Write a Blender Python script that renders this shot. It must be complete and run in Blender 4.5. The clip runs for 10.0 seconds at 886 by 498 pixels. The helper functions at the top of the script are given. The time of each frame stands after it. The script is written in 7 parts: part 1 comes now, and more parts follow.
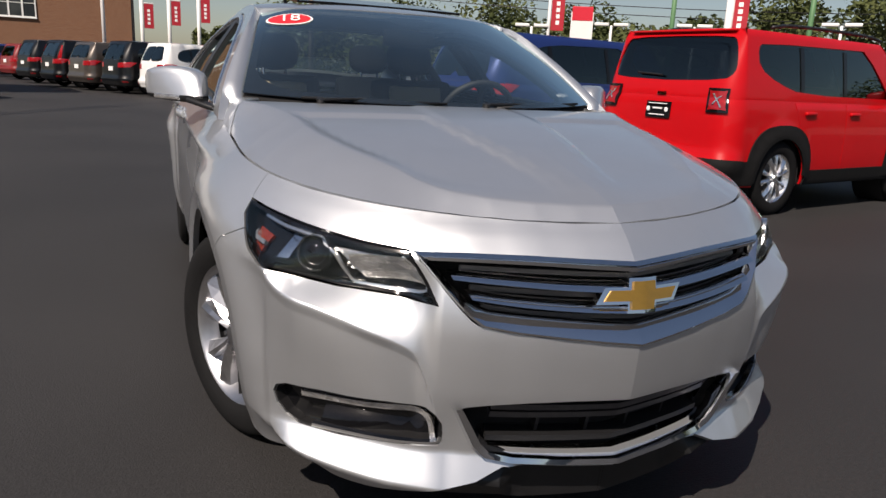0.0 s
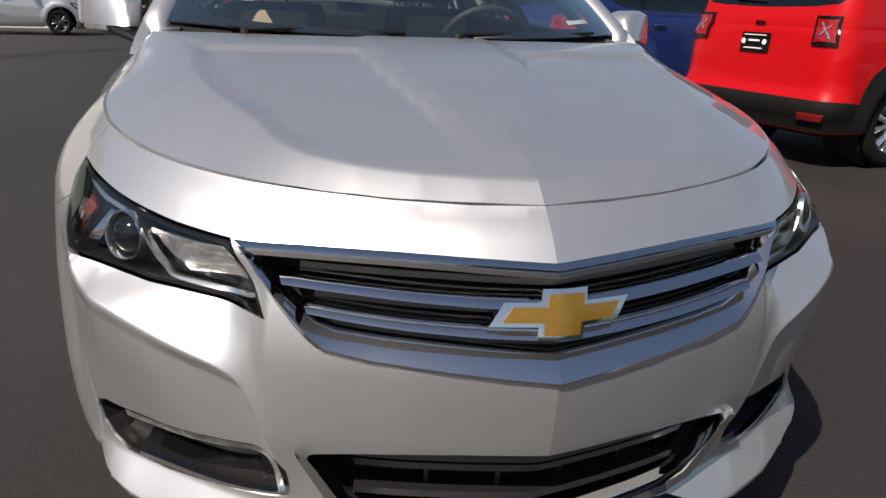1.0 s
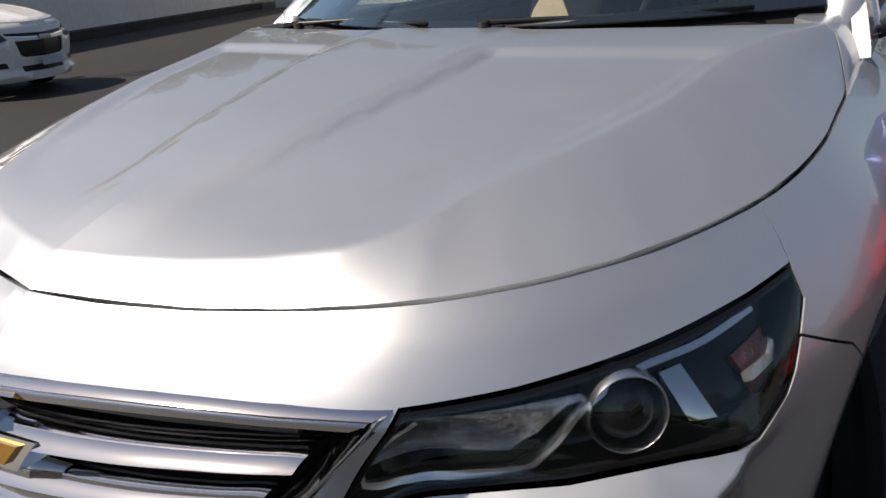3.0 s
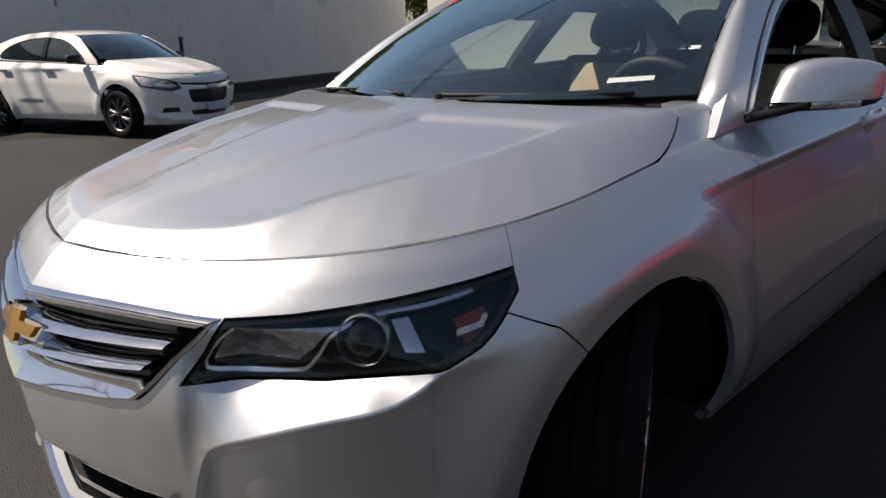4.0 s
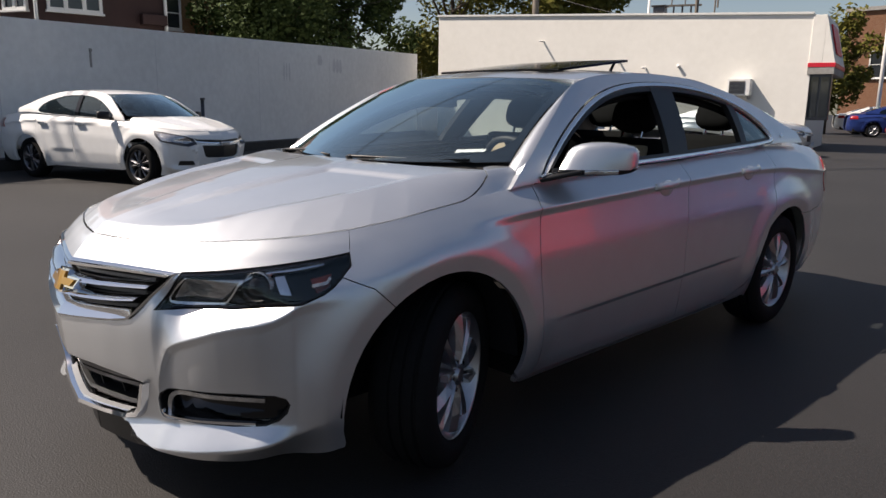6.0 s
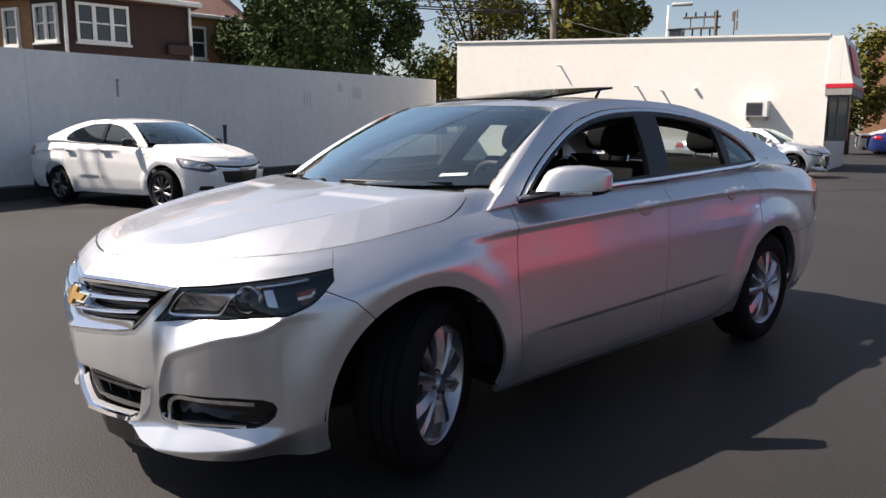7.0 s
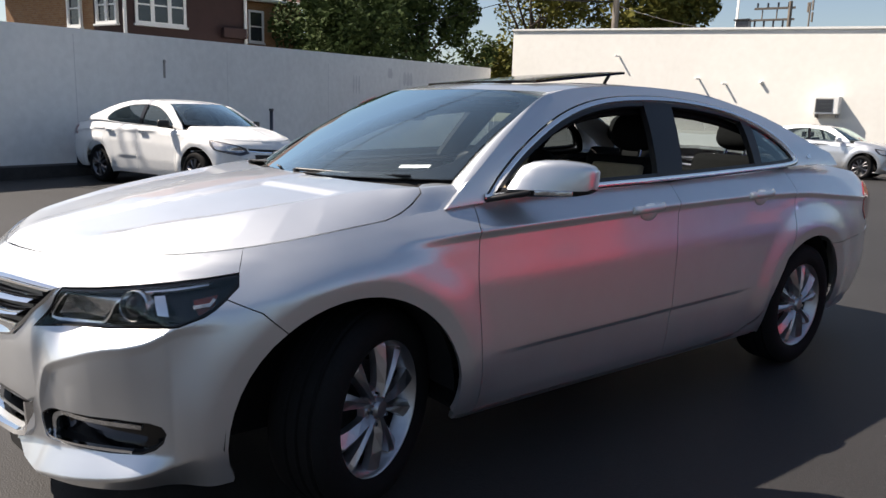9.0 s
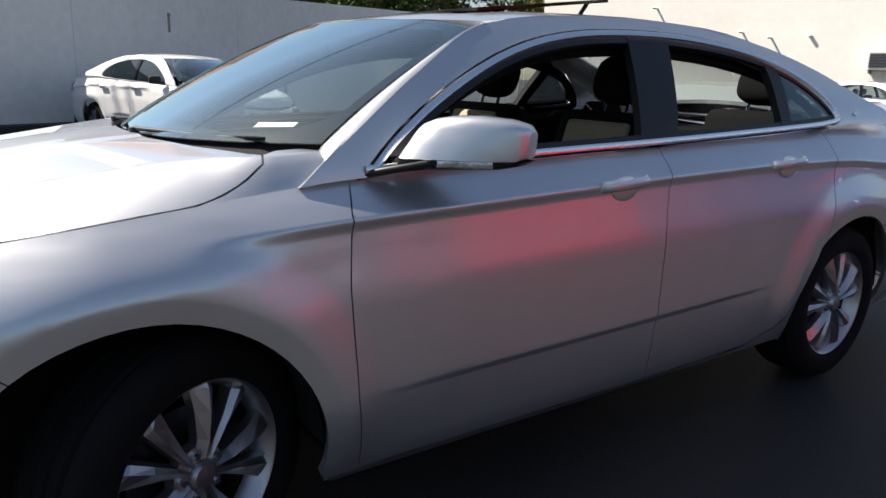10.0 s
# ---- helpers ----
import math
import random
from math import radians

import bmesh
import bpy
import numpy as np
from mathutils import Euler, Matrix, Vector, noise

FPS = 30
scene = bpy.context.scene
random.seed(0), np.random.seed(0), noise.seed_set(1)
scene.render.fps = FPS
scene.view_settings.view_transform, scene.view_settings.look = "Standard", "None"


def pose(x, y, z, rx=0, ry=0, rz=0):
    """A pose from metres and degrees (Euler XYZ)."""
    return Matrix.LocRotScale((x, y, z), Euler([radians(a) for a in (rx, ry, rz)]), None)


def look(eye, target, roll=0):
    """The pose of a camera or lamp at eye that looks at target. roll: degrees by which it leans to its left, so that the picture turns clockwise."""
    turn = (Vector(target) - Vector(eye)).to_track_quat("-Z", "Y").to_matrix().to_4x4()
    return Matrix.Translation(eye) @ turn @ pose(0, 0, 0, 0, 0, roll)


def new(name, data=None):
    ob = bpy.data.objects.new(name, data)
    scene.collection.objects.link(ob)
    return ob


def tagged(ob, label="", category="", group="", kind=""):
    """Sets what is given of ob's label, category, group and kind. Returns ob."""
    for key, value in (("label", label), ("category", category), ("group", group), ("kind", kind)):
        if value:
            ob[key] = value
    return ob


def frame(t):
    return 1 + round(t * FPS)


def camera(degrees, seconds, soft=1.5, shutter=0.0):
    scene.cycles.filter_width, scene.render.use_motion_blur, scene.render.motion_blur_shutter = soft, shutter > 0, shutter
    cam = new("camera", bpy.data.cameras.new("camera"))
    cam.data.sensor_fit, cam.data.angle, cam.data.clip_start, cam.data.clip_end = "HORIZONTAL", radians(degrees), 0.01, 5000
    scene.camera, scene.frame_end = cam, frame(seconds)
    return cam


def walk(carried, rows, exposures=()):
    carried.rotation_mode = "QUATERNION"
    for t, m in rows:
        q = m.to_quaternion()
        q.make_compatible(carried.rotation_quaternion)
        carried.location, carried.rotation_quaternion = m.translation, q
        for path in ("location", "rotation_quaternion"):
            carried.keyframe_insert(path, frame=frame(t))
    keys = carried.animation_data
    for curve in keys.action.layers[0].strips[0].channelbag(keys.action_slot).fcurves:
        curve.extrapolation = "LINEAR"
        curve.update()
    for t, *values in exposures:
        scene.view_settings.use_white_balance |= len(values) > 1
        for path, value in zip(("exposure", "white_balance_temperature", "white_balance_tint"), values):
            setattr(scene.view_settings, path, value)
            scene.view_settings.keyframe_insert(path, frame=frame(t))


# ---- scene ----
# the camera and its walk: round the nose of the parked sedan and back along its driver's side
cam = camera(63.3, 10.0, 1.5)
PATH = [
    (0.0, pose(-1.04, -2.346, 1.21, 76.4, -2.75, -21.5)),
    (0.5, pose(-0.757, -2.215, 1.18, 75.6, -2.49, -18.8)),
    (1.0, pose(-0.439, -2.007, 1.194, 71.16, -2.11, -13.09)),
    (1.5, pose(-0.089, -1.803, 1.148, 70.58, -0.17, -2.87)),
    (2.0, pose(0.276, -1.485, 1.167, 66.37, 0.65, 6.01)),
    (2.2, pose(0.367, -1.374, 1.193, 64.71, 2.20, 8.41)),
    (3.3, pose(1.104, -1.331, 1.237, 69.69, 1.85, 38.32)),
    (3.5, pose(1.234, -1.360, 1.244, 70.41, 1.18, 39.86)),
    (4.0, pose(1.577, -1.398, 1.269, 73.62, 1.34, 44.12)),
    (4.5, pose(1.875, -1.536, 1.280, 74.89, 1.01, 45.55)),
    (5.0, pose(2.107, -1.643, 1.303, 76.15, 0.42, 45.34)),
    (5.5, pose(2.369, -1.702, 1.309, 77.60, -0.50, 45.62)),
    (6.8, pose(2.787, -1.846, 1.355, 80.21, -0.51, 46.34)),
    (7.0, pose(2.827, -1.792, 1.342, 80.58, -0.33, 47.34)),
    (7.5, pose(2.923, -1.667, 1.333, 80.85, -0.77, 49.61)),
    (8.0, pose(2.973, -1.584, 1.331, 80.82, -1.24, 51.15)),
    (8.5, pose(2.932, -1.478, 1.327, 80.62, -1.26, 52.07)),
    (9.0, pose(2.771, -1.232, 1.334, 79.66, -1.74, 52.14)),
    (9.5, pose(2.590, -0.854, 1.311, 78.67, -1.30, 52.81)),
    (10.0, pose(2.394, -0.388, 1.290, 76.44, -1.63, 55.08)),
]
EXPOSURES = [(0.0, 0.32, 7000, 15), (2.2, 0.42, 7150, 14), (4.5, 0.34, 7200, 15), (5.7, 0.48, 7100, 15), (6.8, 1.0, 7050, 16), (10.0, 1.05, 6900, 12)]
walk(cam, PATH, EXPOSURES)

# daylight: a high sun behind the passenger side of the sedan, clear sky
SUN = Vector((-0.725, -0.60, 1.13)).normalized()
world = bpy.data.worlds.new("sky")
scene.world = world
world.use_nodes = True
sky = world.node_tree.nodes.new("ShaderNodeTexSky")
sky.sky_type = "NISHITA"
sky.sun_disc = False
sky.sun_elevation = math.asin(SUN.z)
sky.sun_rotation = math.atan2(SUN.x, SUN.y)
sky.dust_density = 1.0
back = world.node_tree.nodes["Background"]
world.node_tree.links.new(sky.outputs[0], back.inputs[0])
back.inputs[1].default_value = 0.062
sun_data = bpy.data.lights.new("sun", "SUN")
sun_data.energy, sun_data.angle, sun_data.color = 5.0, radians(0.55), (1.0, 0.94, 0.86)
new("sun", sun_data).matrix_world = look(SUN * 60, (0, 0, 0))
# ---- tools ----
from mathutils.geometry import delaunay_2d_cdt as cdt



# ---- materials ----
def material(name, color, rough=0.5, metal=0.0, coat=0.0, spec=0.5, noise_scale=0.0, spread=0.0, bump=0.0, bump_scale=0.0,
             second=None, transmission=0.0, ior=1.45, alpha=1.0, per_object=0.0, emission=0.0, coat_rough=0.03, fine=6.0):
    """Principled surface whose colour wanders between color and second at two scales, with fine relief."""
    m = bpy.data.materials.new(name)
    m.use_nodes = True
    nt = m.node_tree
    p = nt.nodes["Principled BSDF"]
    rgba = (*color, 1)
    p.inputs["Base Color"].default_value = rgba
    p.inputs["Roughness"].default_value = rough
    p.inputs["Metallic"].default_value = metal
    p.inputs["Coat Weight"].default_value = coat
    p.inputs["Coat Roughness"].default_value = coat_rough
    p.inputs["Specular IOR Level"].default_value = spec
    p.inputs["Transmission Weight"].default_value = transmission
    p.inputs["IOR"].default_value = ior
    p.inputs["Alpha"].default_value = alpha
    if emission:
        p.inputs["Emission Color"].default_value = rgba
        p.inputs["Emission Strength"].default_value = emission
    co = nt.nodes.new("ShaderNodeTexCoord")
    if noise_scale:
        big, small = nt.nodes.new("ShaderNodeTexNoise"), nt.nodes.new("ShaderNodeTexNoise")
        big.inputs["Scale"].default_value, small.inputs["Scale"].default_value = noise_scale, noise_scale * fine
        big.inputs["Detail"].default_value, small.inputs["Detail"].default_value = 5, 4
        for n in (big, small):
            nt.links.new(co.outputs["Object"], n.inputs["Vector"])
        add = nt.nodes.new("ShaderNodeMath")
        add.operation = "ADD"
        nt.links.new(big.outputs["Fac"], add.inputs[0])
        nt.links.new(small.outputs["Fac"], add.inputs[1])
        ramp = nt.nodes.new("ShaderNodeMapRange")
        ramp.inputs["From Min"].default_value, ramp.inputs["From Max"].default_value = 0.7, 1.3
        nt.links.new(add.outputs[0], ramp.inputs["Value"])
        mix = nt.nodes.new("ShaderNodeMix")
        mix.data_type = "RGBA"
        second = second or [c * (1 - spread) for c in color]
        mix.inputs["A"].default_value, mix.inputs["B"].default_value = rgba, (*second, 1)
        nt.links.new(ramp.outputs[0], mix.inputs["Factor"])
        out = mix.outputs["Result"]
        if per_object:
            info, hsv = nt.nodes.new("ShaderNodeObjectInfo"), nt.nodes.new("ShaderNodeHueSaturation")
            rng = nt.nodes.new("ShaderNodeMapRange")
            rng.inputs["To Min"].default_value, rng.inputs["To Max"].default_value = 1 - per_object, 1 + per_object
            nt.links.new(info.outputs["Random"], rng.inputs["Value"])
            nt.links.new(rng.outputs[0], hsv.inputs["Value"])
            nt.links.new(out, hsv.inputs["Color"])
            out = hsv.outputs[0]
        nt.links.new(out, p.inputs["Base Color"])
    if bump:
        n, b = nt.nodes.new("ShaderNodeTexNoise"), nt.nodes.new("ShaderNodeBump")
        n.inputs["Scale"].default_value, n.inputs["Detail"].default_value = bump_scale, 6
        b.inputs["Strength"].default_value, b.inputs["Distance"].default_value = bump, 0.01
        nt.links.new(co.outputs["Object"], n.inputs["Vector"])
        nt.links.new(n.outputs["Fac"], b.inputs["Height"])
        nt.links.new(b.outputs["Normal"], p.inputs["Normal"])
    return m


def paint(name, color, metal=0.0, rough=0.3):
    return material(name, color, rough, metal, coat=0.7 if not metal else 0.5, noise_scale=1.3, spread=0.05, bump=0.006, bump_scale=900)


silver = material("silver_paint", (0.69, 0.71, 0.735), 0.385, 0.85, coat=1.0, coat_rough=0.02, noise_scale=1.3, spread=0.05, bump=0.012, bump_scale=1400)
white_paint = paint("white_paint", (0.78, 0.78, 0.77))
red_paint = material("red_paint", (0.47, 0.004, 0.007), 0.35, spec=0.2, coat=0.35, noise_scale=1.3, spread=0.06)
blue_paint = paint("blue_paint", (0.015, 0.035, 0.16), 0.3)
chrome = material("chrome", (0.82, 0.83, 0.85), 0.06, 1.0, noise_scale=3, spread=0.04)
bright_trim = material("bright_trim", (0.93, 0.94, 0.95), 0.26, 1.0, noise_scale=5, spread=0.05)
satin = material("satin_aluminium", (0.52, 0.52, 0.54), 0.36, 1.0, noise_scale=8, spread=0.12)
gunmetal = material("dark_wheel_metal", (0.10, 0.10, 0.11), 0.35, 0.9, noise_scale=8, spread=0.2)
black_plastic = material("black_plastic", (0.012, 0.012, 0.013), 0.42, noise_scale=20, spread=0.3, bump=0.03, bump_scale=500)
gloss_black = material("gloss_black", (0.006, 0.006, 0.007), 0.08, noise_scale=10, spread=0.2)
rubber = material("rubber", (0.009, 0.009, 0.0095), 0.8, spec=0.2, noise_scale=14, spread=0.35, bump=0.08, bump_scale=160)
underside = material("underside", (0.006, 0.006, 0.007), 0.9, noise_scale=5, spread=0.4)
seat_dark = material("dark_seat_cloth", (0.007, 0.0066, 0.007), 0.85, spec=0.2, noise_scale=30, spread=0.3, bump=0.1, bump_scale=600)
# tan colour that stands in for dark seat cloth in the sun
seat_sunlit = material("sunlit_seat_tan", (0.42, 0.33, 0.22), 0.6, noise_scale=12, spread=0.15, bump=0.05, bump_scale=400)
dash = material("dashboard", (0.02, 0.02, 0.022), 0.6, noise_scale=15, spread=0.3, bump=0.06, bump_scale=700)
glass = material("clear_glass", (0.86, 0.93, 0.91), 0.0, transmission=1.0, ior=1.01, spec=0.5)
lamp_clear = material("lamp_clear", (0.80, 0.79, 0.78), 0.14, 0.8, coat=1.0, noise_scale=30, spread=0.65, bump=0.5, bump_scale=45)
amber = material("amber_lens", (0.20, 0.026, 0.010), 0.15, coat=1.0, noise_scale=40, spread=0.4, bump=0.4, bump_scale=120)
tail_red = material("tail_lens", (0.35, 0.008, 0.012), 0.10, coat=1.0, noise_scale=30, spread=0.35)
gold = material("gold_emblem", (0.62, 0.32, 0.04), 0.30, 0.85, coat=1.0, noise_scale=60, spread=0.12, bump=0.05, bump_scale=700)
mirror_glass = material("mirror_glass", (0.85, 0.87, 0.88), 0.01, 1.0)


def car_glass(name, tint, reflect=1.8, pale_film=0.0):
    """Thin automobile glass: lets light through with a tint, and mirrors more at grazing angles."""
    m = bpy.data.materials.new(name)
    m.use_nodes = True
    nt = m.node_tree
    for n in list(nt.nodes):
        nt.nodes.remove(n)
    out, mix = nt.nodes.new("ShaderNodeOutputMaterial"), nt.nodes.new("ShaderNodeMixShader")
    clear, shine = nt.nodes.new("ShaderNodeBsdfTransparent"), nt.nodes.new("ShaderNodeBsdfGlossy")
    clear.inputs[0].default_value = (*tint, 1)
    shine.inputs["Roughness"].default_value = 0.015
    shine.inputs["Color"].default_value = (0.82, 0.98, 0.96, 1)
    facing, power, fr = nt.nodes.new("ShaderNodeLayerWeight"), nt.nodes.new("ShaderNodeMath"), nt.nodes.new("ShaderNodeMath")
    facing.inputs["Blend"].default_value = 0.5
    power.operation, fr.operation = "POWER", "MULTIPLY_ADD"
    power.inputs[1].default_value = 5.0
    fr.inputs[1].default_value, fr.inputs[2].default_value = 0.96, 0.04
    nt.links.new(facing.outputs["Facing"], power.inputs[0])
    nt.links.new(power.outputs[0], fr.inputs[0])
    gain = nt.nodes.new("ShaderNodeMath")
    gain.operation = "MULTIPLY_ADD"
    gain.use_clamp = True
    gain.inputs[1].default_value, gain.inputs[2].default_value = reflect, 0.02
    nt.links.new(fr.outputs[0], gain.inputs[0])
    nt.links.new(gain.outputs[0], mix.inputs[0])
    nt.links.new(clear.outputs[0], mix.inputs[1])
    nt.links.new(shine.outputs[0], mix.inputs[2])
    last = mix.outputs[0]
    # uneven pale diffuse film, mixed in to make the pane paler
    if pale_film:
        film, veil = nt.nodes.new("ShaderNodeBsdfDiffuse"), nt.nodes.new("ShaderNodeMixShader")
        film.inputs[0].default_value = (0.66, 0.76, 0.75, 1)
        film_noise, level, co = nt.nodes.new("ShaderNodeTexNoise"), nt.nodes.new("ShaderNodeMath"), nt.nodes.new("ShaderNodeTexCoord")
        film_noise.inputs["Scale"].default_value, film_noise.inputs["Detail"].default_value = 6.0, 5
        level.operation = "MULTIPLY"
        level.inputs[1].default_value = pale_film * 2
        nt.links.new(co.outputs["Object"], film_noise.inputs["Vector"])
        nt.links.new(film_noise.outputs["Fac"], level.inputs[0])
        nt.links.new(level.outputs[0], veil.inputs[0])
        nt.links.new(last, veil.inputs[1])
        nt.links.new(film.outputs[0], veil.inputs[2])
        last = veil.outputs[0]
    nt.links.new(last, out.inputs[0])
    return m


screen_glass = car_glass("windscreen_glass", (0.78, 0.87, 0.855), 3.8, 0.006)
clear_side_glass = car_glass("clear_side_glass", (0.80, 0.87, 0.85), 1.2)
side_glass = car_glass("side_glass", (0.55, 0.62, 0.62))
dark_glass = car_glass("privacy_glass", (0.10, 0.12, 0.13))
lens_glass = car_glass("lamp_cover", (0.93, 0.93, 0.93), 0.7)


# ---- mesh helpers ----
def mesh_object(name, verts, faces, mat, parent=None, normals=None, smooth=False, label="", kind=""):
    me = bpy.data.meshes.new(name)
    me.from_pydata([tuple(v) for v in verts], [], faces)
    me.materials.append(mat)
    if smooth or normals is not None:
        me.polygons.foreach_set("use_smooth", [True] * len(me.polygons))
    if normals is not None:
        me.normals_split_custom_set_from_vertices([tuple(n) for n in normals])
    me.update()
    ob = new(name, me)
    ob.parent = parent
    return tagged(ob, label, kind=kind)


def part(name, bm, mat, parent, label="", smooth=False, angle=None):
    """Links a bmesh as one mesh object under a thing or part."""
    me = bpy.data.meshes.new(name)
    bm.to_mesh(me)
    bm.free()
    me.materials.append(mat)
    if smooth:
        me.polygons.foreach_set("use_smooth", [True] * len(me.polygons))
        if angle:
            me.set_sharp_from_angle(angle=radians(angle))
    ob = new(name, me)
    ob.parent = parent
    return tagged(ob, label)


def thing(name, label, category, group="", m=None, kind=""):
    ob = new(name)
    ob.empty_display_size = 0.2
    if m is not None:
        ob.matrix_world = m
    return tagged(ob, label, category, group, kind)


def add_box(bm, lo, hi, bevel=0.0, m=None):
    """Adds a box between two corners, with rounded edges, moved by m."""
    tmp = bmesh.new()
    bmesh.ops.create_cube(tmp, size=1)
    lo, hi = Vector(lo), Vector(hi)
    for v in tmp.verts:
        v.co = Vector([(a + b) / 2 + c * (b - a) for a, b, c in zip(lo, hi, v.co)])
    if bevel:
        bmesh.ops.bevel(tmp, geom=tmp.edges[:], offset=bevel, segments=2, affect="EDGES", profile=0.6)
    if m is not None:
        bmesh.ops.transform(tmp, matrix=m, verts=tmp.verts)
    join(bm, tmp)
    return bm


def join(bm, tmp):
    me = bpy.data.meshes.new("tmp")
    tmp.to_mesh(me)
    tmp.free()
    bm.from_mesh(me)
    bpy.data.meshes.remove(me)


def box(lo, hi, bevel=0.0, m=None):
    return add_box(bmesh.new(), lo, hi, bevel, m)


def add_tube(bm, a, b, r0, r1=None, n=10):
    """Adds a tapered round bar from a to b."""
    a, b = Vector(a), Vector(b)
    tmp = bmesh.new()
    bmesh.ops.create_cone(tmp, cap_ends=True, segments=n, radius1=r0, radius2=r0 if r1 is None else r1, depth=(b - a).length)
    bmesh.ops.transform(tmp, verts=tmp.verts, matrix=Matrix.Translation((a + b) / 2) @ (b - a).to_track_quat("Z", "Y").to_matrix().to_4x4())
    join(bm, tmp)
    return bm


def tube(a, b, r0, r1=None, n=10):
    return add_tube(bmesh.new(), a, b, r0, r1, n)


def add_lathe(bm, profile, axis_m, n=40):
    """Turns a profile of (radius, height) round the z axis of axis_m."""
    rings = []
    for r, h in profile:
        rings.append([bm.verts.new(axis_m @ Vector((r * math.cos(2 * math.pi * i / n), r * math.sin(2 * math.pi * i / n), h))) for i in range(n)])
    for p, q in zip(rings, rings[1:]):
        for i in range(n):
            bm.faces.new((p[i], p[(i + 1) % n], q[(i + 1) % n], q[i]))
    return bm


def rounded(pts, times=2):
    """Corner cutting of a closed outline; a point given twice stays a corner."""
    for _ in range(times):
        out = []
        for p, q in zip(pts, pts[1:] + pts[:1]):
            if p == q:
                out += [p, p]
                continue
            out += [(p[0] * 0.75 + q[0] * 0.25, p[1] * 0.75 + q[1] * 0.25), (p[0] * 0.25 + q[0] * 0.75, p[1] * 0.25 + q[1] * 0.75)]
        pts = out
    clean = []
    for p in pts:
        if not clean or math.dist(p, clean[-1]) > 1e-4:
            clean.append(p)
    if math.dist(clean[0], clean[-1]) < 1e-4:
        clean.pop()
    return clean


def area2(pts):
    return sum(p[0] * q[1] - q[0] * p[1] for p, q in zip(pts, pts[1:] + pts[:1])) / 2


def shrink(pts, d):
    """Moves a closed outline inwards by d."""
    s = 1 if area2(pts) > 0 else -1
    out = []
    for i, p in enumerate(pts):
        a, b = pts[i - 1], pts[(i + 1) % len(pts)]
        t = Vector((b[0] - a[0], b[1] - a[1]))
        if t.length < 1e-6:
            out.append(p)
            continue
        t.normalize()
        out.append((p[0] - t.y * d * s if abs(p[0]) > 1e-5 else 0.0, p[1] + t.x * d * s))
    return out


def resample(pts, step):
    out = []
    for p, q in zip(pts, pts[1:] + pts[:1]):
        n = max(1, math.ceil(math.dist(p, q) / step))
        out += [(p[0] + (q[0] - p[0]) * i / n, p[1] + (q[1] - p[1]) * i / n) for i in range(n)]
    return out


def inside(pts, x, y):
    hit, j = False, len(pts) - 1
    for i in range(len(pts)):
        if (pts[i][1] > y) != (pts[j][1] > y) and x < (pts[j][0] - pts[i][0]) * (y - pts[i][1]) / (pts[j][1] - pts[i][1]) + pts[i][0]:
            hit = not hit
        j = i
    return hit


def patch(outline, holes, step, lines=()):
    """Triangles that fill an outline with holes, with points on a grid inside; lines are folds that the triangles must follow."""
    loops = [resample(l, step) for l in [outline, *holes]]
    pts, edges = [], []
    for l in loops:
        o = len(pts)
        pts += l
        edges += [(o + i, o + (i + 1) % len(l)) for i in range(len(l))]
    n_edge = len(pts)
    for l in lines:
        o, dense = len(pts), []
        for a, b in zip(l, l[1:]):
            k = max(1, math.ceil(math.dist(a, b) / step))
            dense += [(a[0] + (b[0] - a[0]) * i / k, a[1] + (b[1] - a[1]) * i / k) for i in range(k)]
        dense = [q for q in dense + [l[-1]] if inside(outline, *q) and not any(inside(h, *q) for h in holes)]
        if len(dense) > 1:
            pts += dense
            edges += [(o + i, o + i + 1) for i in range(len(dense) - 1) if math.dist(dense[i], dense[i + 1]) < step * 2]
    x0, x1 = min(p[0] for p in outline), max(p[0] for p in outline)
    y0, y1 = min(p[1] for p in outline), max(p[1] for p in outline)
    near = {}
    for p in pts:
        near.setdefault((round(p[0] / step), round(p[1] / step)), []).append(p)
    for i in range(int((x1 - x0) / step) + 1):
        for j in range(int((y1 - y0) / step) + 1):
            p = (x0 + (i + 0.5) * step, y0 + (j + 0.5) * step)
            if not inside(outline, *p) or any(inside(h, *p) for h in holes):
                continue
            k = (round(p[0] / step), round(p[1] / step))
            if any(math.dist(p, q) < step * 0.5 for a in (-1, 0, 1) for b in (-1, 0, 1) for q in near.get((k[0] + a, k[1] + b), ())):
                continue
            pts.append(p)
    from_cdt = cdt([Vector(p) for p in pts], edges, [], 0, 1e-7)
    vs, fs = from_cdt[0], from_cdt[2]
    keep = []
    for f in fs:
        c = [sum(vs[i][k] for i in f) / len(f) for k in (0, 1)]
        if inside(outline, *c) and not any(inside(h, *c) for h in holes):
            keep.append(tuple(f))
    origins = from_cdt[3]
    rim = [k for k, o in enumerate(origins) if any(i < n_edge for i in o)]
    return [tuple(v) for v in vs], keep, rim


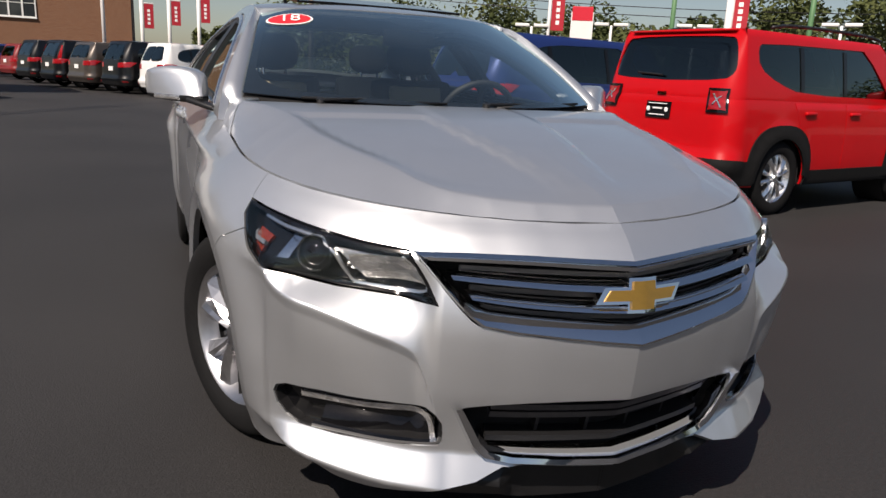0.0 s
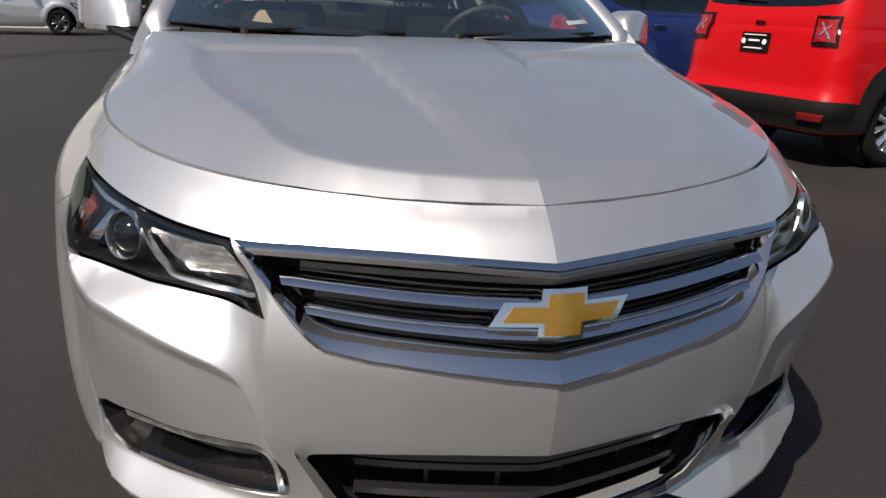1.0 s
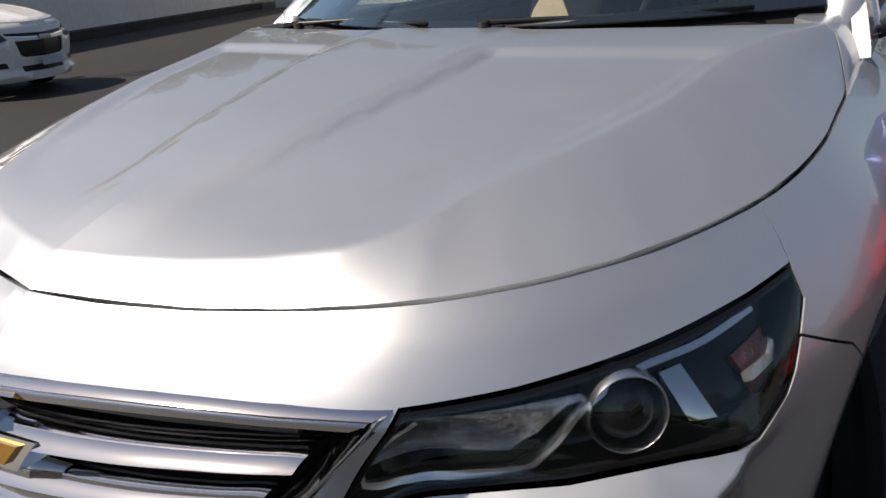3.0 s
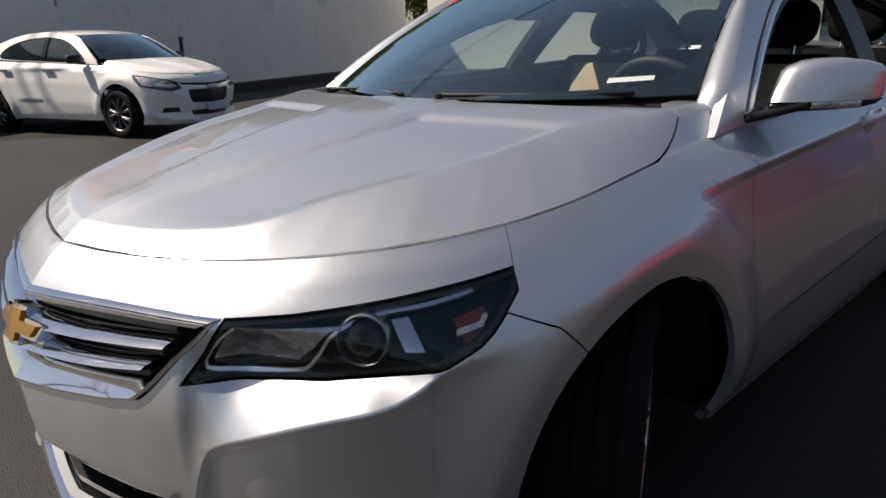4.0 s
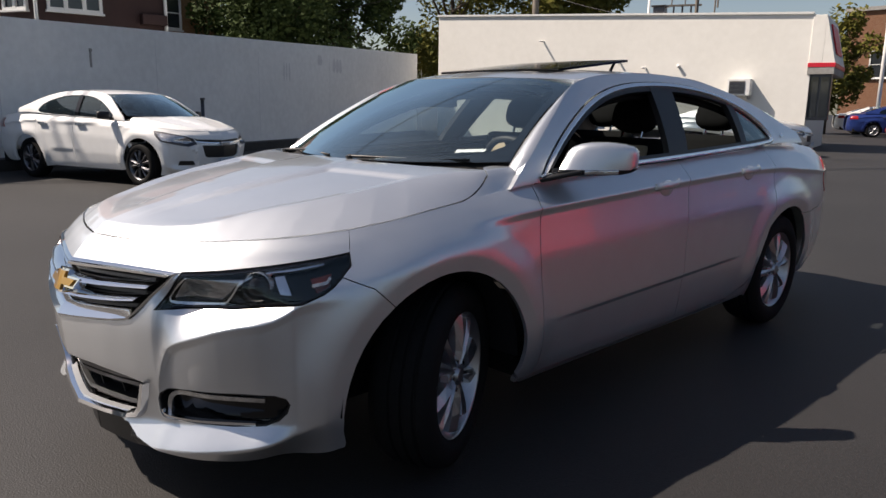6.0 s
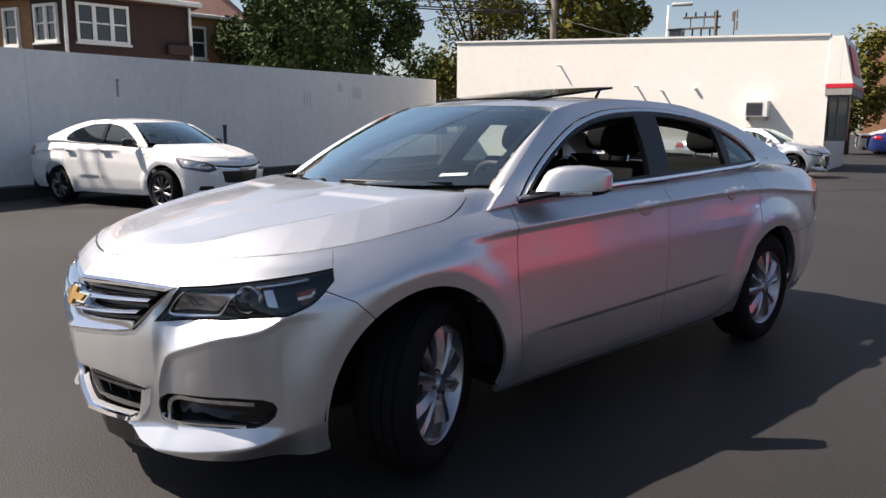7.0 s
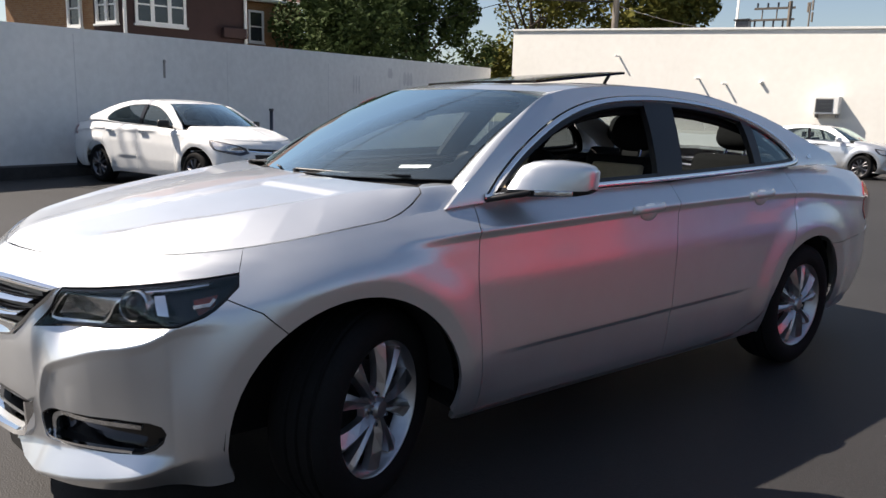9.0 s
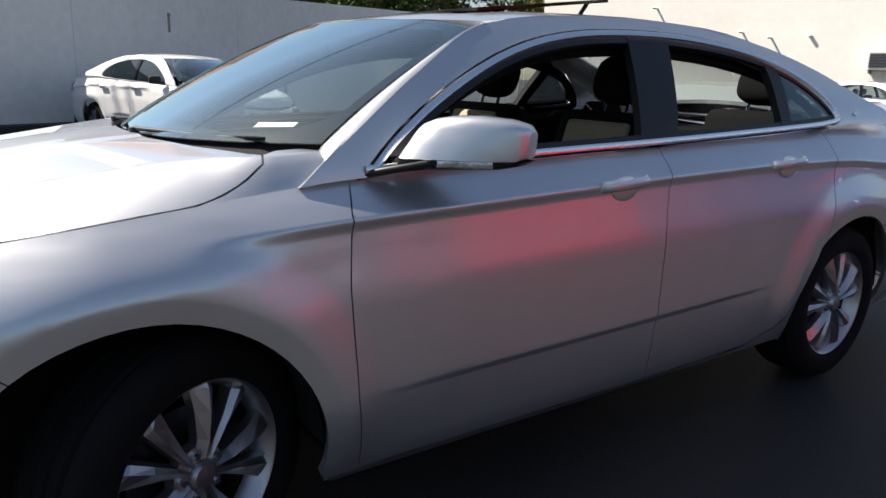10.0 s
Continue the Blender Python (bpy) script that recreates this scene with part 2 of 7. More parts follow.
def skin(name, flat, surface, mat, parent, mirror=False, depth=0.012, off=0.0, label=""):
    """Lays a flat patch on a surface(p, q) -> (x, y, z), with true normals and a folded edge of that depth."""
    pts, faces, rim = flat
    verts, normals = [], []
    h = 2e-3
    for p, q in pts:
        c = Vector(surface(p, q))
        p0 = p if mirror == "both" and p < h else p - h
        n = (Vector(surface(p + h, q)) - Vector(surface(p0, q))).cross(Vector(surface(p, q + h)) - Vector(surface(p, q - h)))
        if n.length < 1e-12:
            n = Vector((0, 0, 1))
        verts.append(c)
        normals.append(n.normalized())
    verts = [v + n * off for v, n in zip(verts, normals)]
    # border edges are those with one face
    count = {}
    for f in faces:
        for a, b in zip(f, f[1:] + f[:1]):
            count[(min(a, b), max(a, b))] = count.get((min(a, b), max(a, b)), 0) + 1
    faces = list(faces)
    if depth:
        for f in list(faces):
            for a, b in zip(f, f[1:] + f[:1]):
                if count[(min(a, b), max(a, b))] == 1:
                    side = (verts[b] - verts[a]).cross(normals[a])
                    side = side.normalized() if side.length > 1e-9 else normals[a]
                    quad = []
                    for k, d in ((a, 0), (b, 0), (b, depth), (a, depth)):
                        verts.append(verts[k] - normals[k] * d)
                        normals.append(side)
                        quad.append(len(verts) - 1)
                    faces.append((quad[1], quad[0], quad[3], quad[2]))
    if mirror == "both":
        n0 = len(verts)
        verts += [Vector((-v.x, v.y, v.z)) for v in verts]
        normals += [Vector((-n.x, n.y, n.z)) for n in normals]
        faces += [tuple(n0 + i for i in reversed(f)) for f in faces]
    elif mirror:
        verts = [Vector((-v.x, v.y, v.z)) for v in verts]
        normals = [Vector((-n.x, n.y, n.z)) for n in normals]
        faces = [tuple(reversed(f)) for f in faces]
    return mesh_object(name, verts, faces, mat, parent, normals, label=label)


def curve(x, xs, ys):
    """Smooth curve through points that never overshoots."""
    n = len(xs)
    if x <= xs[0]:
        return ys[0]
    if x >= xs[-1]:
        return ys[-1]
    i = 0
    while x > xs[i + 1]:
        i += 1

    def slope(k):
        if k == 0:
            return (ys[1] - ys[0]) / (xs[1] - xs[0])
        if k == n - 1:
            return (ys[-1] - ys[-2]) / (xs[-1] - xs[-2])
        a, b = (ys[k] - ys[k - 1]) / (xs[k] - xs[k - 1]), (ys[k + 1] - ys[k]) / (xs[k + 1] - xs[k])
        return 0.0 if a * b <= 0 else 2 * a * b / (a + b)

    h = xs[i + 1] - xs[i]
    t = (x - xs[i]) / h
    return ((2 * t ** 3 - 3 * t * t + 1) * ys[i] + (t ** 3 - 2 * t * t + t) * h * slope(i)
            + (3 * t * t - 2 * t ** 3) * ys[i + 1] + (t ** 3 - t * t) * h * slope(i + 1))


def step01(x, a, b):
    t = min(max((x - a) / (b - a), 0.0), 1.0)
    return t * t * (3 - 2 * t)


# ---- setting: asphalt, wall, white building, houses ----
asphalt = material("asphalt", (0.0125, 0.0118, 0.0119), 0.66, spec=0.5, noise_scale=.35, second=(0.027, 0.0256, 0.0255), bump=.32, bump_scale=130, fine=200)
wall_paint = material("white_wall_paint", (0.83, 0.83, 0.82), 0.8, noise_scale=.5, second=(0.72, 0.72, 0.71), bump=.15, bump_scale=40, fine=12)
render_paint = material("cream_render", (0.80, 0.78, 0.73), 0.8, noise_scale=.4, second=(0.74, 0.72, 0.67), bump=.15, bump_scale=60, fine=10)


def slab(name, a, b, z0, z1, thick, mat, label, kind="structure", category="wall"):
    """A straight wall on the ground line a to b; its thickness lies to the left of the line."""
    a, b = Vector(a).to_3d(), Vector(b).to_3d()
    d = (b - a).normalized()
    n = Vector((-d.y, d.x, 0))
    bm = bmesh.new()
    v = [bm.verts.new(p + Vector((0, 0, z))) for z in (z0, z1) for p in (a, b, b + n * thick, a + n * thick)]
    for f in ((0, 1, 5, 4), (1, 2, 6, 5), (2, 3, 7, 6), (3, 0, 4, 7), (4, 5, 6, 7), (3, 2, 1, 0)):
        bm.faces.new([v[i] for i in f])
    bmesh.ops.recalc_face_normals(bm, faces=bm.faces[:])
    me = bpy.data.meshes.new(name)
    bm.to_mesh(me)
    bm.free()
    me.materials.append(mat)
    return tagged(new(name, me), label, category, kind=kind)


g = bmesh.new()
bmesh.ops.create_grid(g, x_segments=60, y_segments=60, size=400)
me = bpy.data.meshes.new("ground")
g.to_mesh(me)
g.free()
me.materials.append(asphalt)
tagged(new("ground", me), "dark worn asphalt of a car lot", "ground", kind="structure")
WALL_A, WALL_B = (-10.9, -3.2), (-21.9, 20.55)
BLD_A, BLD_B = (-21.0, 21.0), (-5.6, 24.4)
bd = Vector((BLD_B[0] - BLD_A[0], BLD_B[1] - BLD_A[1], 0)).normalized()
bn = Vector((-bd.y, bd.x, 0))
fa, fb = Vector((*BLD_A, 0)), Vector((*BLD_B, 0))
bm = bmesh.new()
vs = [(bm.verts.new(q), bm.verts.new(q + Vector((0, 0, h)))) for q, h in ((fa, 5.14), (fb - bd * .9, 4.48), (fb - bd * .9 + bn * 6, 4.48), (fa + bn * 6, 5.14))]
for i in range(4):
    bm.faces.new((vs[i][0], vs[(i + 1) % 4][0], vs[(i + 1) % 4][1], vs[i][1]))
bm.faces.new([q[1] for q in vs])
bmesh.ops.recalc_face_normals(bm, faces=bm.faces[:])
me = bpy.data.meshes.new("building_front")
bm.to_mesh(me)
bm.free()
me.materials.append(render_paint)
tagged(new("building_front", me), "low white rendered commercial building with flat roof", "building", kind="structure")


# ---- the silver sedan: its skin is one smooth surface, cut into panels ----
HALF = math.pi / 2
Y1, LF, Y2, LR = -0.12, 0.935, 3.2, 0.88      # front corner start, nose length, rear corner start, tail length
A2 = HALF + (Y2 - Y1) / LF
HUB_F, HUB_R, WHEEL_Z = -0.02, 2.838, 0.347
ARCH_F, ARCH_R = (-.085, .362, .413), (2.838, .350, .404)      # wheel openings: y, z, radius


def plan_y(a):
    return Y1 - LF * math.cos(a) if a < HALF else Y1 + (a - HALF) * LF if a < A2 else Y2 + LR * math.sin(min(a - A2, HALF))


def top_z(a):
    return curve(plan_y(a), (-1.055, -.95, -.55, -.12, .45, 1.4, 2.3, 2.9, 3.2, 3.6, 4.08), (.882, .895, .926, .975, 1.036, 1.075, 1.105, 1.135, 1.13, 1.09, 1.03))


def low_z(a):
    return curve(plan_y(a), (-1.055, -.5, .3, 2.5, 3.3, 4.08), (.14, .14, .24, .21, .24, .27))


def half_width(y):
    return curve(y, (-.12, .6, 1.5, 2.6, 3.2), (.912, .922, .925, .922, .912))


def bell(x, w):
    return math.exp(-(x / w) ** 2)


def soft(x, w):
    """A ramp: nothing below nought, x above, rounded over the width w."""
    return 0.0 if x <= -w else x if x >= w else (x + w) ** 2 / (4 * w)


def side_line(y):
    """Height of the fold along the flank."""
    return curve(y, (-.1, .12, .4, .9, 1.56, 2.3, 2.65, 3.1, 3.6), (.917, .931, .949, .967, .988, 1.001, .999, .970, .93))


def bumper_fold(p):
    return curve(p, (.445, .46, .479, .503, .525, .565, .597, .662, .70, .766, .821, .86, .888, .918, .938, .965, 1.0, 1.1),
                 (.36, .43, .493, .554, .591, .613, .625, .648, .662, .679, .687, .694, .704, .719, .729, .738, .74, .75))


def lamp_foot(p):
    """Height of the headlamp's lower edge."""
    return curve(p, (.46, .592, .69, .746, .88, .961), (.703, .709, .717, .7195, .734, .741))


def lip_edges(p):
    return curve(p, (.24, .60, .88), (.318, .342, .357)), curve(p, (.24, .4, .73, .88, 1.0), (.235, .246, .278, .31, .35))


def relief(a, z, y):
    """Folds and flares of the skin, positive inwards."""
    r = 0.0
    if a < HALF + 0.1:
        p = a * LF
        # fold that falls from the lamp's outer corner inwards and down beside the lower intake
        fold = bumper_fold(p)
        off = step01(p, .45, .53) * (1 - step01(p, .88, 1.15))
        lamp = .722 + .10 * max(p - .9, 0)
        w = step01(p, .46, .60) * (1 - step01(p, .93, 1.02))
        r += w * .50 * min(soft(z - fold, .006), lamp - fold + .004 if lamp > fold else 0) * (1 - step01(z, lamp + .01, .81))
        r += off * (.005 + .026 * min(max((.70 - p) / .30, 0), 1)) * step01(fold - z, -.004, .030) * (1 - step01(fold - z, .10, .28) * .5) * step01(z, .35, .39)
        # lower lip, sloping out and down, narrowing to nothing under the fog lamps' outer ends
        up, down = lip_edges(p)
        lip = step01(p, .22, .27) * (1 - step01(p, .80, 1.02))
        under = step01(p, .22, .27) * (1 - step01(p, .80, 1.06))
        r -= (.055 / max(up - down, .05)) * (lip * (soft(up - z, .008) - soft(down - z, .008)) - under * soft(down - z, .008))
    if a > 1.0:
        for ay, az, ar in (ARCH_F, ARCH_R):
            d = math.hypot(y - ay, z - az) - ar
            if -.1 < d < .3 and (z > az or abs(y - ay) > .3):
                fade = 1 - step01(az - z, -.05, .15)
                r -= fade * (.020 * (1 - step01(d, .055, .20)) - .16 * soft(.055 - d, .004))
        # shoulder above the flank line, undercut below it
        on = step01(y, -.02, .40) * (1 - step01(y, 3.3, 3.8))
        line = side_line(y)
        r += on * (.68 * soft(z - line, .005) + .015 * step01(line - z, -.004, .035) * (1 - step01(line - z, .05, .22)))
        fold = step01(y, .42, .8) * (1 - step01(y, 1.95, 2.3))
        low = .468 + .018 * y
        r += fold * .0085 * step01(z, low + .026, low) * (1 - step01(low - z, .03, .2))
        r -= .026 * step01(y, 2.3, 2.9) * bell(z - .80, .16) * (1 - step01(y, 3.3, 3.8))
    return r


def fold_lines():
    """Lines of the skin along which its triangles must run."""
    ys = [k * .06 for k in range(-1, 64)]
    out = [[fy(y, side_line(y) + d) for y in ys] for d in (-.034, -.025, -.015, -.007, .0, .007)]
    for ay, az, ar in (ARCH_F, ARCH_R):
        for d in (.05, .06):
            out.append([fy(ay + (ar + d) * math.cos(radians(t)), az + (ar + d) * math.sin(radians(t))) for t in range(-5, 186, 5)])
    ps = [.45 + k * .015 for k in range(36)]
    out += [[(p, bumper_fold(p) + d) for p in ps] for d in (-.030, -.020, -.010, -.003, .005)]
    ps = [.24 + k * .03 for k in range(26)]
    out += [[(p, lip_edges(p)[k] + d) for p in ps] for k in (0, 1) for d in (-.008, .008)]
    out += [[fy(.45 + k * .1, .468 + .018 * (.45 + k * .1) + d) for k in range(19)] for d in (0, .007, .013, .019, .026)]
    return out


def inset(a, v, z, y):
    s = curve(v, (0, .12, .35, .6, .80, .88, .95, 1), (.07, .03, 0, .001, .004, .012, .028, .048))
    s += .052 * (1 - step01(y, -.02, .40) * (1 - step01(y, 3.3, 3.8))) * max(v - .80, 0) ** 1.5 / .0894
    if a < HALF:
        f = curve(v, (0, .19, .30, .485, .647, .86, .943, 1), (.07, .055, .045, .012, .004, .042, .085, .13))
        c = math.cos(a) ** 1.5
        s = s * (1 - c) + f * c
        # the corner of the bumper stands out, and carries a shelf under the lamp
        p = a * LF
        s -= .038 * bell(p - .94, .16) * step01(z, .18, .36) * (1 - step01(z, .735, .87))
        fold, lamp = bumper_fold(p), lamp_foot(p)
        k = 1 - .85 * step01(fold - z, 0, .30) if z < fold else 1 - soft(min(z - fold, 1), .004) / max(lamp - fold, .012)
        k = max(k, 0) * step01(p, .42, .62) * (1 - step01(p, .965, 1.12))
        s = s * (1 - k) - k * curve(p, (.42, .60, .71, .77, .82, .86, .92, .94, 1.0, 1.12), (-.01, .016, .040, .050, .054, .050, .044, .036, .025, .0))
    return s + relief(a, z, y)


def nose_peak(x):
    """The ridge down the middle of the nose."""
    return -curve(abs(x), (0, .1, .2, .3, .4, .5, .6), (.003, .0145, .0215, .0225, .015, .004, 0))


def body(p, z):
    """The outer skin: p runs from the middle of the nose round the driver's side to the middle of the tail."""
    a = p / LF
    lo, hi = low_z(a), top_z(a)
    y = plan_y(a)
    i = inset(a, (z - lo) / (hi - lo), z, y)
    if a < HALF:
        s = math.sin(a)
        x = math.copysign((half_width(Y1) - i) * abs(s) ** (1 / 1.1), s)
        return (x, Y1 - (LF - i) * math.cos(a) - nose_peak(x), z)
    if a < A2:
        return (half_width(y) - i, y, z)
    b = a - A2
    c = math.cos(b)
    return (math.copysign((half_width(Y2) - i) * abs(c) ** .34, c), Y2 + (LR - i) * math.sin(b), z)


def fx(x, z):
    """Point of the skin's plane for a place across the nose."""
    a = x
    for _ in range(8):
        i = inset(a, (z - low_z(a)) / (top_z(a) - low_z(a)), z, plan_y(a))
        a = math.asin(min((abs(x) / (half_width(Y1) - i)) ** 1.1, 0.9999))
    return (math.copysign(a * LF, x), z)


def fy(y, z):
    """Point of the skin's plane for a place along the side."""
    if y >= Y1:
        return ((HALF + (y - Y1) / LF) * LF, z) if y < Y2 else ((A2 + math.asin(min((y - Y2) / LR, 1))) * LF, z)
    a = 1.0
    for _ in range(10):
        i = inset(a, (z - low_z(a)) / (top_z(a) - low_z(a)), z, y)
        a = math.acos(min((Y1 - y) / (LF - i), 1))
    return (a * LF, z)


def edge_top(y0, y1, n, drop=0.0):
    """Points along the skin's upper edge between two places along the side."""
    out = []
    for k in range(n):
        y = y0 + (y1 - y0) * k / (n - 1)
        p = fy(y, .9)[0]
        out.append((p, top_z(p / LF) - drop))
    return out


def arc(y, z, r, a0, a1, n):
    return [fy(y + r * math.cos(radians(a0 + (a1 - a0) * k / (n - 1))), z + r * math.sin(radians(a0 + (a1 - a0) * k / (n - 1)))) for k in range(n)]


def rail_z(y):
    return curve(y, (.38, .7, .99, 1.3, 1.7, 2.1, 2.5, 2.8, 3.1, 3.4), (1.09, 1.298, 1.445, 1.490, 1.51, 1.50, 1.44, 1.355, 1.24, 1.165))


def cabin(y, z):
    """The sides of the cabin, leaning in above the belt line."""
    h = (z - top_z(HALF + (y - Y1) / LF)) / (1.44 - top_z(HALF + (y - Y1) / LF))
    return (half_width(y) - .087 - .02 * max(0, y - 2.5) - .218 * max(h, 0) ** 1.25 - .06 * min(h, 0), y, z)


def roof_mid(y):
    return curve(y, (.78, 1.0, 1.35, 1.7, 2.1, 2.5, 2.9, 3.3), (1.462, 1.497, 1.527, 1.535, 1.52, 1.475, 1.36, 1.20))


def roof(x, y):
    edge = cabin(y, rail_z(y))[0]
    t = min(abs(x) / edge, 1.15)
    return (x, y, roof_mid(y) - (roof_mid(y) - rail_z(y)) * t ** 2.6)


def hood_rim():
    """The bonnet's rim in plan: the upper edge of nose and wings, less the width of the joint."""
    rim = [body(p, top_z(p / LF)) for p in [fx(x, .9)[0] for x in (0, .1, .2, .306, .4, .492, .57, .636, .69)]]
    rim += [body(p, top_z(p / LF)) for p in [fy(y, .95)[0] for y in (-.45, -.33, -.19, -.05, .07, .26, .5)]]
    out = []
    for k, (x, y, z) in enumerate(rim):
        a, b = rim[max(k - 1, 0)], rim[min(k + 1, len(rim) - 1)]
        t = Vector((b[0] - a[0], b[1] - a[1])).normalized()
        x, y = (x - t.y * .0028, y + t.x * .0028) if k else (0, y + .0028)
        raw = y
        for _ in range(8):
            raw = y + nose_peak(x) * (1 - step01(raw, -.93, -.45))
        out.append((x, raw))
    return out


HOOD_EDGE = hood_rim()
HOOD_CORNER = [(.8115, .06), (.8008, .13), (.7862, .19), (.7692, .236), (.733, .249)]
HOOD_EYE = (0, .45)


def hood_share(x, y):
    """How far out a place lies between the middle of the windscreen's foot and the bonnet's rim (1), and the rim's place there."""
    dx, dy = abs(x) - HOOD_EYE[0], y - HOOD_EYE[1]
    for (ax, ay), (bx, by) in zip(HOOD_EDGE, HOOD_EDGE[1:]):
        ax, ay, bx, by = ax - HOOD_EYE[0], ay - HOOD_EYE[1], bx - HOOD_EYE[0], by - HOOD_EYE[1]
        ca, cb = ax * dy - ay * dx, bx * dy - by * dx
        if ca <= 1e-12 and cb >= -1e-12 or ca >= -1e-12 and cb <= 1e-12:
            if abs(ca - cb) < 1e-12:
                continue
            t = ca / (ca - cb)
            ex, ey = ax + (bx - ax) * t, ay + (by - ay) * t
            if ex * dx + ey * dy > 0:
                return math.hypot(dx, dy) / max(math.hypot(ex, ey), 1e-6), ex + HOOD_EYE[0], ey + HOOD_EYE[1]
    return 0.0, .766, .3


def hood_field(x, y):
    return curve(y, (-.93, -.8, -.7, -.45, -.1, .15, .35), (.903, .939, .962, 1.019, 1.078, 1.102, 1.113)) - (.016 - .009 * step01(y, -.2, .2)) * (x / .5) ** 2


def hood_fold(x, y):
    """Share of the way out at which the flat field breaks off, for the direction of a place."""
    ang = math.degrees(math.atan2(abs(x), HOOD_EYE[1] - y))
    return curve(ang, (0, 12, 17, 21, 24, 28, 38, 50, 64, 76, 110), (.971, .962, .95, .92, .882, .855, .815, .785, .84, .925, .94))


def hood(x, y):
    rho, ex, ey = hood_share(x, y)
    rim = curve(ey, (-.925, -.877, -.782, -.645, -.523, -.428, -.12, .07, .26, .45, .5), (.882, .888, .901, .9145, .926, .936, .975, .996, 1.016, 1.036, 1.04))
    fold = hood_fold(x, y)
    drop = hood_field(ex, ey) - rim
    s = soft(rho - fold, .005) / (1 - fold)
    ang = math.degrees(math.atan2(abs(x), HOOD_EYE[1] - y))
    z = hood_field(x, y) - drop * min(s, 1.4) ** curve(ang, (35, 60, 80, 110), (1.12, 1.3, 1.4, 1.4))
    z += .05 * max(.25 - abs(x), 0) ** 1.5 * (1 - step01(y, -.93, -.35)) * (1 - step01(rho, .88, 1))
    ax = abs(x)
    # hollows that end in a short step before the windscreen, either side of a faint middle spine
    inner = .085 + .11 * step01(y, -.85, -.05)
    end = -.10 + .19 * ax
    hollow = step01(ax, inner - .004, inner + .035) * (1 - step01(rho, fold - .06, fold + .002))
    hollow *= step01(y, -.90, -.40) * (1 - step01(y, end - .052, end + .004))
    z -= .011 * hollow
    z += .004 * (1 - step01(ax, inner - .03, inner)) * step01(y, -.90, -.6)
    return (x, y - nose_peak(x) * (1 - step01(y, -.93, -.45)), z)


def hood_lines():
    out = []
    for d in (-.006, .0, .006):
        line = []
        for k in range(0, 60):
            t = radians(k * 1.75)
            probe = (math.sin(t) * .3, HOOD_EYE[1] - math.cos(t) * .3)
            rho, ex, ey = hood_share(*probe)
            f = hood_fold(*probe) + d
            line.append((HOOD_EYE[0] + (ex - HOOD_EYE[0]) * f, HOOD_EYE[1] + (ey - HOOD_EYE[1]) * f))
        out.append(line)
    for d in (-.054, -.040, -.026, -.011, .004):
        out.append([(x / 50, -.10 + .19 * x / 50 + d) for x in range(9, 31)])
    for d in (-.004, .035):
        out.append([(.085 + .11 * step01(y / 40, -.85, -.05) + d, y / 40) for y in range(-28, -3)])
    return out


def screen(p, q):
    """The windscreen: p across, q up the slope."""
    u, s = p / .7, q / .8
    base = Vector((.742 * u, .10 + .305 * abs(u) ** 2.2, 1.096 + .018 * u * u))
    xt = .590 * u
    yt = .80 + .21 * abs(u) ** 2.2
    head = Vector((xt, yt, roof_mid(yt) - (roof_mid(yt) - 1.436) * min(abs(u), 1) ** 2.6 - .004))
    v = base.lerp(head, s) + Vector((0, -.55, .83)) * .10 * s * (1 - s)
    return tuple(v)


def back_screen(p, q):
    u, s = p / .6, q / .8
    head = Vector((.55 * u, 2.44 - .06 * u * u, 1.478 - .03 * u * u))
    base = Vector((.66 * u, 3.2 - .12 * u * u, 1.195 - .015 * u * u))
    v = base.lerp(head, s) + Vector((0, .35, .94)) * .12 * s * (1 - s)
    return (v.x, v.y, v.z)


def deck_edge(y):
    """Half width of the boot between the upper edges of the rear quarters."""
    p = fy(y, .9)[0]
    return body(p, top_z(p / LF))[0]


def deck(x, y):
    side = top_z(fy(y, .9)[0] / LF)
    mid = curve(y, (3.1, 3.3, 3.7, 3.98, 4.08), (1.205, 1.18, 1.115, 1.065, 1.03))
    t = min(abs(x) / max(deck_edge(y), .2), 1.1)
    return (x, y, mid - (mid - side) * t ** 2 - .006 * t)


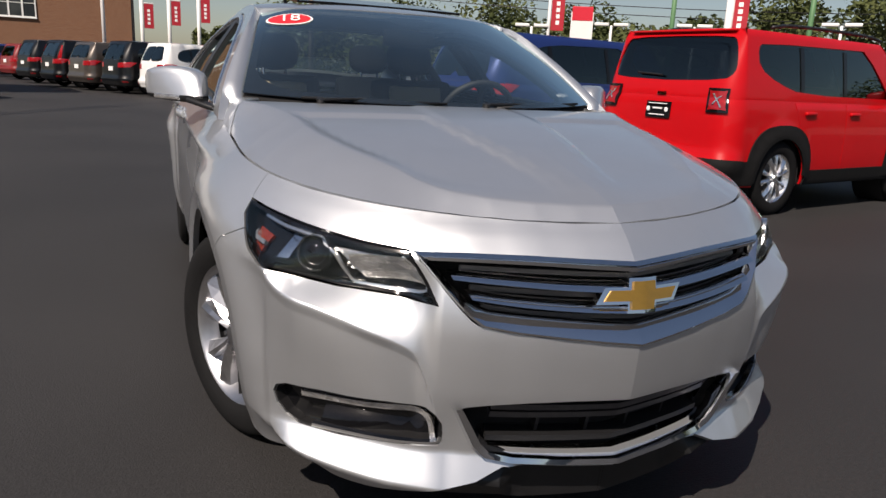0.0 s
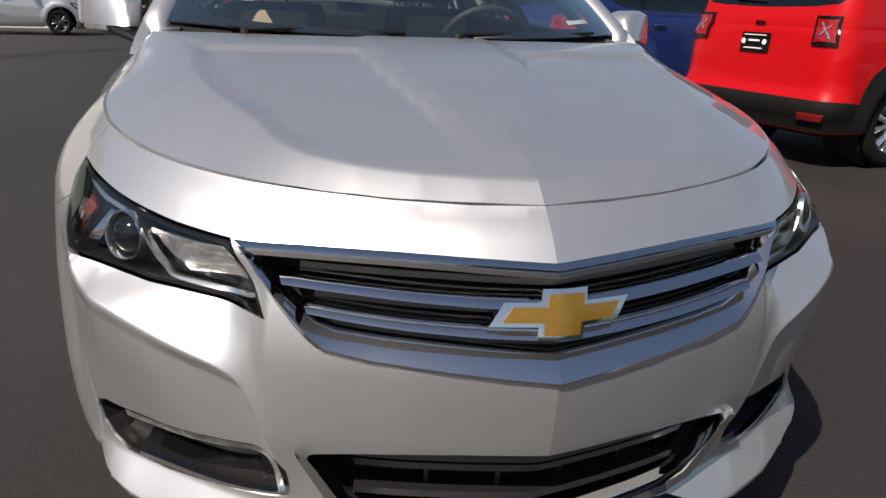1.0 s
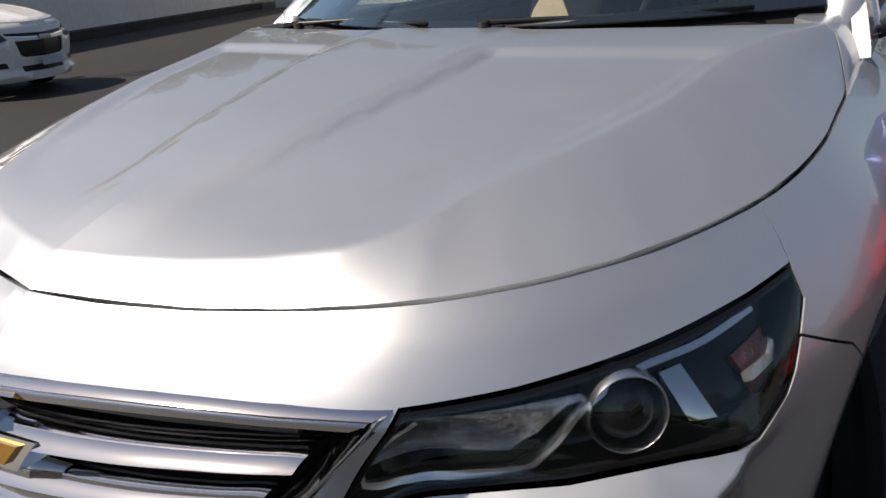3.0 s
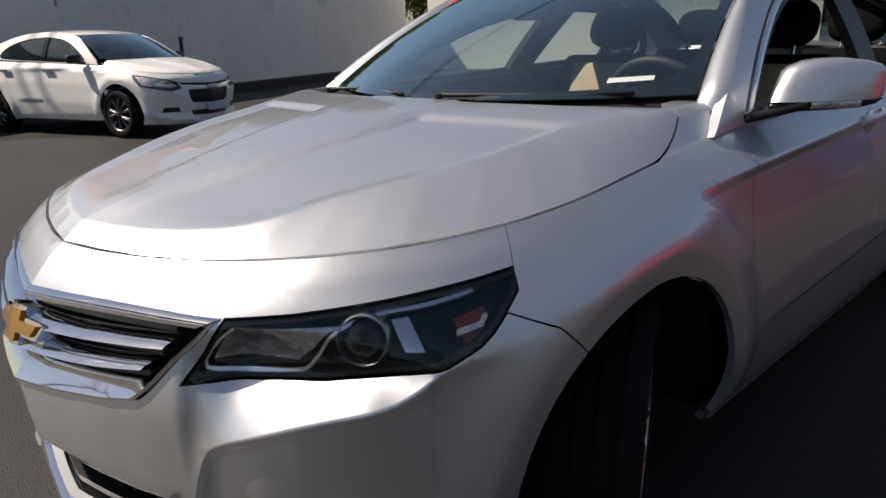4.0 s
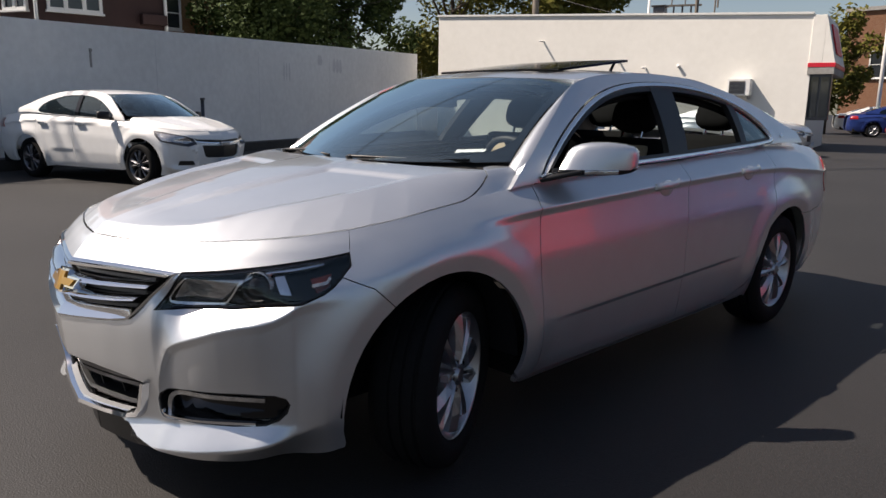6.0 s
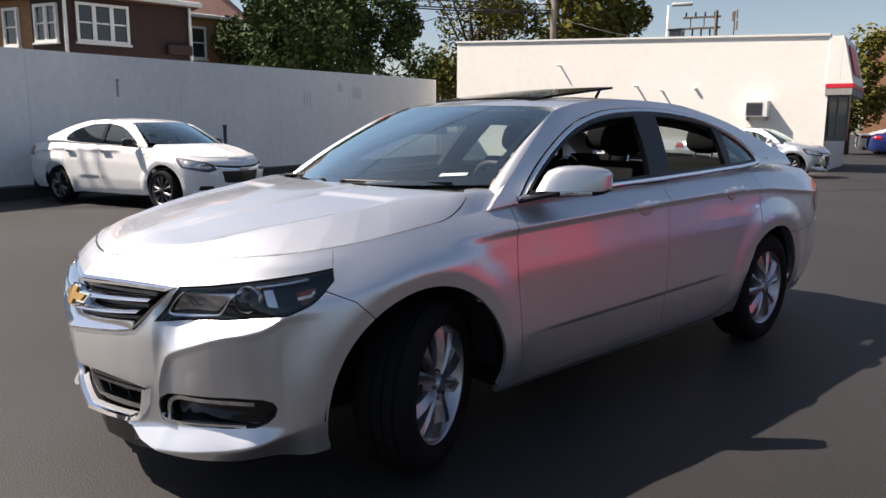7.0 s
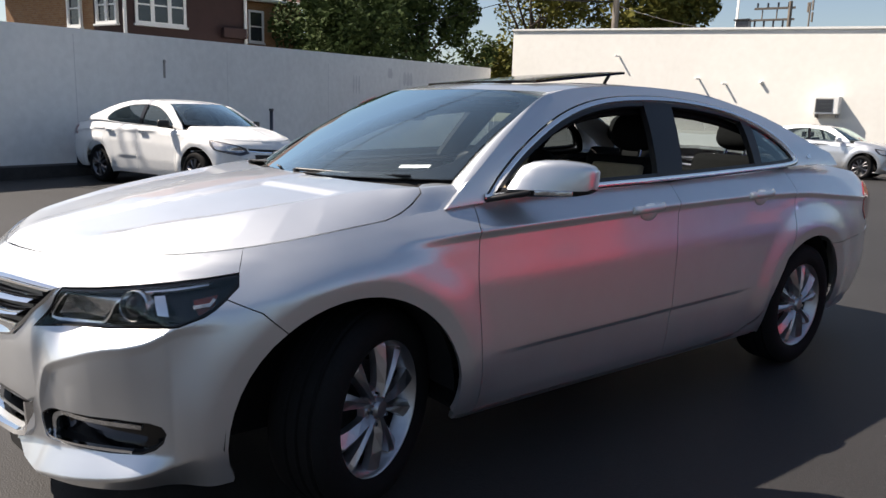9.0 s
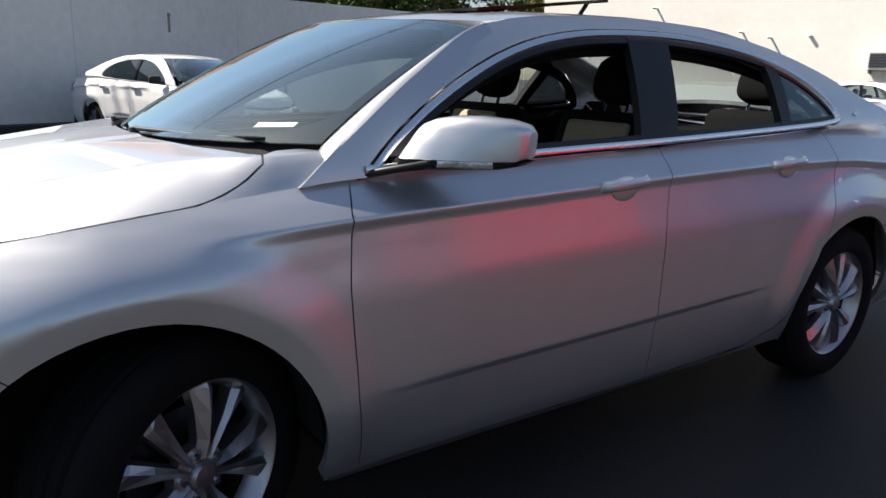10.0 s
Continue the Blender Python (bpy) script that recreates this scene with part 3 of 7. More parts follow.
def wheel(parent, m, rim_mat, spokes=5, r=.347, width=.235, rim_r=.242, dark=gunmetal):
    """A road wheel with its axis along x, outer face towards +x: tyre, barrel, spokes, cap and nuts."""
    ax = m @ pose(0, 0, 0, 0, 90, 0)
    w = new("wheel")
    w.parent = parent
    hw = width / 2
    bm = bmesh.new()
    prof = [(rim_r - .004, -hw + .01), (rim_r + .03, -hw - .004), (r - .04, -hw), (r - .012, -hw + .014), (r - .002, -hw + .04)]
    for k in range(4):
        c = -hw + .05 + k * (width - .1) / 3
        if k:
            prof += [(r - .009, c - .005), (r - .009, c + .0)]
        prof += [(r, c + .004), (r, c + (width - .1) / 3 - .01)] if k < 3 else []
    prof += [(r - .002, hw - .04), (r - .012, hw - .014), (r - .04, hw), (r - .07, hw + .003), (rim_r + .012, hw - .002), (rim_r - .006, hw - .012)]
    part("tyre", add_lathe(bm, prof, ax, 56), rubber, w, smooth=True, angle=50)
    bm = bmesh.new()
    add_lathe(bm, [(rim_r - .004, -hw + .01), (rim_r - .03, -hw + .03), (rim_r - .035, hw - .075)], ax, 56)
    part("barrel", bm, dark, w, "dark inner barrel", smooth=True, angle=50)
    bm = bmesh.new()
    add_lathe(bm, [(rim_r - .035, hw - .075), (rim_r - .014, hw - .02), (rim_r - .002, hw - .012), (rim_r + .006, hw - .008), (rim_r + .008, hw - .016)], ax, 56)
    part("rim", bm, rim_mat, w, smooth=True, angle=50)
    bm = bmesh.new()
    add_lathe(bm, [(.0, hw - .10), (.15, hw - .10), (.155, hw - .125), (0, hw - .125)], ax, 32)
    part("brake_disc", bm, gunmetal, w, smooth=True, angle=40)
    # twin spokes: wedge-shaped blades that spread towards the rim
    for k in range(spokes):
        bm = bmesh.new()
        for s in (-1, 1):
            rows = []
            for rr, off, wd, lift in ((.040, .014, .013, .020), (.085, .021, .017, .027), (.15, .042, .026, .026), (rim_r - .034, .064, .036, .018), (rim_r - .008, .074, .030, .006)):
                y0, y1 = s * off - wd, s * off + wd
                z = hw - .045 + lift
                ridge = s * (off - wd * .35)
                rows.append([Vector((rr, y0, z - .040)), Vector((rr, y0 + .003, z - (.014 if s < 0 else .003))), Vector((rr, ridge, z + .008)), Vector((rr, y1 - .003, z - (.014 if s > 0 else .003))), Vector((rr, y1, z - .040))])
            grid = [[bm.verts.new(ax @ Matrix.Rotation(2 * math.pi * k / spokes, 4, "Z") @ v) for v in row] for row in rows]
            for g0, g1 in zip(grid, grid[1:]):
                for i in range(4):
                    bm.faces.new((g0[i], g0[i + 1], g1[i + 1], g1[i]))
            for g in (grid[0], grid[-1]):
                bm.faces.new(g)
        bmesh.ops.recalc_face_normals(bm, faces=bm.faces[:])
        part("spoke", bm, rim_mat, w)
    bm = bmesh.new()
    add_lathe(bm, [(0, hw - .008), (.028, hw - .010), (.034, hw - .018), (.036, hw - .03), (.072, hw - .034), (.078, hw - .06)], ax, 28)
    part("hub_cap", bm, rim_mat, w, smooth=True, angle=40)
    for k in range(5):
        c = ax @ Matrix.Rotation(2 * math.pi * (k + .5) / 5, 4, "Z") @ Vector((.055, 0, hw - .035))
        part("wheel_nut", tube(c, c + (ax.to_3x3() @ Vector((0, 0, .018))), .009, n=6), chrome, w)
    return w


def trim_band(name, pts, width, surface, mat, parent, mirror="both", off=.006, depth=.012, label="", closed=False, step=.02):
    """A raised band that follows an open line of surface points."""
    a, b = [], []
    n = len(pts)
    for i, p in enumerate(pts):
        q0, q1 = pts[max(i - 1, 0)], pts[min(i + 1, n - 1)]
        t = Vector((q1[0] - q0[0], q1[1] - q0[1])).normalized()
        w = width[i] if isinstance(width, (list, tuple)) else width
        a.append((p[0] - t.y * w / 2, p[1] + t.x * w / 2))
        b.append((p[0] + t.y * w / 2, p[1] - t.x * w / 2))
    loop = b + a[::-1]
    if area2(loop) < 0:
        loop.reverse()
    return skin(name, patch(loop, [], step), surface, mat, parent, mirror, depth, off, label)


def bead(name, loops, offs, surface, mat, parent, mirror, label=""):
    """A moulded ring through matching closed loops on a surface, each standing proud by its own amount."""
    bm = bmesh.new()
    rings = []
    for loop, off in zip(loops, offs):
        row = []
        for p, q in loop:
            c = Vector(surface(p, q))
            n = (Vector(surface(p + .002, q)) - c).cross(Vector(surface(p, q + .002)) - c).normalized()
            c += n * off
            row.append(bm.verts.new((-c.x if mirror else c.x, c.y, c.z)))
        rings.append(row)
    for r0, r1 in zip(rings, rings[1:]):
        for i in range(len(r0)):
            j = (i + 1) % len(r0)
            bm.faces.new((r0[i], r0[j], r1[j], r1[i]))
    bmesh.ops.recalc_face_normals(bm, faces=bm.faces[:])
    return part(name, bm, mat, parent, label, smooth=True, angle=50)


def loft_band(name, one, two, profile, mat, parent, label="", surface=None):
    """A moulded band between two lines of skin points: profile gives (share of the way, how far it stands proud). Both halves."""
    surface = surface or body
    bm = bmesh.new()
    for s in (1, -1):
        rows = []
        for a, b in zip(one, two):
            row = []
            for t, off in profile:
                p = (a[0] + (b[0] - a[0]) * t, a[1] + (b[1] - a[1]) * t)
                c = Vector(surface(*p)) + Vector((0, -off, 0))
                row.append(bm.verts.new((s * c.x, c.y, c.z)))
            rows.append(row)
        for r0, r1 in zip(rows, rows[1:]):
            for k in range(len(profile) - 1):
                bm.faces.new((r0[k], r0[k + 1], r1[k + 1], r1[k]))
    bmesh.ops.recalc_face_normals(bm, faces=bm.faces[:])
    return part(name, bm, mat, parent, label, smooth=True, angle=38)


def spline_pts(pts, n=6):
    """A smooth open line through points."""
    out = []
    for i in range(len(pts) - 1):
        p0, p1, p2, p3 = pts[max(i - 1, 0)], pts[i], pts[i + 1], pts[min(i + 2, len(pts) - 1)]
        for k in range(n):
            t = k / n
            out.append(tuple(.5 * (2 * b + (c - a) * t + (2 * a - 5 * b + 4 * c - d) * t * t + (3 * b - a - 3 * c + d) * t ** 3) for a, b, c, d in zip(p0, p1, p2, p3)))
    return out + [pts[-1]]


def build_sedan():
    car = thing("sedan", "silver four-door sedan with gold emblem and open sunroof, parked on asphalt", "car")
    GAP = .0019
    FOLDS = fold_lines()
    # headlamp outline, shared by lamp and bumper
    lamp_top = [fx(.512, .820), fx(.606, .829), fx(.71, .846), fy(-.517, .862), fy(-.437, .874)]
    lamp_out = [fy(-.448, .838), fy(-.485, .806), fy(-.522, .780), fy(-.551, .764), fy(-.588, .752), (.961, .741)]
    lamp_low = [(p, lamp_foot(p)) for p in (.92, .88, .82, .746, .69, .64, .592, .53, .47)]
    # front bumper with grille, lower intake and fog-lamp openings
    gap_line = [fx(x, .9) for x in (0, .12, .25, .38, .50, .60, .70)] + [fy(-.418, .9)]
    gap_line = [(p, top_z(p / LF)) for p, _ in gap_line]
    low_edge = [fy(-.47, .232), fy(-.56, .212), fx(.70, .21), fx(.58, .228), fx(.45, .250), fx(.36, .266), fx(.29, .295), fx(.15, .283), fx(0, .275)]
    wheel_edge = arc(*ARCH_F, 126, 180, 8) + [fy(-.488, .30), fy(-.468, .25)]
    outline = gap_line + [fy(-.43, .89)] + lamp_top[::-1] + lamp_low[::-1] + lamp_out[:0:-1] + [fy(-.40, .765)] + wheel_edge + low_edge
    outline = outline[::-1]
    grille = [fx(-.08, .803), fx(.25, .816), fx(.508, .818), fx(.455, .75), fx(.405, .685), fx(.375, .660), fx(.18, .632), fx(-.08, .612)]
    intake = [fx(-.08, .470), fx(.2, .476), fx(.385, .462), fx(.405, .452), fx(.345, .345), fx(.325, .335), fx(.15, .320), fx(-.08, .312)]
    fog = [fx(.430, .362), fx(.440, .425), fx(.485, .458), fx(.755, .464), fx(.795, .440), fx(.778, .378), fx(.725, .346), fx(.442, .343)]
    skin("front_bumper", patch(shrink(outline, GAP), [rounded(grille, 1), rounded(intake, 1), rounded(fog, 1)], .014, FOLDS), body, silver, car, "both", .02, 0, "silver painted bumper cover")
    dam = [fx(0, .17), fx(.3, .17), fx(.5, .165), fx(.66, .165), fx(.69, .20), fx(.69, .24), fx(.5, .27), fx(.3, .30), fx(0, .29)]
    skin("air_dam", patch(dam, [], .03), body, black_plastic, car, "both", .02, -.035, "black lower air dam")
    # wings
    fender = [(p, z) for p, z in [(gap_line[-1][0], gap_line[-1][1])]] + edge_top(-.38, .26, 12) + [fy(.34, 1.028), fy(.436, 1.036), fy(.408, .965), fy(.393, .785), fy(.405, .5), fy(.43, .30), fy(.43, .264), fy(.345, .264)]
    fender += arc(*ARCH_F, -10, 126, 22) + [fy(-.40, .765), lamp_out[1], lamp_out[0], fy(-.437, .878)]
    fender = fender[::-1]
    for mir in (False, True):
        skin("front_fender", patch(shrink(fender, GAP), [], .022, FOLDS), body, silver, car, mir, .02)
    # doors
    cut1 = [fy(.436, 1.03), fy(.408, .965), fy(.393, .785), fy(.405, .5), fy(.43, .31), fy(.44, .270)]
    cut2 = [fy(1.60, 1.078), fy(1.577, .976), fy(1.56, .829), fy(1.552, .559), fy(1.56, .32), fy(1.57, .268)]
    cut3 = [fy(2.66, 1.118), fy(2.625, .985), fy(2.612, .847), fy(2.545, .593), fy(2.43, .430), fy(2.33, .335), fy(2.19, .280)]
    for mir in (False, True):
        door = new("front_door")
        door.parent = car
        skin("door_skin", patch(shrink(cut1 + [fy(1.0, .270)] + cut2[::-1] + edge_top(1.6, .436, 16)[1:-1], GAP), [], .025, FOLDS), body, silver, door, mir, .02)
        rear = new("rear_door")
        rear.parent = car
        skin("door_skin", patch(shrink(cut2 + [fy(1.9, .272)] + cut3[::-1] + edge_top(2.66, 1.6, 14)[1:-1], GAP), [], .025, FOLDS), body, silver, rear, mir, .02)
        for holder, y, z in ((door, 1.345, .968), (rear, 2.265, .992)):
            handle(holder, y, z, mir)
        sill = [fy(.35, .238), fy(2.40, .232), fy(2.40, .255), fy(2.2, .276), fy(.43, .264), fy(.345, .262)]
        skin("side_sill", patch(shrink(sill, .002), [], .03), body, silver, car, mir, .02, -.012, "silver sill with a bright lower edge")
        trim_band("sill_edge", [fy(.36, .252), fy(1.2, .257), fy(2.15, .262), fy(2.34, .33), fy(2.44, .43)], .010, body, satin, car, mir, off=.0)
        # rear quarter, with the wheel arch cut out
        quarter = [fy(2.42, .25)] + [fy(2.19, .273), fy(2.33, .330), fy(2.43, .425), fy(2.545, .593), fy(2.612, .847), fy(2.625, .985), fy(2.66, 1.118)]
        quarter = quarter + edge_top(2.66, 3.72, 12)[1:] + [fy(3.70, 1.03), fy(3.62, .80), fy(3.60, .72), fy(3.30, .70)] + arc(*ARCH_R, 58, 196, 24)
        quarter = quarter[::-1]
        skin("rear_quarter", patch(shrink(quarter, GAP), [], .025, FOLDS), body, silver, car, mir, .02)
    # tail
    bump = [fy(3.30, .70)] + arc(*ARCH_R, 58, -12, 10) + [fy(3.35, .24), fy(3.7, .25), fy(3.95, .25), (LF * (A2 + HALF), .25), (LF * (A2 + HALF), .74), fy(3.95, .735), fy(3.60, .72)]
    skin("rear_bumper", patch(shrink(bump, GAP), [], .03), body, silver, car, "both", .02)
    tail = [fy(3.58, .79), fy(3.52, .85), fy(3.53, .95), fy(3.66, 1.01), fy(3.72, 1.02), fy(3.95, 1.01), (LF * (A2 + .95), .98), (LF * (A2 + .95), .83), fy(3.9, .80)]
    for mir in (False, True):
        skin("tail_lamp", patch(shrink(tail, .003), [], .03), body, tail_red, car, mir, .015, .004, "dark red tail lamp wrapping round the corner")
    lid = [fy(3.61, .73), fy(3.95, .74), (LF * (A2 + HALF), .75), (LF * (A2 + HALF), 1.02)] + edge_top(4.07, 3.73, 8, .004)
    skin("boot_face", patch(shrink(lid, .002), [], .03), body, silver, car, "both", .015, -.003)
    dk = [(0, 3.1), (.60, 3.06)] + [(deck_edge(y) - .002, body(fy(y, .9)[0], top_z(fy(y, .9)[0] / LF))[1]) for y in (3.1, 3.2, 3.35, 3.5, 3.65, 3.8, 3.92, 4.02)] + [(0, 4.03)]
    skin("boot_lid", patch(rounded([dk[0], dk[0]] + dk[1:-1] + [dk[-1], dk[-1]], 1), [], .04), deck, silver, car, "both", .02)
    # bonnet
    hd = HOOD_EDGE[:-3] + HOOD_CORNER + [(.70, .228), (.5, .155), (.25, .105), (0, .088)]
    skin("bonnet", patch(shrink(hd[:1] + spline_pts(hd[1:16], 3) + hd[16:], .0017), [], .02, hood_lines()), hood, silver, car, "both", .02, 0, "silver bonnet with a flat middle field and two shallow hollows")
    # wing corners beside the windscreen's foot
    corner = [(.816, -.04), (.820, .075), (.828, .26), (.8375, .44), (.82, .462), (.775, .45), (.735, .42), (.69, .37), (.69, .30), (.735, .252), (.771, .239), (.788, .193), (.803, .132), (.815, .062)]
    for mir in (False, True):
        skin("wing_corner", patch(corner, [], .02), hood, silver, car, mir, .01)
    # cabin: sides with window openings, roof, glass
    rail = [(y, rail_z(y)) for y in (.40, .5, .6, .7, .8, .9, .99, 1.1, 1.2, 1.35, 1.5, 1.7, 1.9, 2.1, 2.3, 2.5, 2.65, 2.8, 2.95, 3.1, 3.25)]
    belt = [(y, top_z(HALF + (y - Y1) / LF)) for y in (.30, .36, .44, .7, 1.0, 1.3, 1.6, 1.9, 2.2, 2.45, 2.66, 2.85, 3.0, 3.15, 3.3)]
    opening = [(.475, 1.047), (.475, 1.047), (1.033, 1.070), (1.637, 1.088), (2.4, 1.118), (2.69, 1.133), (2.78, 1.150), (2.785, 1.19), (2.70, 1.284), (2.555, 1.365), (2.32, 1.428), (2.0, 1.462), (1.675, 1.466), (1.33, 1.443), (1.035, 1.375), (.75, 1.246), (.568, 1.132)]
    opening_r = rounded(opening, 2)
    for mir in (False, True):
        sides = new("cabin_side")
        sides.parent = car
        skin("window_surround", patch(shrink(belt + rail[::-1], .001), [shrink(opening_r, -.005)], .03), cabin, silver, sides, mir, .03)
        ring = shrink(opening_r, .022)
        bead("chrome_surround", [opening_r, shrink(opening_r, .002), shrink(opening_r, .010), shrink(opening_r, .019), ring], (-.012, .005, .008, .006, -.008), cabin, bright_trim, sides, mir, "bright metal strip round the side windows")
        # pillars and panes inside the opening, the front and rear side windows let down
        pillar = [(1.50, 1.09), (1.685, 1.095), (1.86, 1.455), (1.64, 1.455)]
        skin("middle_pillar", patch(pillar, [], .04), cabin, black_plastic, sides, mir, .03, -.006, "black pillar between the side windows")
        divider = [(2.335, 1.125), (2.40, 1.128), (2.475, 1.32), (2.47, 1.385), (2.41, 1.40), (2.40, 1.33)]
        skin("window_divider", patch(divider, [], .04), cabin, black_plastic, sides, mir, .03, -.006)
        quarter_pane = [(2.40, 1.13), (2.68, 1.145), (2.765, 1.17), (2.70, 1.27), (2.56, 1.35), (2.475, 1.38), (2.475, 1.30)]
        skin("quarter_pane", patch(quarter_pane, [], .05), cabin, dark_glass, sides, mir, 0, -.012, "dark fixed quarter window")
        gasket = shrink(ring, .016)
        skin("window_seal", patch(ring, [gasket], .03), cabin, black_plastic, sides, mir, .02, -.008)
        skin("inner_trim", patch(shrink(opening_r, .004), [shrink(opening_r, .040)], .04), cabin, seat_dark, sides, mir, .02, -.06, "black inner window trim")
        if mir:
            pane = [q for q in shrink(opening_r, .03) if q[0] < 2.42]
            skin("side_pane", patch(pane, [], .08), cabin, clear_side_glass, sides, mir, 0, -.02, "clear closed side window").visible_shadow = False
        badge = [(2.905, 1.178), (2.93, 1.168), (2.965, 1.180), (2.94, 1.192)]
        skin("pillar_badge", patch(badge if area2(badge) > 0 else badge[::-1], [], .02), cabin, chrome, sides, mir, .004, .004, "small chrome badge")
    # front pillars between windscreen and side windows
    for s in (1, -1):
        bm = bmesh.new()
        rows = []
        for k in range(-2, 13):
            t = k / 12
            p = Vector(screen(.697, .8 * max(t, 0))) + Vector((0, 0, -.006))
            y = .43 + .58 * max(t, 0)
            q = Vector(cabin(y, rail_z(y) - .004))
            if k < 0:
                p += Vector((0, .02, .03)) * k
                q += Vector((.012, .0, -.04)) * -k
            out = Vector((.55, -.45, .7)).normalized()
            rows.append([bm.verts.new((s * c.x, c.y, c.z)) for c in (p - out * .02, p + out * .002, p.lerp(q, .33) + out * .014, p.lerp(q, .67) + out * .014, q + out * .002, q - out * .015)])
        for a, b in zip(rows, rows[1:]):
            for i in range(5):
                bm.faces.new((a[i], b[i], b[i + 1], a[i + 1]))
        bmesh.ops.recalc_face_normals(bm, faces=bm.faces[:])
        part("front_pillar", bm, silver, car, smooth=True, angle=60)
    roof_edge = [(cabin(y, rail_z(y))[0], y) for y in (1.0, 1.1, 1.2, 1.35, 1.5, 1.7, 1.9, 2.1, 2.3, 2.4)]
    front_edge = [(screen(.7 * u, .8)[0], screen(.7 * u, .8)[1] + .002) for u in (.0, .2, .4, .6, .8, .9, 1.0)]
    roof_out = front_edge + roof_edge[1:] + [(.50, 2.42), (.25, 2.455), (0, 2.46)]
    sun_hole = [(-.1, 1.05), (.40, 1.06), (.40, 1.62), (-.1, 1.66)]
    skin("roof", patch(roof_out, [sun_hole], .035), roof, silver, car, "both", .03)
    # sunroof pane, tilted up at its rear edge
    sr = new("sunroof")
    sr.parent = car
    skin("sunroof_tray", patch([(-.40, 1.06), (.40, 1.06), (.40, 1.64), (-.40, 1.64)], [], .08), lambda x, y: (x, y, roof(x, y)[2] - .05), black_plastic, sr, False, 0)
    skin("sunroof_pane", patch(rounded([q for e in ((-.405, 1.13), (.405, 1.13), (.405, 1.75), (-.405, 1.75)) for q in (e, e)], 1), [], .05), lambda x, y: (x, y, roof(x * .6, 1.13)[2] + .006 + .075 * (y - 1.13) / .62), gloss_black, sr, False, .012, 0, "dark glass sunroof tilted open")
    for s in (-1, 1):
        part("tilt_arm", tube((s * .37, 1.62, 1.50), (s * .37, 1.68, roof(.22, 1.13)[2] + .066), .008), black_plastic, sr)
    # windscreen
    ws = new("windscreen")
    ws.parent = car
    whole = [(p * .7, q * .8) for p, q in ((-1, .0), (-.6, 0), (0, 0), (.6, 0), (1, .0), (1, .5), (1, 1), (.5, 1), (0, 1), (-.5, 1), (-1, 1), (-1, .5))]
    whole = shrink(whole, .006)
    skin("windscreen_pane", patch(whole, [], .05), screen, screen_glass, ws, False, 0).visible_shadow = False
    inner = [(p * .7, q * .8) for p, q in ((-.955, .075), (-.5, .05), (0, .045), (.5, .05), (.955, .075), (.955, .5), (.945, .97), (.5, .965), (0, .96), (-.5, .965), (-.945, .97), (-.955, .5))]
    skin("windscreen_border", patch(whole, [rounded(inner, 2)], .05), screen, gloss_black, ws, False, 0, -.004, "black printed border of the windscreen")
    skin("mirror_mount_shade", patch(rounded([(-.09, .66), (.09, .66), (.12, .76), (-.12, .76)], 1), [], .05), screen, gloss_black, ws, False, 0, -.005)
    skin("inspection_sticker", patch([(.505, .075), (.60, .083), (.60, .105), (.505, .098)], [], .05), screen, sticker_white, ws, False, 0, -.003, "small white sticker")
    for name, mt, rx, rz, off in (("sticker_edge", sticker_white, .100, .068, .003), ("price_sticker", sticker_red, .091, .059, .0045)):
        oval = [(-.562 + rx * math.cos(t / 12 * math.pi), .655 + rz * math.sin(t / 12 * math.pi)) for t in range(24)]
        skin(name, patch(oval, [], .05), screen, mt, ws, False, 0, off, "red oval sticker with the number 18" if mt is sticker_red else "white rim")
    windscreen_number(ws)
    skin("rear_window", patch(shrink([(-.6, 0), (.6, 0), (.6, .8), (-.6, .8)], .004), [], .06), back_screen, side_glass, car, False, 0)
    # rear shelf of skin between glass, roof and pillars
    for s in (1, -1):
        strip = [(.54, 0), (.70, 0), (.70, .84), (.54, .84)]
        skin("rear_pillar", patch(strip, [], .06), lambda p, q: tuple(Vector(back_screen(p, q)) - Vector((0, 0, .012 + max(p - .6, 0) * .35))), silver, car, s < 0, .01)
    front_lamps(car, lamp_top, lamp_out, lamp_low)
    grille_parts(car)
    cowl_and_wipers(car)
    cabin_inside(car)
    for mir in (False, True):
        door_mirror(car, mir)
    # inner shell, floor and wheel wells, so that gaps stay dark
    shell = [fy(-.30, .84), fy(-.30, .90)] + edge_top(-.25, 3.9, 24, .03) + [fy(3.9, .3), fy(3.4, .28)]
    shell += arc(ARCH_R[0], ARCH_R[1], .43, -10, 190, 16) + [fy(2.2, .25), fy(.5, .25)] + arc(ARCH_F[0], ARCH_F[1], .44, -10, 130, 12)
    skin("inner_shell", patch(shell[::-1], [], .06), body, underside, car, "both", 0, -.03)
    bm = bmesh.new()
    for lo, hi in (((-.46, -.76, .22), (.46, -.40, .60)), ((-.50, -.45, .22), (.50, .42, .86)), ((-.80, .42, .225), (.80, 2.42, .32)), ((-.5, 2.4, .24), (.5, 3.3, .5)), ((-.6, 3.25, .30), (.6, 3.8, .6))):
        add_box(bm, lo, hi, .03)
    part("underbody", bm, underside, car)
    for s in (-1, 1):
        for y in (HUB_F, HUB_R):
            bm = bmesh.new()
            add_lathe(bm, [(.428, -.02), (.428, -.36), (.1, -.36)], pose(s * .88, y - (.065 if y < 1 else 0), WHEEL_Z + .012, 0, 90 * s, 0), 40)
            bmesh.ops.delete(bm, geom=[v for v in bm.verts if v.co.z < .30], context="VERTS")
            part("wheel_liner", bm, underside, car, smooth=True, angle=40)
    STEER = 24
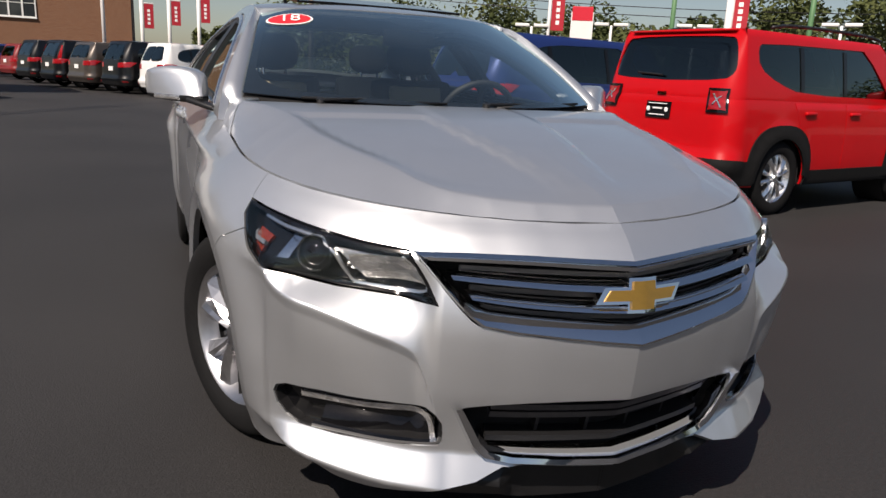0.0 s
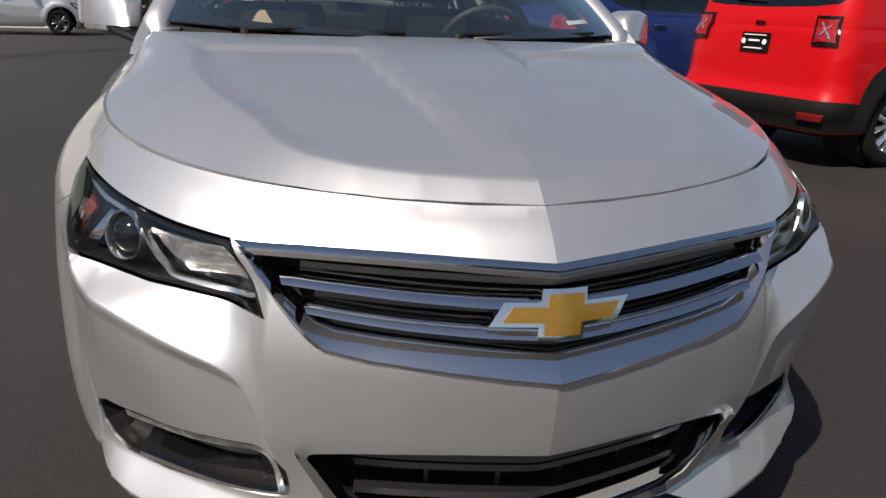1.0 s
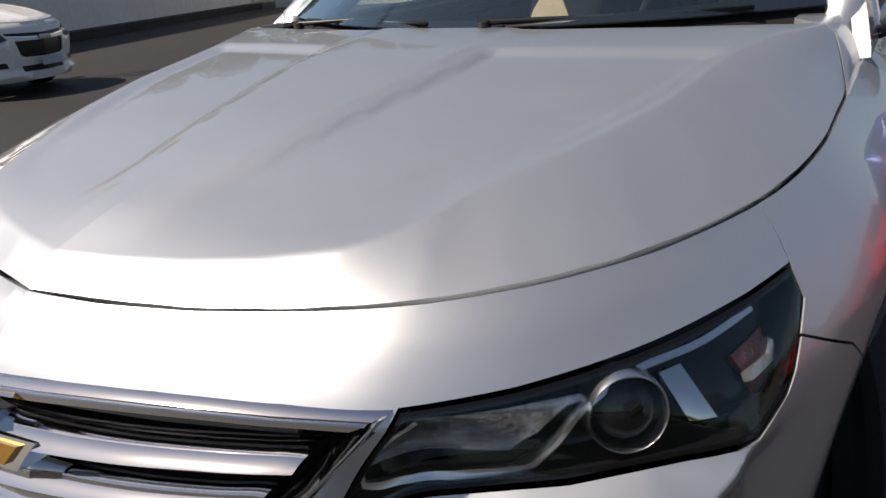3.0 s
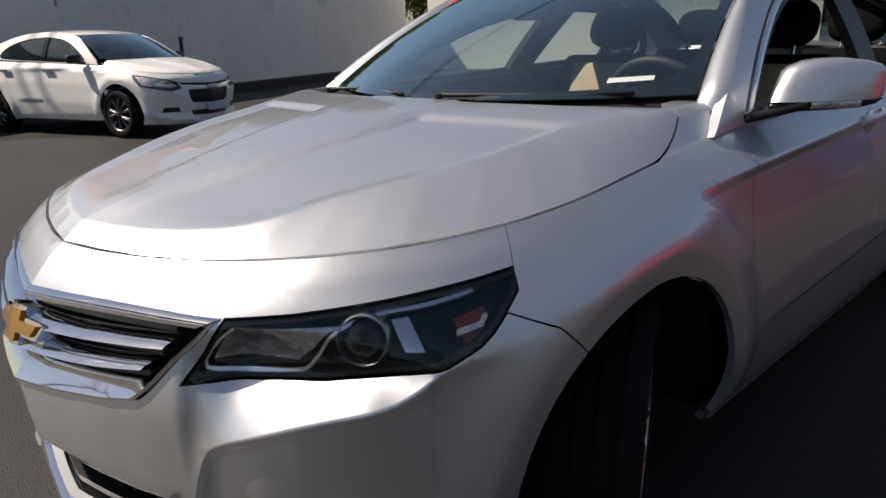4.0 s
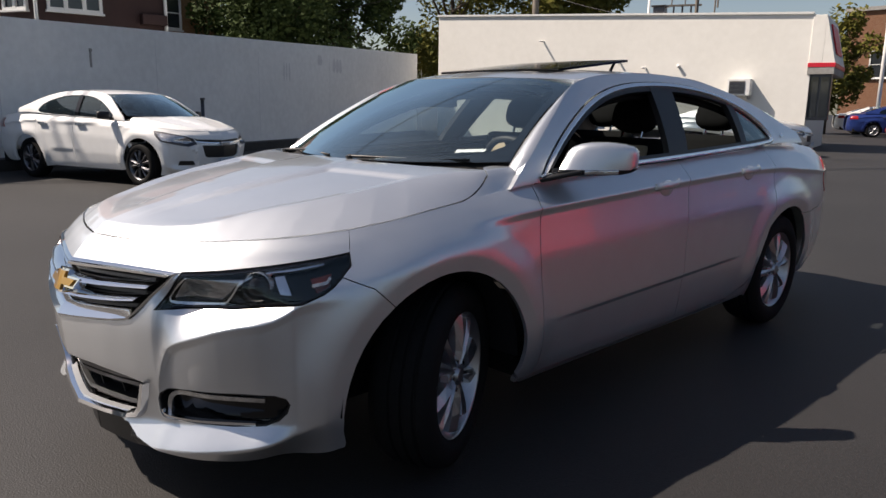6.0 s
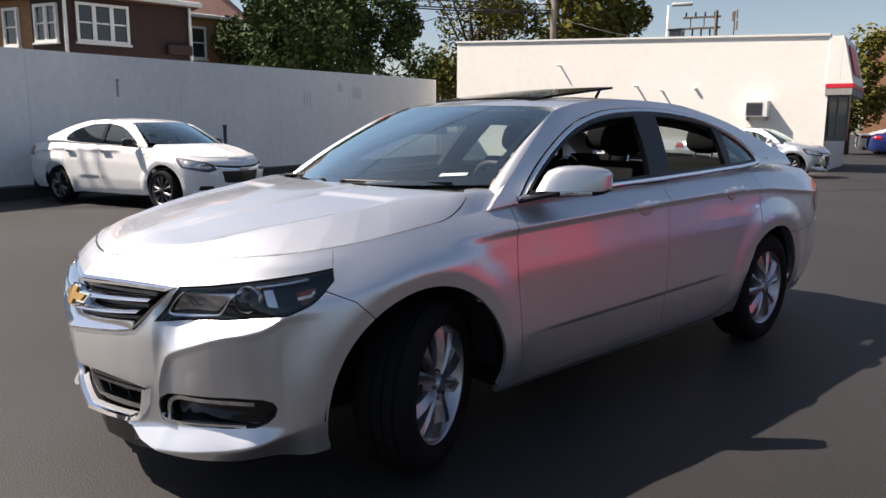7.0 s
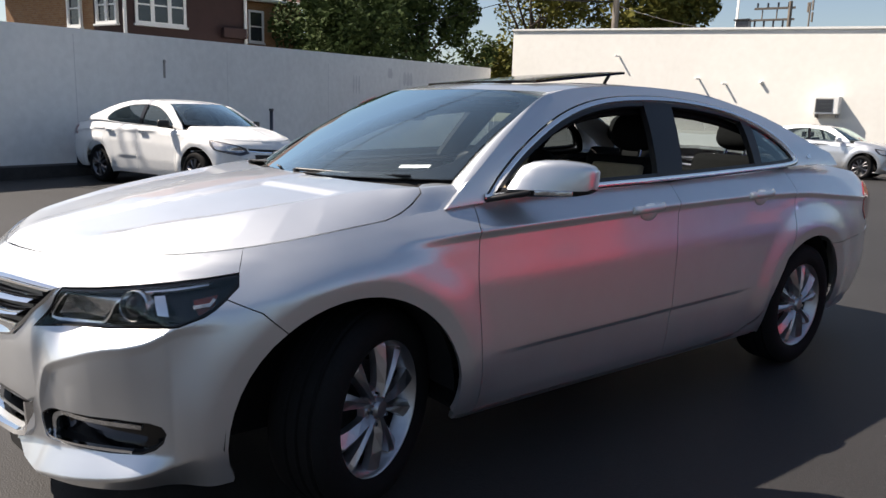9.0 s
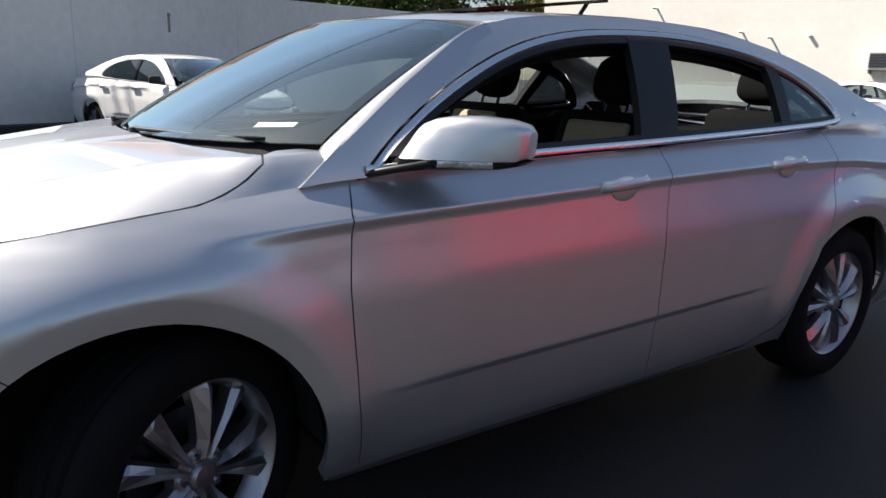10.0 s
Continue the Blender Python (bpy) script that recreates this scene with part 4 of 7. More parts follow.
    for s in (-1, 1):
        front = pose(s * .735, HUB_F + .025, WHEEL_Z + .004, 0, 0, STEER) @ (pose(0, 0, 0, 14, 0, 0) if s > 0 else pose(0, 0, 0, 30, 0, 180))
        wheel(car, front, satin)
        wheel(car, pose(s * .79, HUB_R, WHEEL_Z) @ (pose(0, 0, 0, 40, 0, 0) if s > 0 else pose(0, 0, 0, 10, 0, 180)), satin)
    return car


def handle(door, y, z, mir):
    """A pull handle over its cup."""
    s = -1 if mir else 1
    hx = body(*fy(y, z))[0]
    bm = bmesh.new()
    tmp = bmesh.new()
    bmesh.ops.create_uvsphere(tmp, u_segments=20, v_segments=10, radius=1)
    bmesh.ops.transform(tmp, verts=tmp.verts, matrix=Matrix.Translation((s * (hx - .006), y + .01, z - .004)) @ Matrix.Diagonal((.010, .062, .042, 1)))
    join(bm, tmp)
    part("handle_cup", bm, silver, door, smooth=True)
    bm = bmesh.new()
    pts = [(-.105, .004), (-.085, .018), (-.03, .026), (.04, .026), (.085, .019), (.105, .004)]
    rows = [[Vector((s * (hx + d), y + o, z + .013 + h + .05 * o)) for h in (.013, .017, .010, -.010, -.016, -.010)] for o, d in pts]
    for row in rows:
        for k in (2, 3):
            row[k].x += s * .007
        for k in (5, 0):
            row[k].x -= s * .008
    grid = [[bm.verts.new(v) for v in row] for row in rows]
    for g0, g1 in zip(grid, grid[1:]):
        for i in range(6):
            bm.faces.new((g0[i], g0[(i + 1) % 6], g1[(i + 1) % 6], g1[i]))
    bm.faces.new(grid[0])
    bm.faces.new(grid[-1])
    bmesh.ops.recalc_face_normals(bm, faces=bm.faces[:])
    bmesh.ops.subdivide_edges(bm, edges=bm.edges[:], cuts=1, smooth=.6)
    part("door_handle", bm, silver, door, smooth=True, angle=60)


def front_lamps(car, top, out, low):
    outline = shrink(top + out + low, .003)
    outline = outline if area2(outline) > 0 else outline[::-1]
    for mir in (False, True):
        lamp = new("headlamp")
        lamp.parent = car
        skin("lamp_bowl", patch(outline, [], .03), lambda p, z: tuple(Vector(body(p, z)) + Vector((-.02, .055, 0))), gloss_black, lamp, mir, 0)
        skin("lamp_rim", patch(outline, [shrink(outline, .007)], .02), body, gloss_black, lamp, mir, .05, -.002)
        skin("lamp_cover", patch(shrink(outline, .004), [], .03), body, lens_glass, lamp, mir, 0, .001).visible_shadow = False
        inner = [fx(.487, .733), fx(.60, .733), fx(.632, .752), fx(.662, .80), fx(.68, .822), fx(.625, .818), fx(.532, .810)]
        skin("turn_reflector", patch(shrink(inner, .004), [], .02), body, lamp_clear, lamp, mir, .01, -.028, "clear faceted reflector")
        line = spline_pts([fx(.53, .806), fx(.482, .730), fx(.60, .728), fx(.637, .748), fx(.668, .80), fx(.70, .828), fy(-.60, .838), fy(-.52, .850)], 5)
        trim_band("light_guide", line, .006, body, bright_trim, lamp, mir, off=-.008, depth=.012)
        c = Vector(body(*fx(.706, .788)))
        n = Vector((.62, -.76, .14)).normalized()
        m = Matrix.Translation(c - n * .022) @ n.to_track_quat("Z", "Y").to_matrix().to_4x4()
        if mir:
            m = Matrix.Diagonal((-1, 1, 1, 1)) @ m
        part("projector_ring", add_lathe(bmesh.new(), [(.0395, .004), (.041, .014), (.043, .017), (.0445, .013), (.047, -.02)], m, 40), bright_trim, lamp, smooth=True, angle=50)
        part("projector_lens", add_lathe(bmesh.new(), [(.0001, .022), (.015, .020), (.027, .014), (.036, .002), (.038, -.01)], m, 36), gloss_black, lamp, "glassy dark projector lens", smooth=True)
        side = [fy(-.668, .768), fy(-.640, .770), fy(-.632, .828), fy(-.660, .824)]
        skin("side_reflector", patch(shrink(side[::-1] if area2(side) < 0 else side, .002), [], .02), body, chrome, lamp, mir, .012, -.018)
        am = [fy(-.565, .772), fy(-.525, .788), fy(-.505, .828), fy(-.57, .818)]
        skin("amber_marker", patch(am if area2(am) > 0 else am[::-1], [], .02), body, amber, lamp, mir, .01, -.028, "amber side marker")
        trim_band("marker_bar", [fy(-.575, .795), fy(-.53, .800), fy(-.515, .815)], .010, body, lamp_clear, lamp, mir, off=-.016, depth=.012)


def grille_parts(car):
    gr = new("grille")
    gr.parent = car

    def deep(d):
        return lambda p, z: tuple(Vector(body(p, z)) + Vector((0, d, 0)))

    hole = [fx(0, .805), fx(0, .612), fx(.18, .632), fx(.375, .660), fx(.405, .685), fx(.455, .75), fx(.508, .818), fx(.25, .816)]
    skin("grille_back", patch(hole, [], .05), deep(.075), underside, gr, "both", 0)
    bottom = [fx(.506, .817), fx(.482, .785), fx(.455, .75), fx(.425, .712), fx(.402, .685), fx(.375, .663), fx(.30, .648), fx(.18, .633), fx(.09, .622), fx(0, .612)]
    inside_edge = [fx(.468, .803), fx(.446, .780), fx(.424, .750), fx(.396, .722), fx(.372, .706), fx(.345, .697), fx(.28, .689), fx(.18, .680), fx(.09, .672), fx(0, .664)]
    loft_band("grille_frame", bottom, inside_edge, ((0, -.012), (.05, .006), (.18, .010), (.75, -.010), (.92, -.022), (1, -.05)), chrome, gr, "broad chrome surround")
    top_a = [fx(0, .808), fx(.1, .813), fx(.25, .820), fx(.4, .823), fx(.51, .822)]
    top_b = [fx(0, .782), fx(.1, .788), fx(.25, .797), fx(.38, .801), fx(.470, .801)]
    loft_band("grille_top_strip", top_b, top_a, ((0, -.03), (.1, .004), (.45, .010), (.52, .002), (.60, .008), (.9, .004), (1, -.02)), chrome, gr)
    for z0, z1 in ((.735, .757), (.690, .716)):
        lo = spline_pts([fx(0, z0), fx(.15, z0 + .006), fx(.30, (z0 + z1) / 2 + .006), fx(.432 - .9 * (.757 - z1), z1 + .006)], 5)
        hi = [(p + (.010 if k == len(lo) - 1 else 0), z + .024 - .006 * k / len(lo)) for k, (p, z) in enumerate(lo)]
        loft_band("grille_bar", lo, hi, ((0, -.03), (.05, .004), (.25, .016), (.6, .010), (.95, -.010), (1, -.03)), chrome, gr)
    for z0, z1 in ((.768, .784), (.722, .742), (.674, .700)):
        trim_band("grille_slat", spline_pts([fx(0, z0), fx(.2, z0 + .008), fx(.36 + .5 * (z1 - .70), z1)], 6), .010, deep(.035), grille_grey, gr, off=0, depth=.04)
    # emblem: a slanted cross of gold in a chrome edge
    def cross(w, h, wi, hi, sl):
        return [(-w, -hi), (-wi - .004, -hi), (-wi - .006, -h), (wi - .006, -h), (wi - .002, -hi), (w - sl, -hi), (w, hi), (wi + .004, hi), (wi + .006, h), (-wi + .006, h), (-wi + .002, hi), (-w + sl, hi)]
    def front(p, q):
        s = 1 if p >= 0 else -1
        f = fx(abs(p) + 1e-4, .736 + q)
        b = body(*f)
        return (p, b[1] - .016, b[2])
    emb = new("emblem")
    emb.parent = car
    def raised(name, pts, mat, off, depth, label=""):
        pts = pts if area2(pts) > 0 else pts[::-1]
        return skin(name, patch(pts, [], .02), front, mat, emb, False, depth, off, label)
    raised("emblem_edge", cross(.120, .039, .038, .0185, .026), chrome, 0, .035, "chrome edge")
    raised("emblem_face", cross(.099, .031, .029, .0118, .0185), gold, .006, .006, "gold face")
    # lower intake with chrome edge
    low = new("lower_intake")
    low.parent = car
    hole = [fx(0, .471), fx(0, .312), fx(.15, .320), fx(.335, .338), fx(.405, .455), fx(.385, .462), fx(.2, .476)]
    skin("intake_back", patch(hole, [], .05), deep(.08), underside, low, "both", 0)
    edge_o = [fx(0, .286), fx(.15, .294), fx(.28, .308), fx(.345, .322), fx(.372, .352), fx(.398, .405), fx(.425, .462)]
    edge_i = [fx(0, .312), fx(.15, .320), fx(.27, .331), fx(.315, .343), fx(.338, .368), fx(.362, .410), fx(.392, .458)]
    loft_band("intake_edge", edge_i, edge_o, ((0, -.05), (.06, -.006), (.35, .016), (.85, .020), (1, -.012)), chrome, low, "chrome lower edge")
    for z in (.437, .415, .345):
        trim_band("intake_slat", spline_pts([fx(0, z), fx(.15, z + .004), fx(.32, z + .010)], 5), .016, deep(.03), black_plastic if z < .4 else gunmetal, low, off=0, depth=.05)
    for x in (.06, .19):
        [trim_band("intake_bar", [fx(x, .33), fx(x, .44)], .008, deep(.05), black_plastic, low, mirror=mm, off=0, depth=.03) for mm in (False, True)]
    # fog-lamp pockets with daytime lamp strip and chrome lower line
    for mir in (False, True):
        fl = new("fog_lamp")
        fl.parent = car
        ring = [fx(.430, .362), fx(.440, .425), fx(.485, .458), fx(.755, .464), fx(.795, .440), fx(.778, .378), fx(.725, .346), fx(.442, .343)][::-1]
        skin("fog_pocket", patch(rounded(ring, 1), [], .03), deep(.05), gloss_black, fl, mir, 0)
        skin("fog_wall", patch(rounded(ring, 1), [shrink(rounded(ring, 1), .006)], .02), body, black_plastic, fl, mir, .06, -.004)
        strip = spline_pts([fx(.447, .358), fx(.462, .414), fx(.498, .434), fx(.60, .436), fx(.73, .434)], 5)
        trim_band("running_lamp", strip, .015, deep(.018), lamp_clear, fl, mir, off=0, depth=.015)
        line = spline_pts([fx(.437, .370), fx(.450, .353), fx(.55, .350), fx(.71, .356)], 5)
        trim_band("fog_trim", line, .008, body, chrome, fl, mir, off=-.002, depth=.015)


def cowl_and_wipers(car):
    bm = bmesh.new()
    rows = []
    for k in range(-10, 11):
        u = k / 10
        hy = .08 + .17 * abs(u * 1.02) ** 2
        s = Vector(screen(.7 * u, 0))
        rows.append([bm.verts.new(Vector((u * .76, hy - .03, hood(u * .76, hy - .03)[2] - .05))), bm.verts.new(Vector((u * .77, hy + .02, hood(u * .76, hy)[2] - .045))), bm.verts.new(s + Vector((0, -.01, -.03))), bm.verts.new(s + Vector((0, .03, .0)))])
    for a, b in zip(rows, rows[1:]):
        for i in range(3):
            bm.faces.new((a[i], b[i], b[i + 1], a[i + 1]))
    part("cowl_panel", bm, underside, car, smooth=True)
    for p0, p1, base in (((.14, .012), (.58, .018), (.10, .10, 1.100)), ((-.52, .012), (-.05, .020), (-.50, .165, 1.095))):
        wp = new("wiper")
        wp.parent = car
        a, b = Vector(screen(*p0)) + Vector((0, -.012, -.004)), Vector(screen(*p1)) + Vector((0, -.012, .002))
        bm = tube(Vector(base), Vector(base) + Vector((0, -.004, .016)), .014)
        add_tube(bm, Vector(base) + Vector((0, 0, .012)), a.lerp(b, .45) + Vector((0, 0, .006)), .007, .004)
        part("wiper_arm", bm, black_plastic, wp, smooth=True, angle=40)
        part("wiper_blade", tube(a, b, .006, .005, 8), black_plastic, wp, smooth=True)


def seat(car, x, y, cloth, name="front_seat"):
    st = new(name)
    st.parent = car
    part("cushion", box((x - .25, y - .32, .42), (x + .25, y + .22, .62), .06), cloth, st, smooth=True)
    lean = Matrix.Translation((x, y + .20, .58)) @ pose(0, 0, 0, -18)
    part("backrest", box((-.25, -.06, 0), (.25, .08, .62), .06, lean), cloth, st, smooth=True)
    # thin tan slab: sunlight on the dark backrest, put into its colour
    if name == "front_seat":
        part("backrest_sun_patch", box((-.16, -.085, .26), (.16, -.05, .56), .02, lean), seat_sunlit, st, "tan patch standing in for sun on the dark backrest", smooth=True)
    head = bmesh.new()
    bmesh.ops.create_uvsphere(head, u_segments=20, v_segments=12, radius=1)
    for v in head.verts:
        v.co = Vector([math.copysign(abs(c) ** .7, c) for c in v.co])
    bmesh.ops.transform(head, verts=head.verts, matrix=lean @ Matrix.Translation((0, 0, .75)) @ Matrix.Diagonal((.14, .06, .10, 1)))
    part("headrest", head, cloth, st, smooth=True)
    for o in (-.06, .06):
        part("headrest_post", tube(lean @ Vector((o, 0, .6)), lean @ Vector((o, 0, .7)), .008), chrome, st)


def cabin_inside(car):
    seat(car, .40, 1.45, seat_dark)
    seat(car, -.40, 1.45, seat_dark)
    for s in (-.42, .0, .42):
        if s:
            seat(car, s, 2.42, seat_dark, "rear_seat")
    bm = bmesh.new()
    rows = []
    for k in range(-8, 9):
        u = k / 8
        base = Vector(screen(.68 * u, .02))
        rows.append([bm.verts.new(base + Vector((0, .02, -.03))), bm.verts.new(Vector((u * .74, .62, 1.03))), bm.verts.new(Vector((u * .74, .78, 1.0))), bm.verts.new(Vector((u * .74, .80, .70)))])
    for a, b in zip(rows, rows[1:]):
        for i in range(3):
            bm.faces.new((a[i], b[i], b[i + 1], a[i + 1]))
    part("dashboard", bm, dash, car, smooth=True, angle=50)
    sw = new("steering_wheel")
    sw.parent = car
    m = Matrix.Translation((.40, .86, 1.02)) @ pose(0, 0, 0, -62)
    bm = bmesh.new()
    ring = []
    for i in range(36):
        t = 2 * math.pi * i / 36
        c = Vector((.185 * math.cos(t), .185 * math.sin(t), 0))
        ring.append([bm.verts.new(m @ (c + (c.normalized() * math.cos(q) + Vector((0, 0, 1)) * math.sin(q)) * .016)) for q in [2 * math.pi * j / 8 for j in range(8)]])
    for a, b in zip(ring, ring[1:] + ring[:1]):
        for j in range(8):
            bm.faces.new((a[j], b[j], b[(j + 1) % 8], a[(j + 1) % 8]))
    part("steering_rim", bm, dash, sw, smooth=True)
    bm = box((-.07, -.06, -.03), (.07, .06, .03), .02, m)
    for d in (0, 180, 270):
        t = radians(d)
        add_tube(bm, m @ Vector((0, 0, 0)), m @ Vector((.18 * math.cos(t), .18 * math.sin(t), 0)), .016)
    part("steering_hub", bm, dash, sw, smooth=True, angle=40)
    bm = bmesh.new()
    add_box(bm, (-.115, -.018, -.035), (.115, .018, .035), .012, Matrix.Translation((0, .72, 1.355)))
    part("inside_mirror", bm, gloss_black, car, smooth=True)
    for s in (-1, 1):
        part("door_lining", box((s * .80 - .03, .55, .35), (s * .80 + .03, 2.5, 1.02), .02), dash, car)
    # roof lining and inner pillars
    skin("roof_lining", patch([(-.52, 1.0), (.52, 1.0), (.52, 2.38), (-.52, 2.38)], [[(-.38, 1.08), (.38, 1.08), (.38, 1.6), (-.38, 1.6)]], .08), lambda x, y: (x, y, roof(x, y)[2] - .035), seat_dark, car, False, 0)
    part("rear_shelf", box((-.66, 2.75, 1.0), (.66, 3.2, 1.06), .02), seat_dark, car)
    part("cabin_floor", box((-.78, .5, .30), (.78, 2.6, .36)), seat_dark, car)


def door_mirror(car, mir):
    s = -1 if mir else 1
    dm = new("door_mirror")
    dm.parent = car

    stations = ((.852, .545, 1.066, 1.160, .03), (.862, .555, 1.062, 1.176, .042), (.885, .583, 1.060, 1.188, .05), (.915, .62, 1.060, 1.194, .053), (.965, .68, 1.062, 1.196, .053), (1.015, .74, 1.066, 1.188, .05), (1.04, .772, 1.074, 1.178, .042), (1.052, .79, 1.095, 1.160, .025))

    def housing(z_lo, z_hi, mat, name, label="", swell=1.0):
        bm = bmesh.new()
        rows = []
        for x, y, z0, z1, d in stations:
            row = []
            for k in range(28):
                t = 2 * math.pi * k / 28
                c, sn = math.copysign(abs(math.cos(t)) ** .4, math.cos(t)), math.copysign(abs(math.sin(t)) ** .4, math.sin(t))
                zz = (z0 + z1) / 2 + (z1 - z0) / 2 * sn * swell
                back = d * c * swell
                lean_back = curve(x, (.85, .95, 1.05), (.085, .03, .012)) * max(zz - 1.08, 0) / .11
                row.append(bm.verts.new((s * (x - back * .45), y + .03 + back + lean_back, min(max(zz, z_lo), z_hi))))
            rows.append(row)
        for r0, r1 in zip(rows, rows[1:]):
            for i in range(28):
                bm.faces.new((r0[i], r0[(i + 1) % 28], r1[(i + 1) % 28], r1[i]))
        bm.faces.new(rows[0])
        bm.faces.new(rows[-1])
        bmesh.ops.recalc_face_normals(bm, faces=bm.faces[:])
        return part(name, bm, mat, dm, label, smooth=True, angle=45)

    housing(1.089, 2, silver, "mirror_cap")
    housing(1.0, 1.088, black_plastic, "mirror_base", "black plastic lower half", .97)
    bm = bmesh.new()
    add_box(bm, (-.07, -.008, -.011), (.07, .012, .011), .006, Matrix.Translation((s * .985, .668, 1.080)) @ pose(0, 0, 0, 0, 0, s * 50))
    part("turn_repeater", bm, lamp_clear, dm, "clear turn repeater", smooth=True)
    bm = bmesh.new()
    add_box(bm, (-.07, -.018, -.010), (.10, .030, .010), .008, Matrix.Translation((s * .865, .535, 1.060)) @ pose(0, 0, 0, 0, s * -12, s * 45))
    part("mirror_arm", bm, black_plastic, dm, smooth=True)
    part("mirror_pane", box((-.085, -.004, -.05), (.085, .004, .05), .004, Matrix.Translation((s * .935, .765, 1.128)) @ pose(0, 0, 0, 0, 0, s * 50)), mirror_glass, dm)


def text_mesh(name, body_text, size, mat, parent, place, extrude=0.0, align="CENTER", label=""):
    cu = bpy.data.curves.new(name, "FONT")
    cu.body, cu.size, cu.extrude, cu.align_x, cu.align_y = body_text, size, extrude, align, "CENTER"
    tmp = bpy.data.objects.new("tmp", cu)
    me = bpy.data.meshes.new_from_object(tmp)
    bpy.data.objects.remove(tmp)
    bpy.data.curves.remove(cu)
    me.name = name
    me.materials.clear()
    me.materials.append(mat)
    for v in me.vertices:
        v.co = Vector(place(*v.co)) if callable(place) else place @ v.co
    ob = new(name, me)
    ob.parent = parent
    return tagged(ob, label)


def windscreen_number(ws):
    def place(x, y, z):
        a, b, c = screen(-.562 + x * .85, .655 + y)
        return (a, b - .005, c + .0075)
    text_mesh("price_sticker_number", "18", .112, sticker_white, ws, place, label="white number")


grille_grey = material("grille_grey", (.07, .065, .06), .4, noise_scale=20, spread=.2)
sticker_white = material("sticker_white", (.8, .8, .8), .5, noise_scale=30, spread=.05)
sticker_red = material("sticker_red", (.65, .02, .03), .45, noise_scale=30, spread=.1)
sedan = build_sedan()


# ---- the other cars on the lot ----
sticker_pale = material("pale_plate", (.45, .52, .62), .5, noise_scale=20, spread=.15)
def plain_sedan(mat, m, label, glass_mat, rims, door_mat=None):
    """A parked saloon seen from some way off: same build as the sedan, fewer pieces."""
    car = thing("parked_sedan", label, "car", "parked cars", m)
    lamp = [fx(.47, .690), fx(.50, .772), fx(.60, .815), fx(.71, .845), fy(-.50, .872), fy(-.34, .895), fy(-.40, .82), fy(-.50, .735), fx(.70, .672), fx(.60, .655)]
    fog = [fx(.50, .36), fx(.53, .43), fx(.70, .435), fx(.72, .36)]
    upper = [fx(-.05, .745), fx(.49, .77), fx(.46, .73), fx(-.05, .70)]
    port = [fx(-.05, .66), fx(.40, .67), fx(.36, .50), fx(.30, .47), fx(-.05, .46)]
    low = [fx(-.05, .37), fx(.36, .37), fx(.34, .30), fx(-.05, .29)]
    rim = [fx(0, .882)] + [(fx(x, .9)[0], top_z(fx(x, .9)[0] / LF)) for x in (.2, .4, .6, .7)] + edge_top(-.38, .43, 8) + [fy(.43, .25), fy(.34, .25)]
    rim += arc(*ARCH_F, -12, 186, 20) + [fy(-.43, .2), fx(.6, .19), fx(0, .19)]
    hole = [port, upper, low]
    skin("front_body", patch(rim[::-1], hole, .035), body, mat, car, "both", .02)
    for mir in (False, True):
        for y0, y1, name in ((.435, 1.575, "front_door"), (1.58, 2.60, "rear_door")):
            o = [fy(y0, .24), fy(y1 if y1 < 2 else 2.2, .24)] + ([fy(2.43, .43), fy(2.56, .62), fy(2.61, .85)] if y1 > 2 else []) + edge_top(y1, y0, 8)
            d = skin(name, patch(shrink(o, .003), [], .05), body, mat, car, mir, .02)
            hx = body(*fy(y1 - .2, .95))[0]
            s = -1 if mir else 1
            part("door_handle", box((s * hx - .012, y1 - .30, .945), (s * hx + .022 * s + (.012 if s > 0 else -.012), y1 - .12, .975), .008), chrome, d)
        q = [fy(2.20, .24), fy(2.43, .43), fy(2.56, .62), fy(2.61, .85)] + edge_top(2.60, 4.05, 14) + [(LF * (A2 + HALF), .3), fy(3.4, .27)] + arc(*ARCH_R, -10, 200, 20)
        skin("rear_body", patch(shrink(q[::-1], .003), [], .03), body, mat, car, mir, .02)
        tl = [fy(3.55, .86), fy(3.62, 1.02), fy(3.95, 1.02), fy(3.95, .86)]
        skin("tail_lamp", patch(tl if area2(tl) > 0 else tl[::-1], [], .05), body, tail_red, car, mir, .01, .006)
        lp = lamp if area2(lamp) > 0 else lamp[::-1]
        mp, mz = sum(p for p, z in lp) / len(lp), sum(z for p, z in lp) / len(lp)
        inner = [(mp + (p - mp) * .82, mz + (z - mz) * .72) for p, z in lp]
        hl = skin("headlamp", patch(lp, [], .03), body, gunmetal, car, mir, .01, .006, "clear headlamp with dark edge")
        skin("lamp_reflector", patch(inner, [], .03), body, lamp_clear, hl, mir, .004, .010)
        s = -1 if mir else 1
        sides = [(y, top_z(HALF + (y - Y1) / LF)) for y in (.34, .44, 1.0, 1.6, 2.2, 2.7, 3.0, 3.3)] + [(y, rail_z(y)) for y in (3.25, 3.0, 2.8, 2.5, 2.2, 1.8, 1.4, 1.1, .9, .7, .5, .40)]
        op = rounded([(.56, 1.055), (1.5, 1.085), (2.45, 1.12), (2.66, 1.15), (2.60, 1.27), (2.35, 1.38), (1.9, 1.44), (1.4, 1.425), (1.08, 1.35), (.75, 1.19)], 2)
        skin("cabin_side", patch(sides, [op], .05), cabin, mat, car, mir, .02)
        pane = skin("side_window", patch(op, [], .08), cabin, glass_mat, car, mir, 0, -.012, "tinted side windows")
        skin("window_pillar", patch([(1.52, 1.09), (1.60, 1.09), (1.70, 1.43), (1.60, 1.43)], [], .08), cabin, gloss_black, pane, mir, .01, .002)
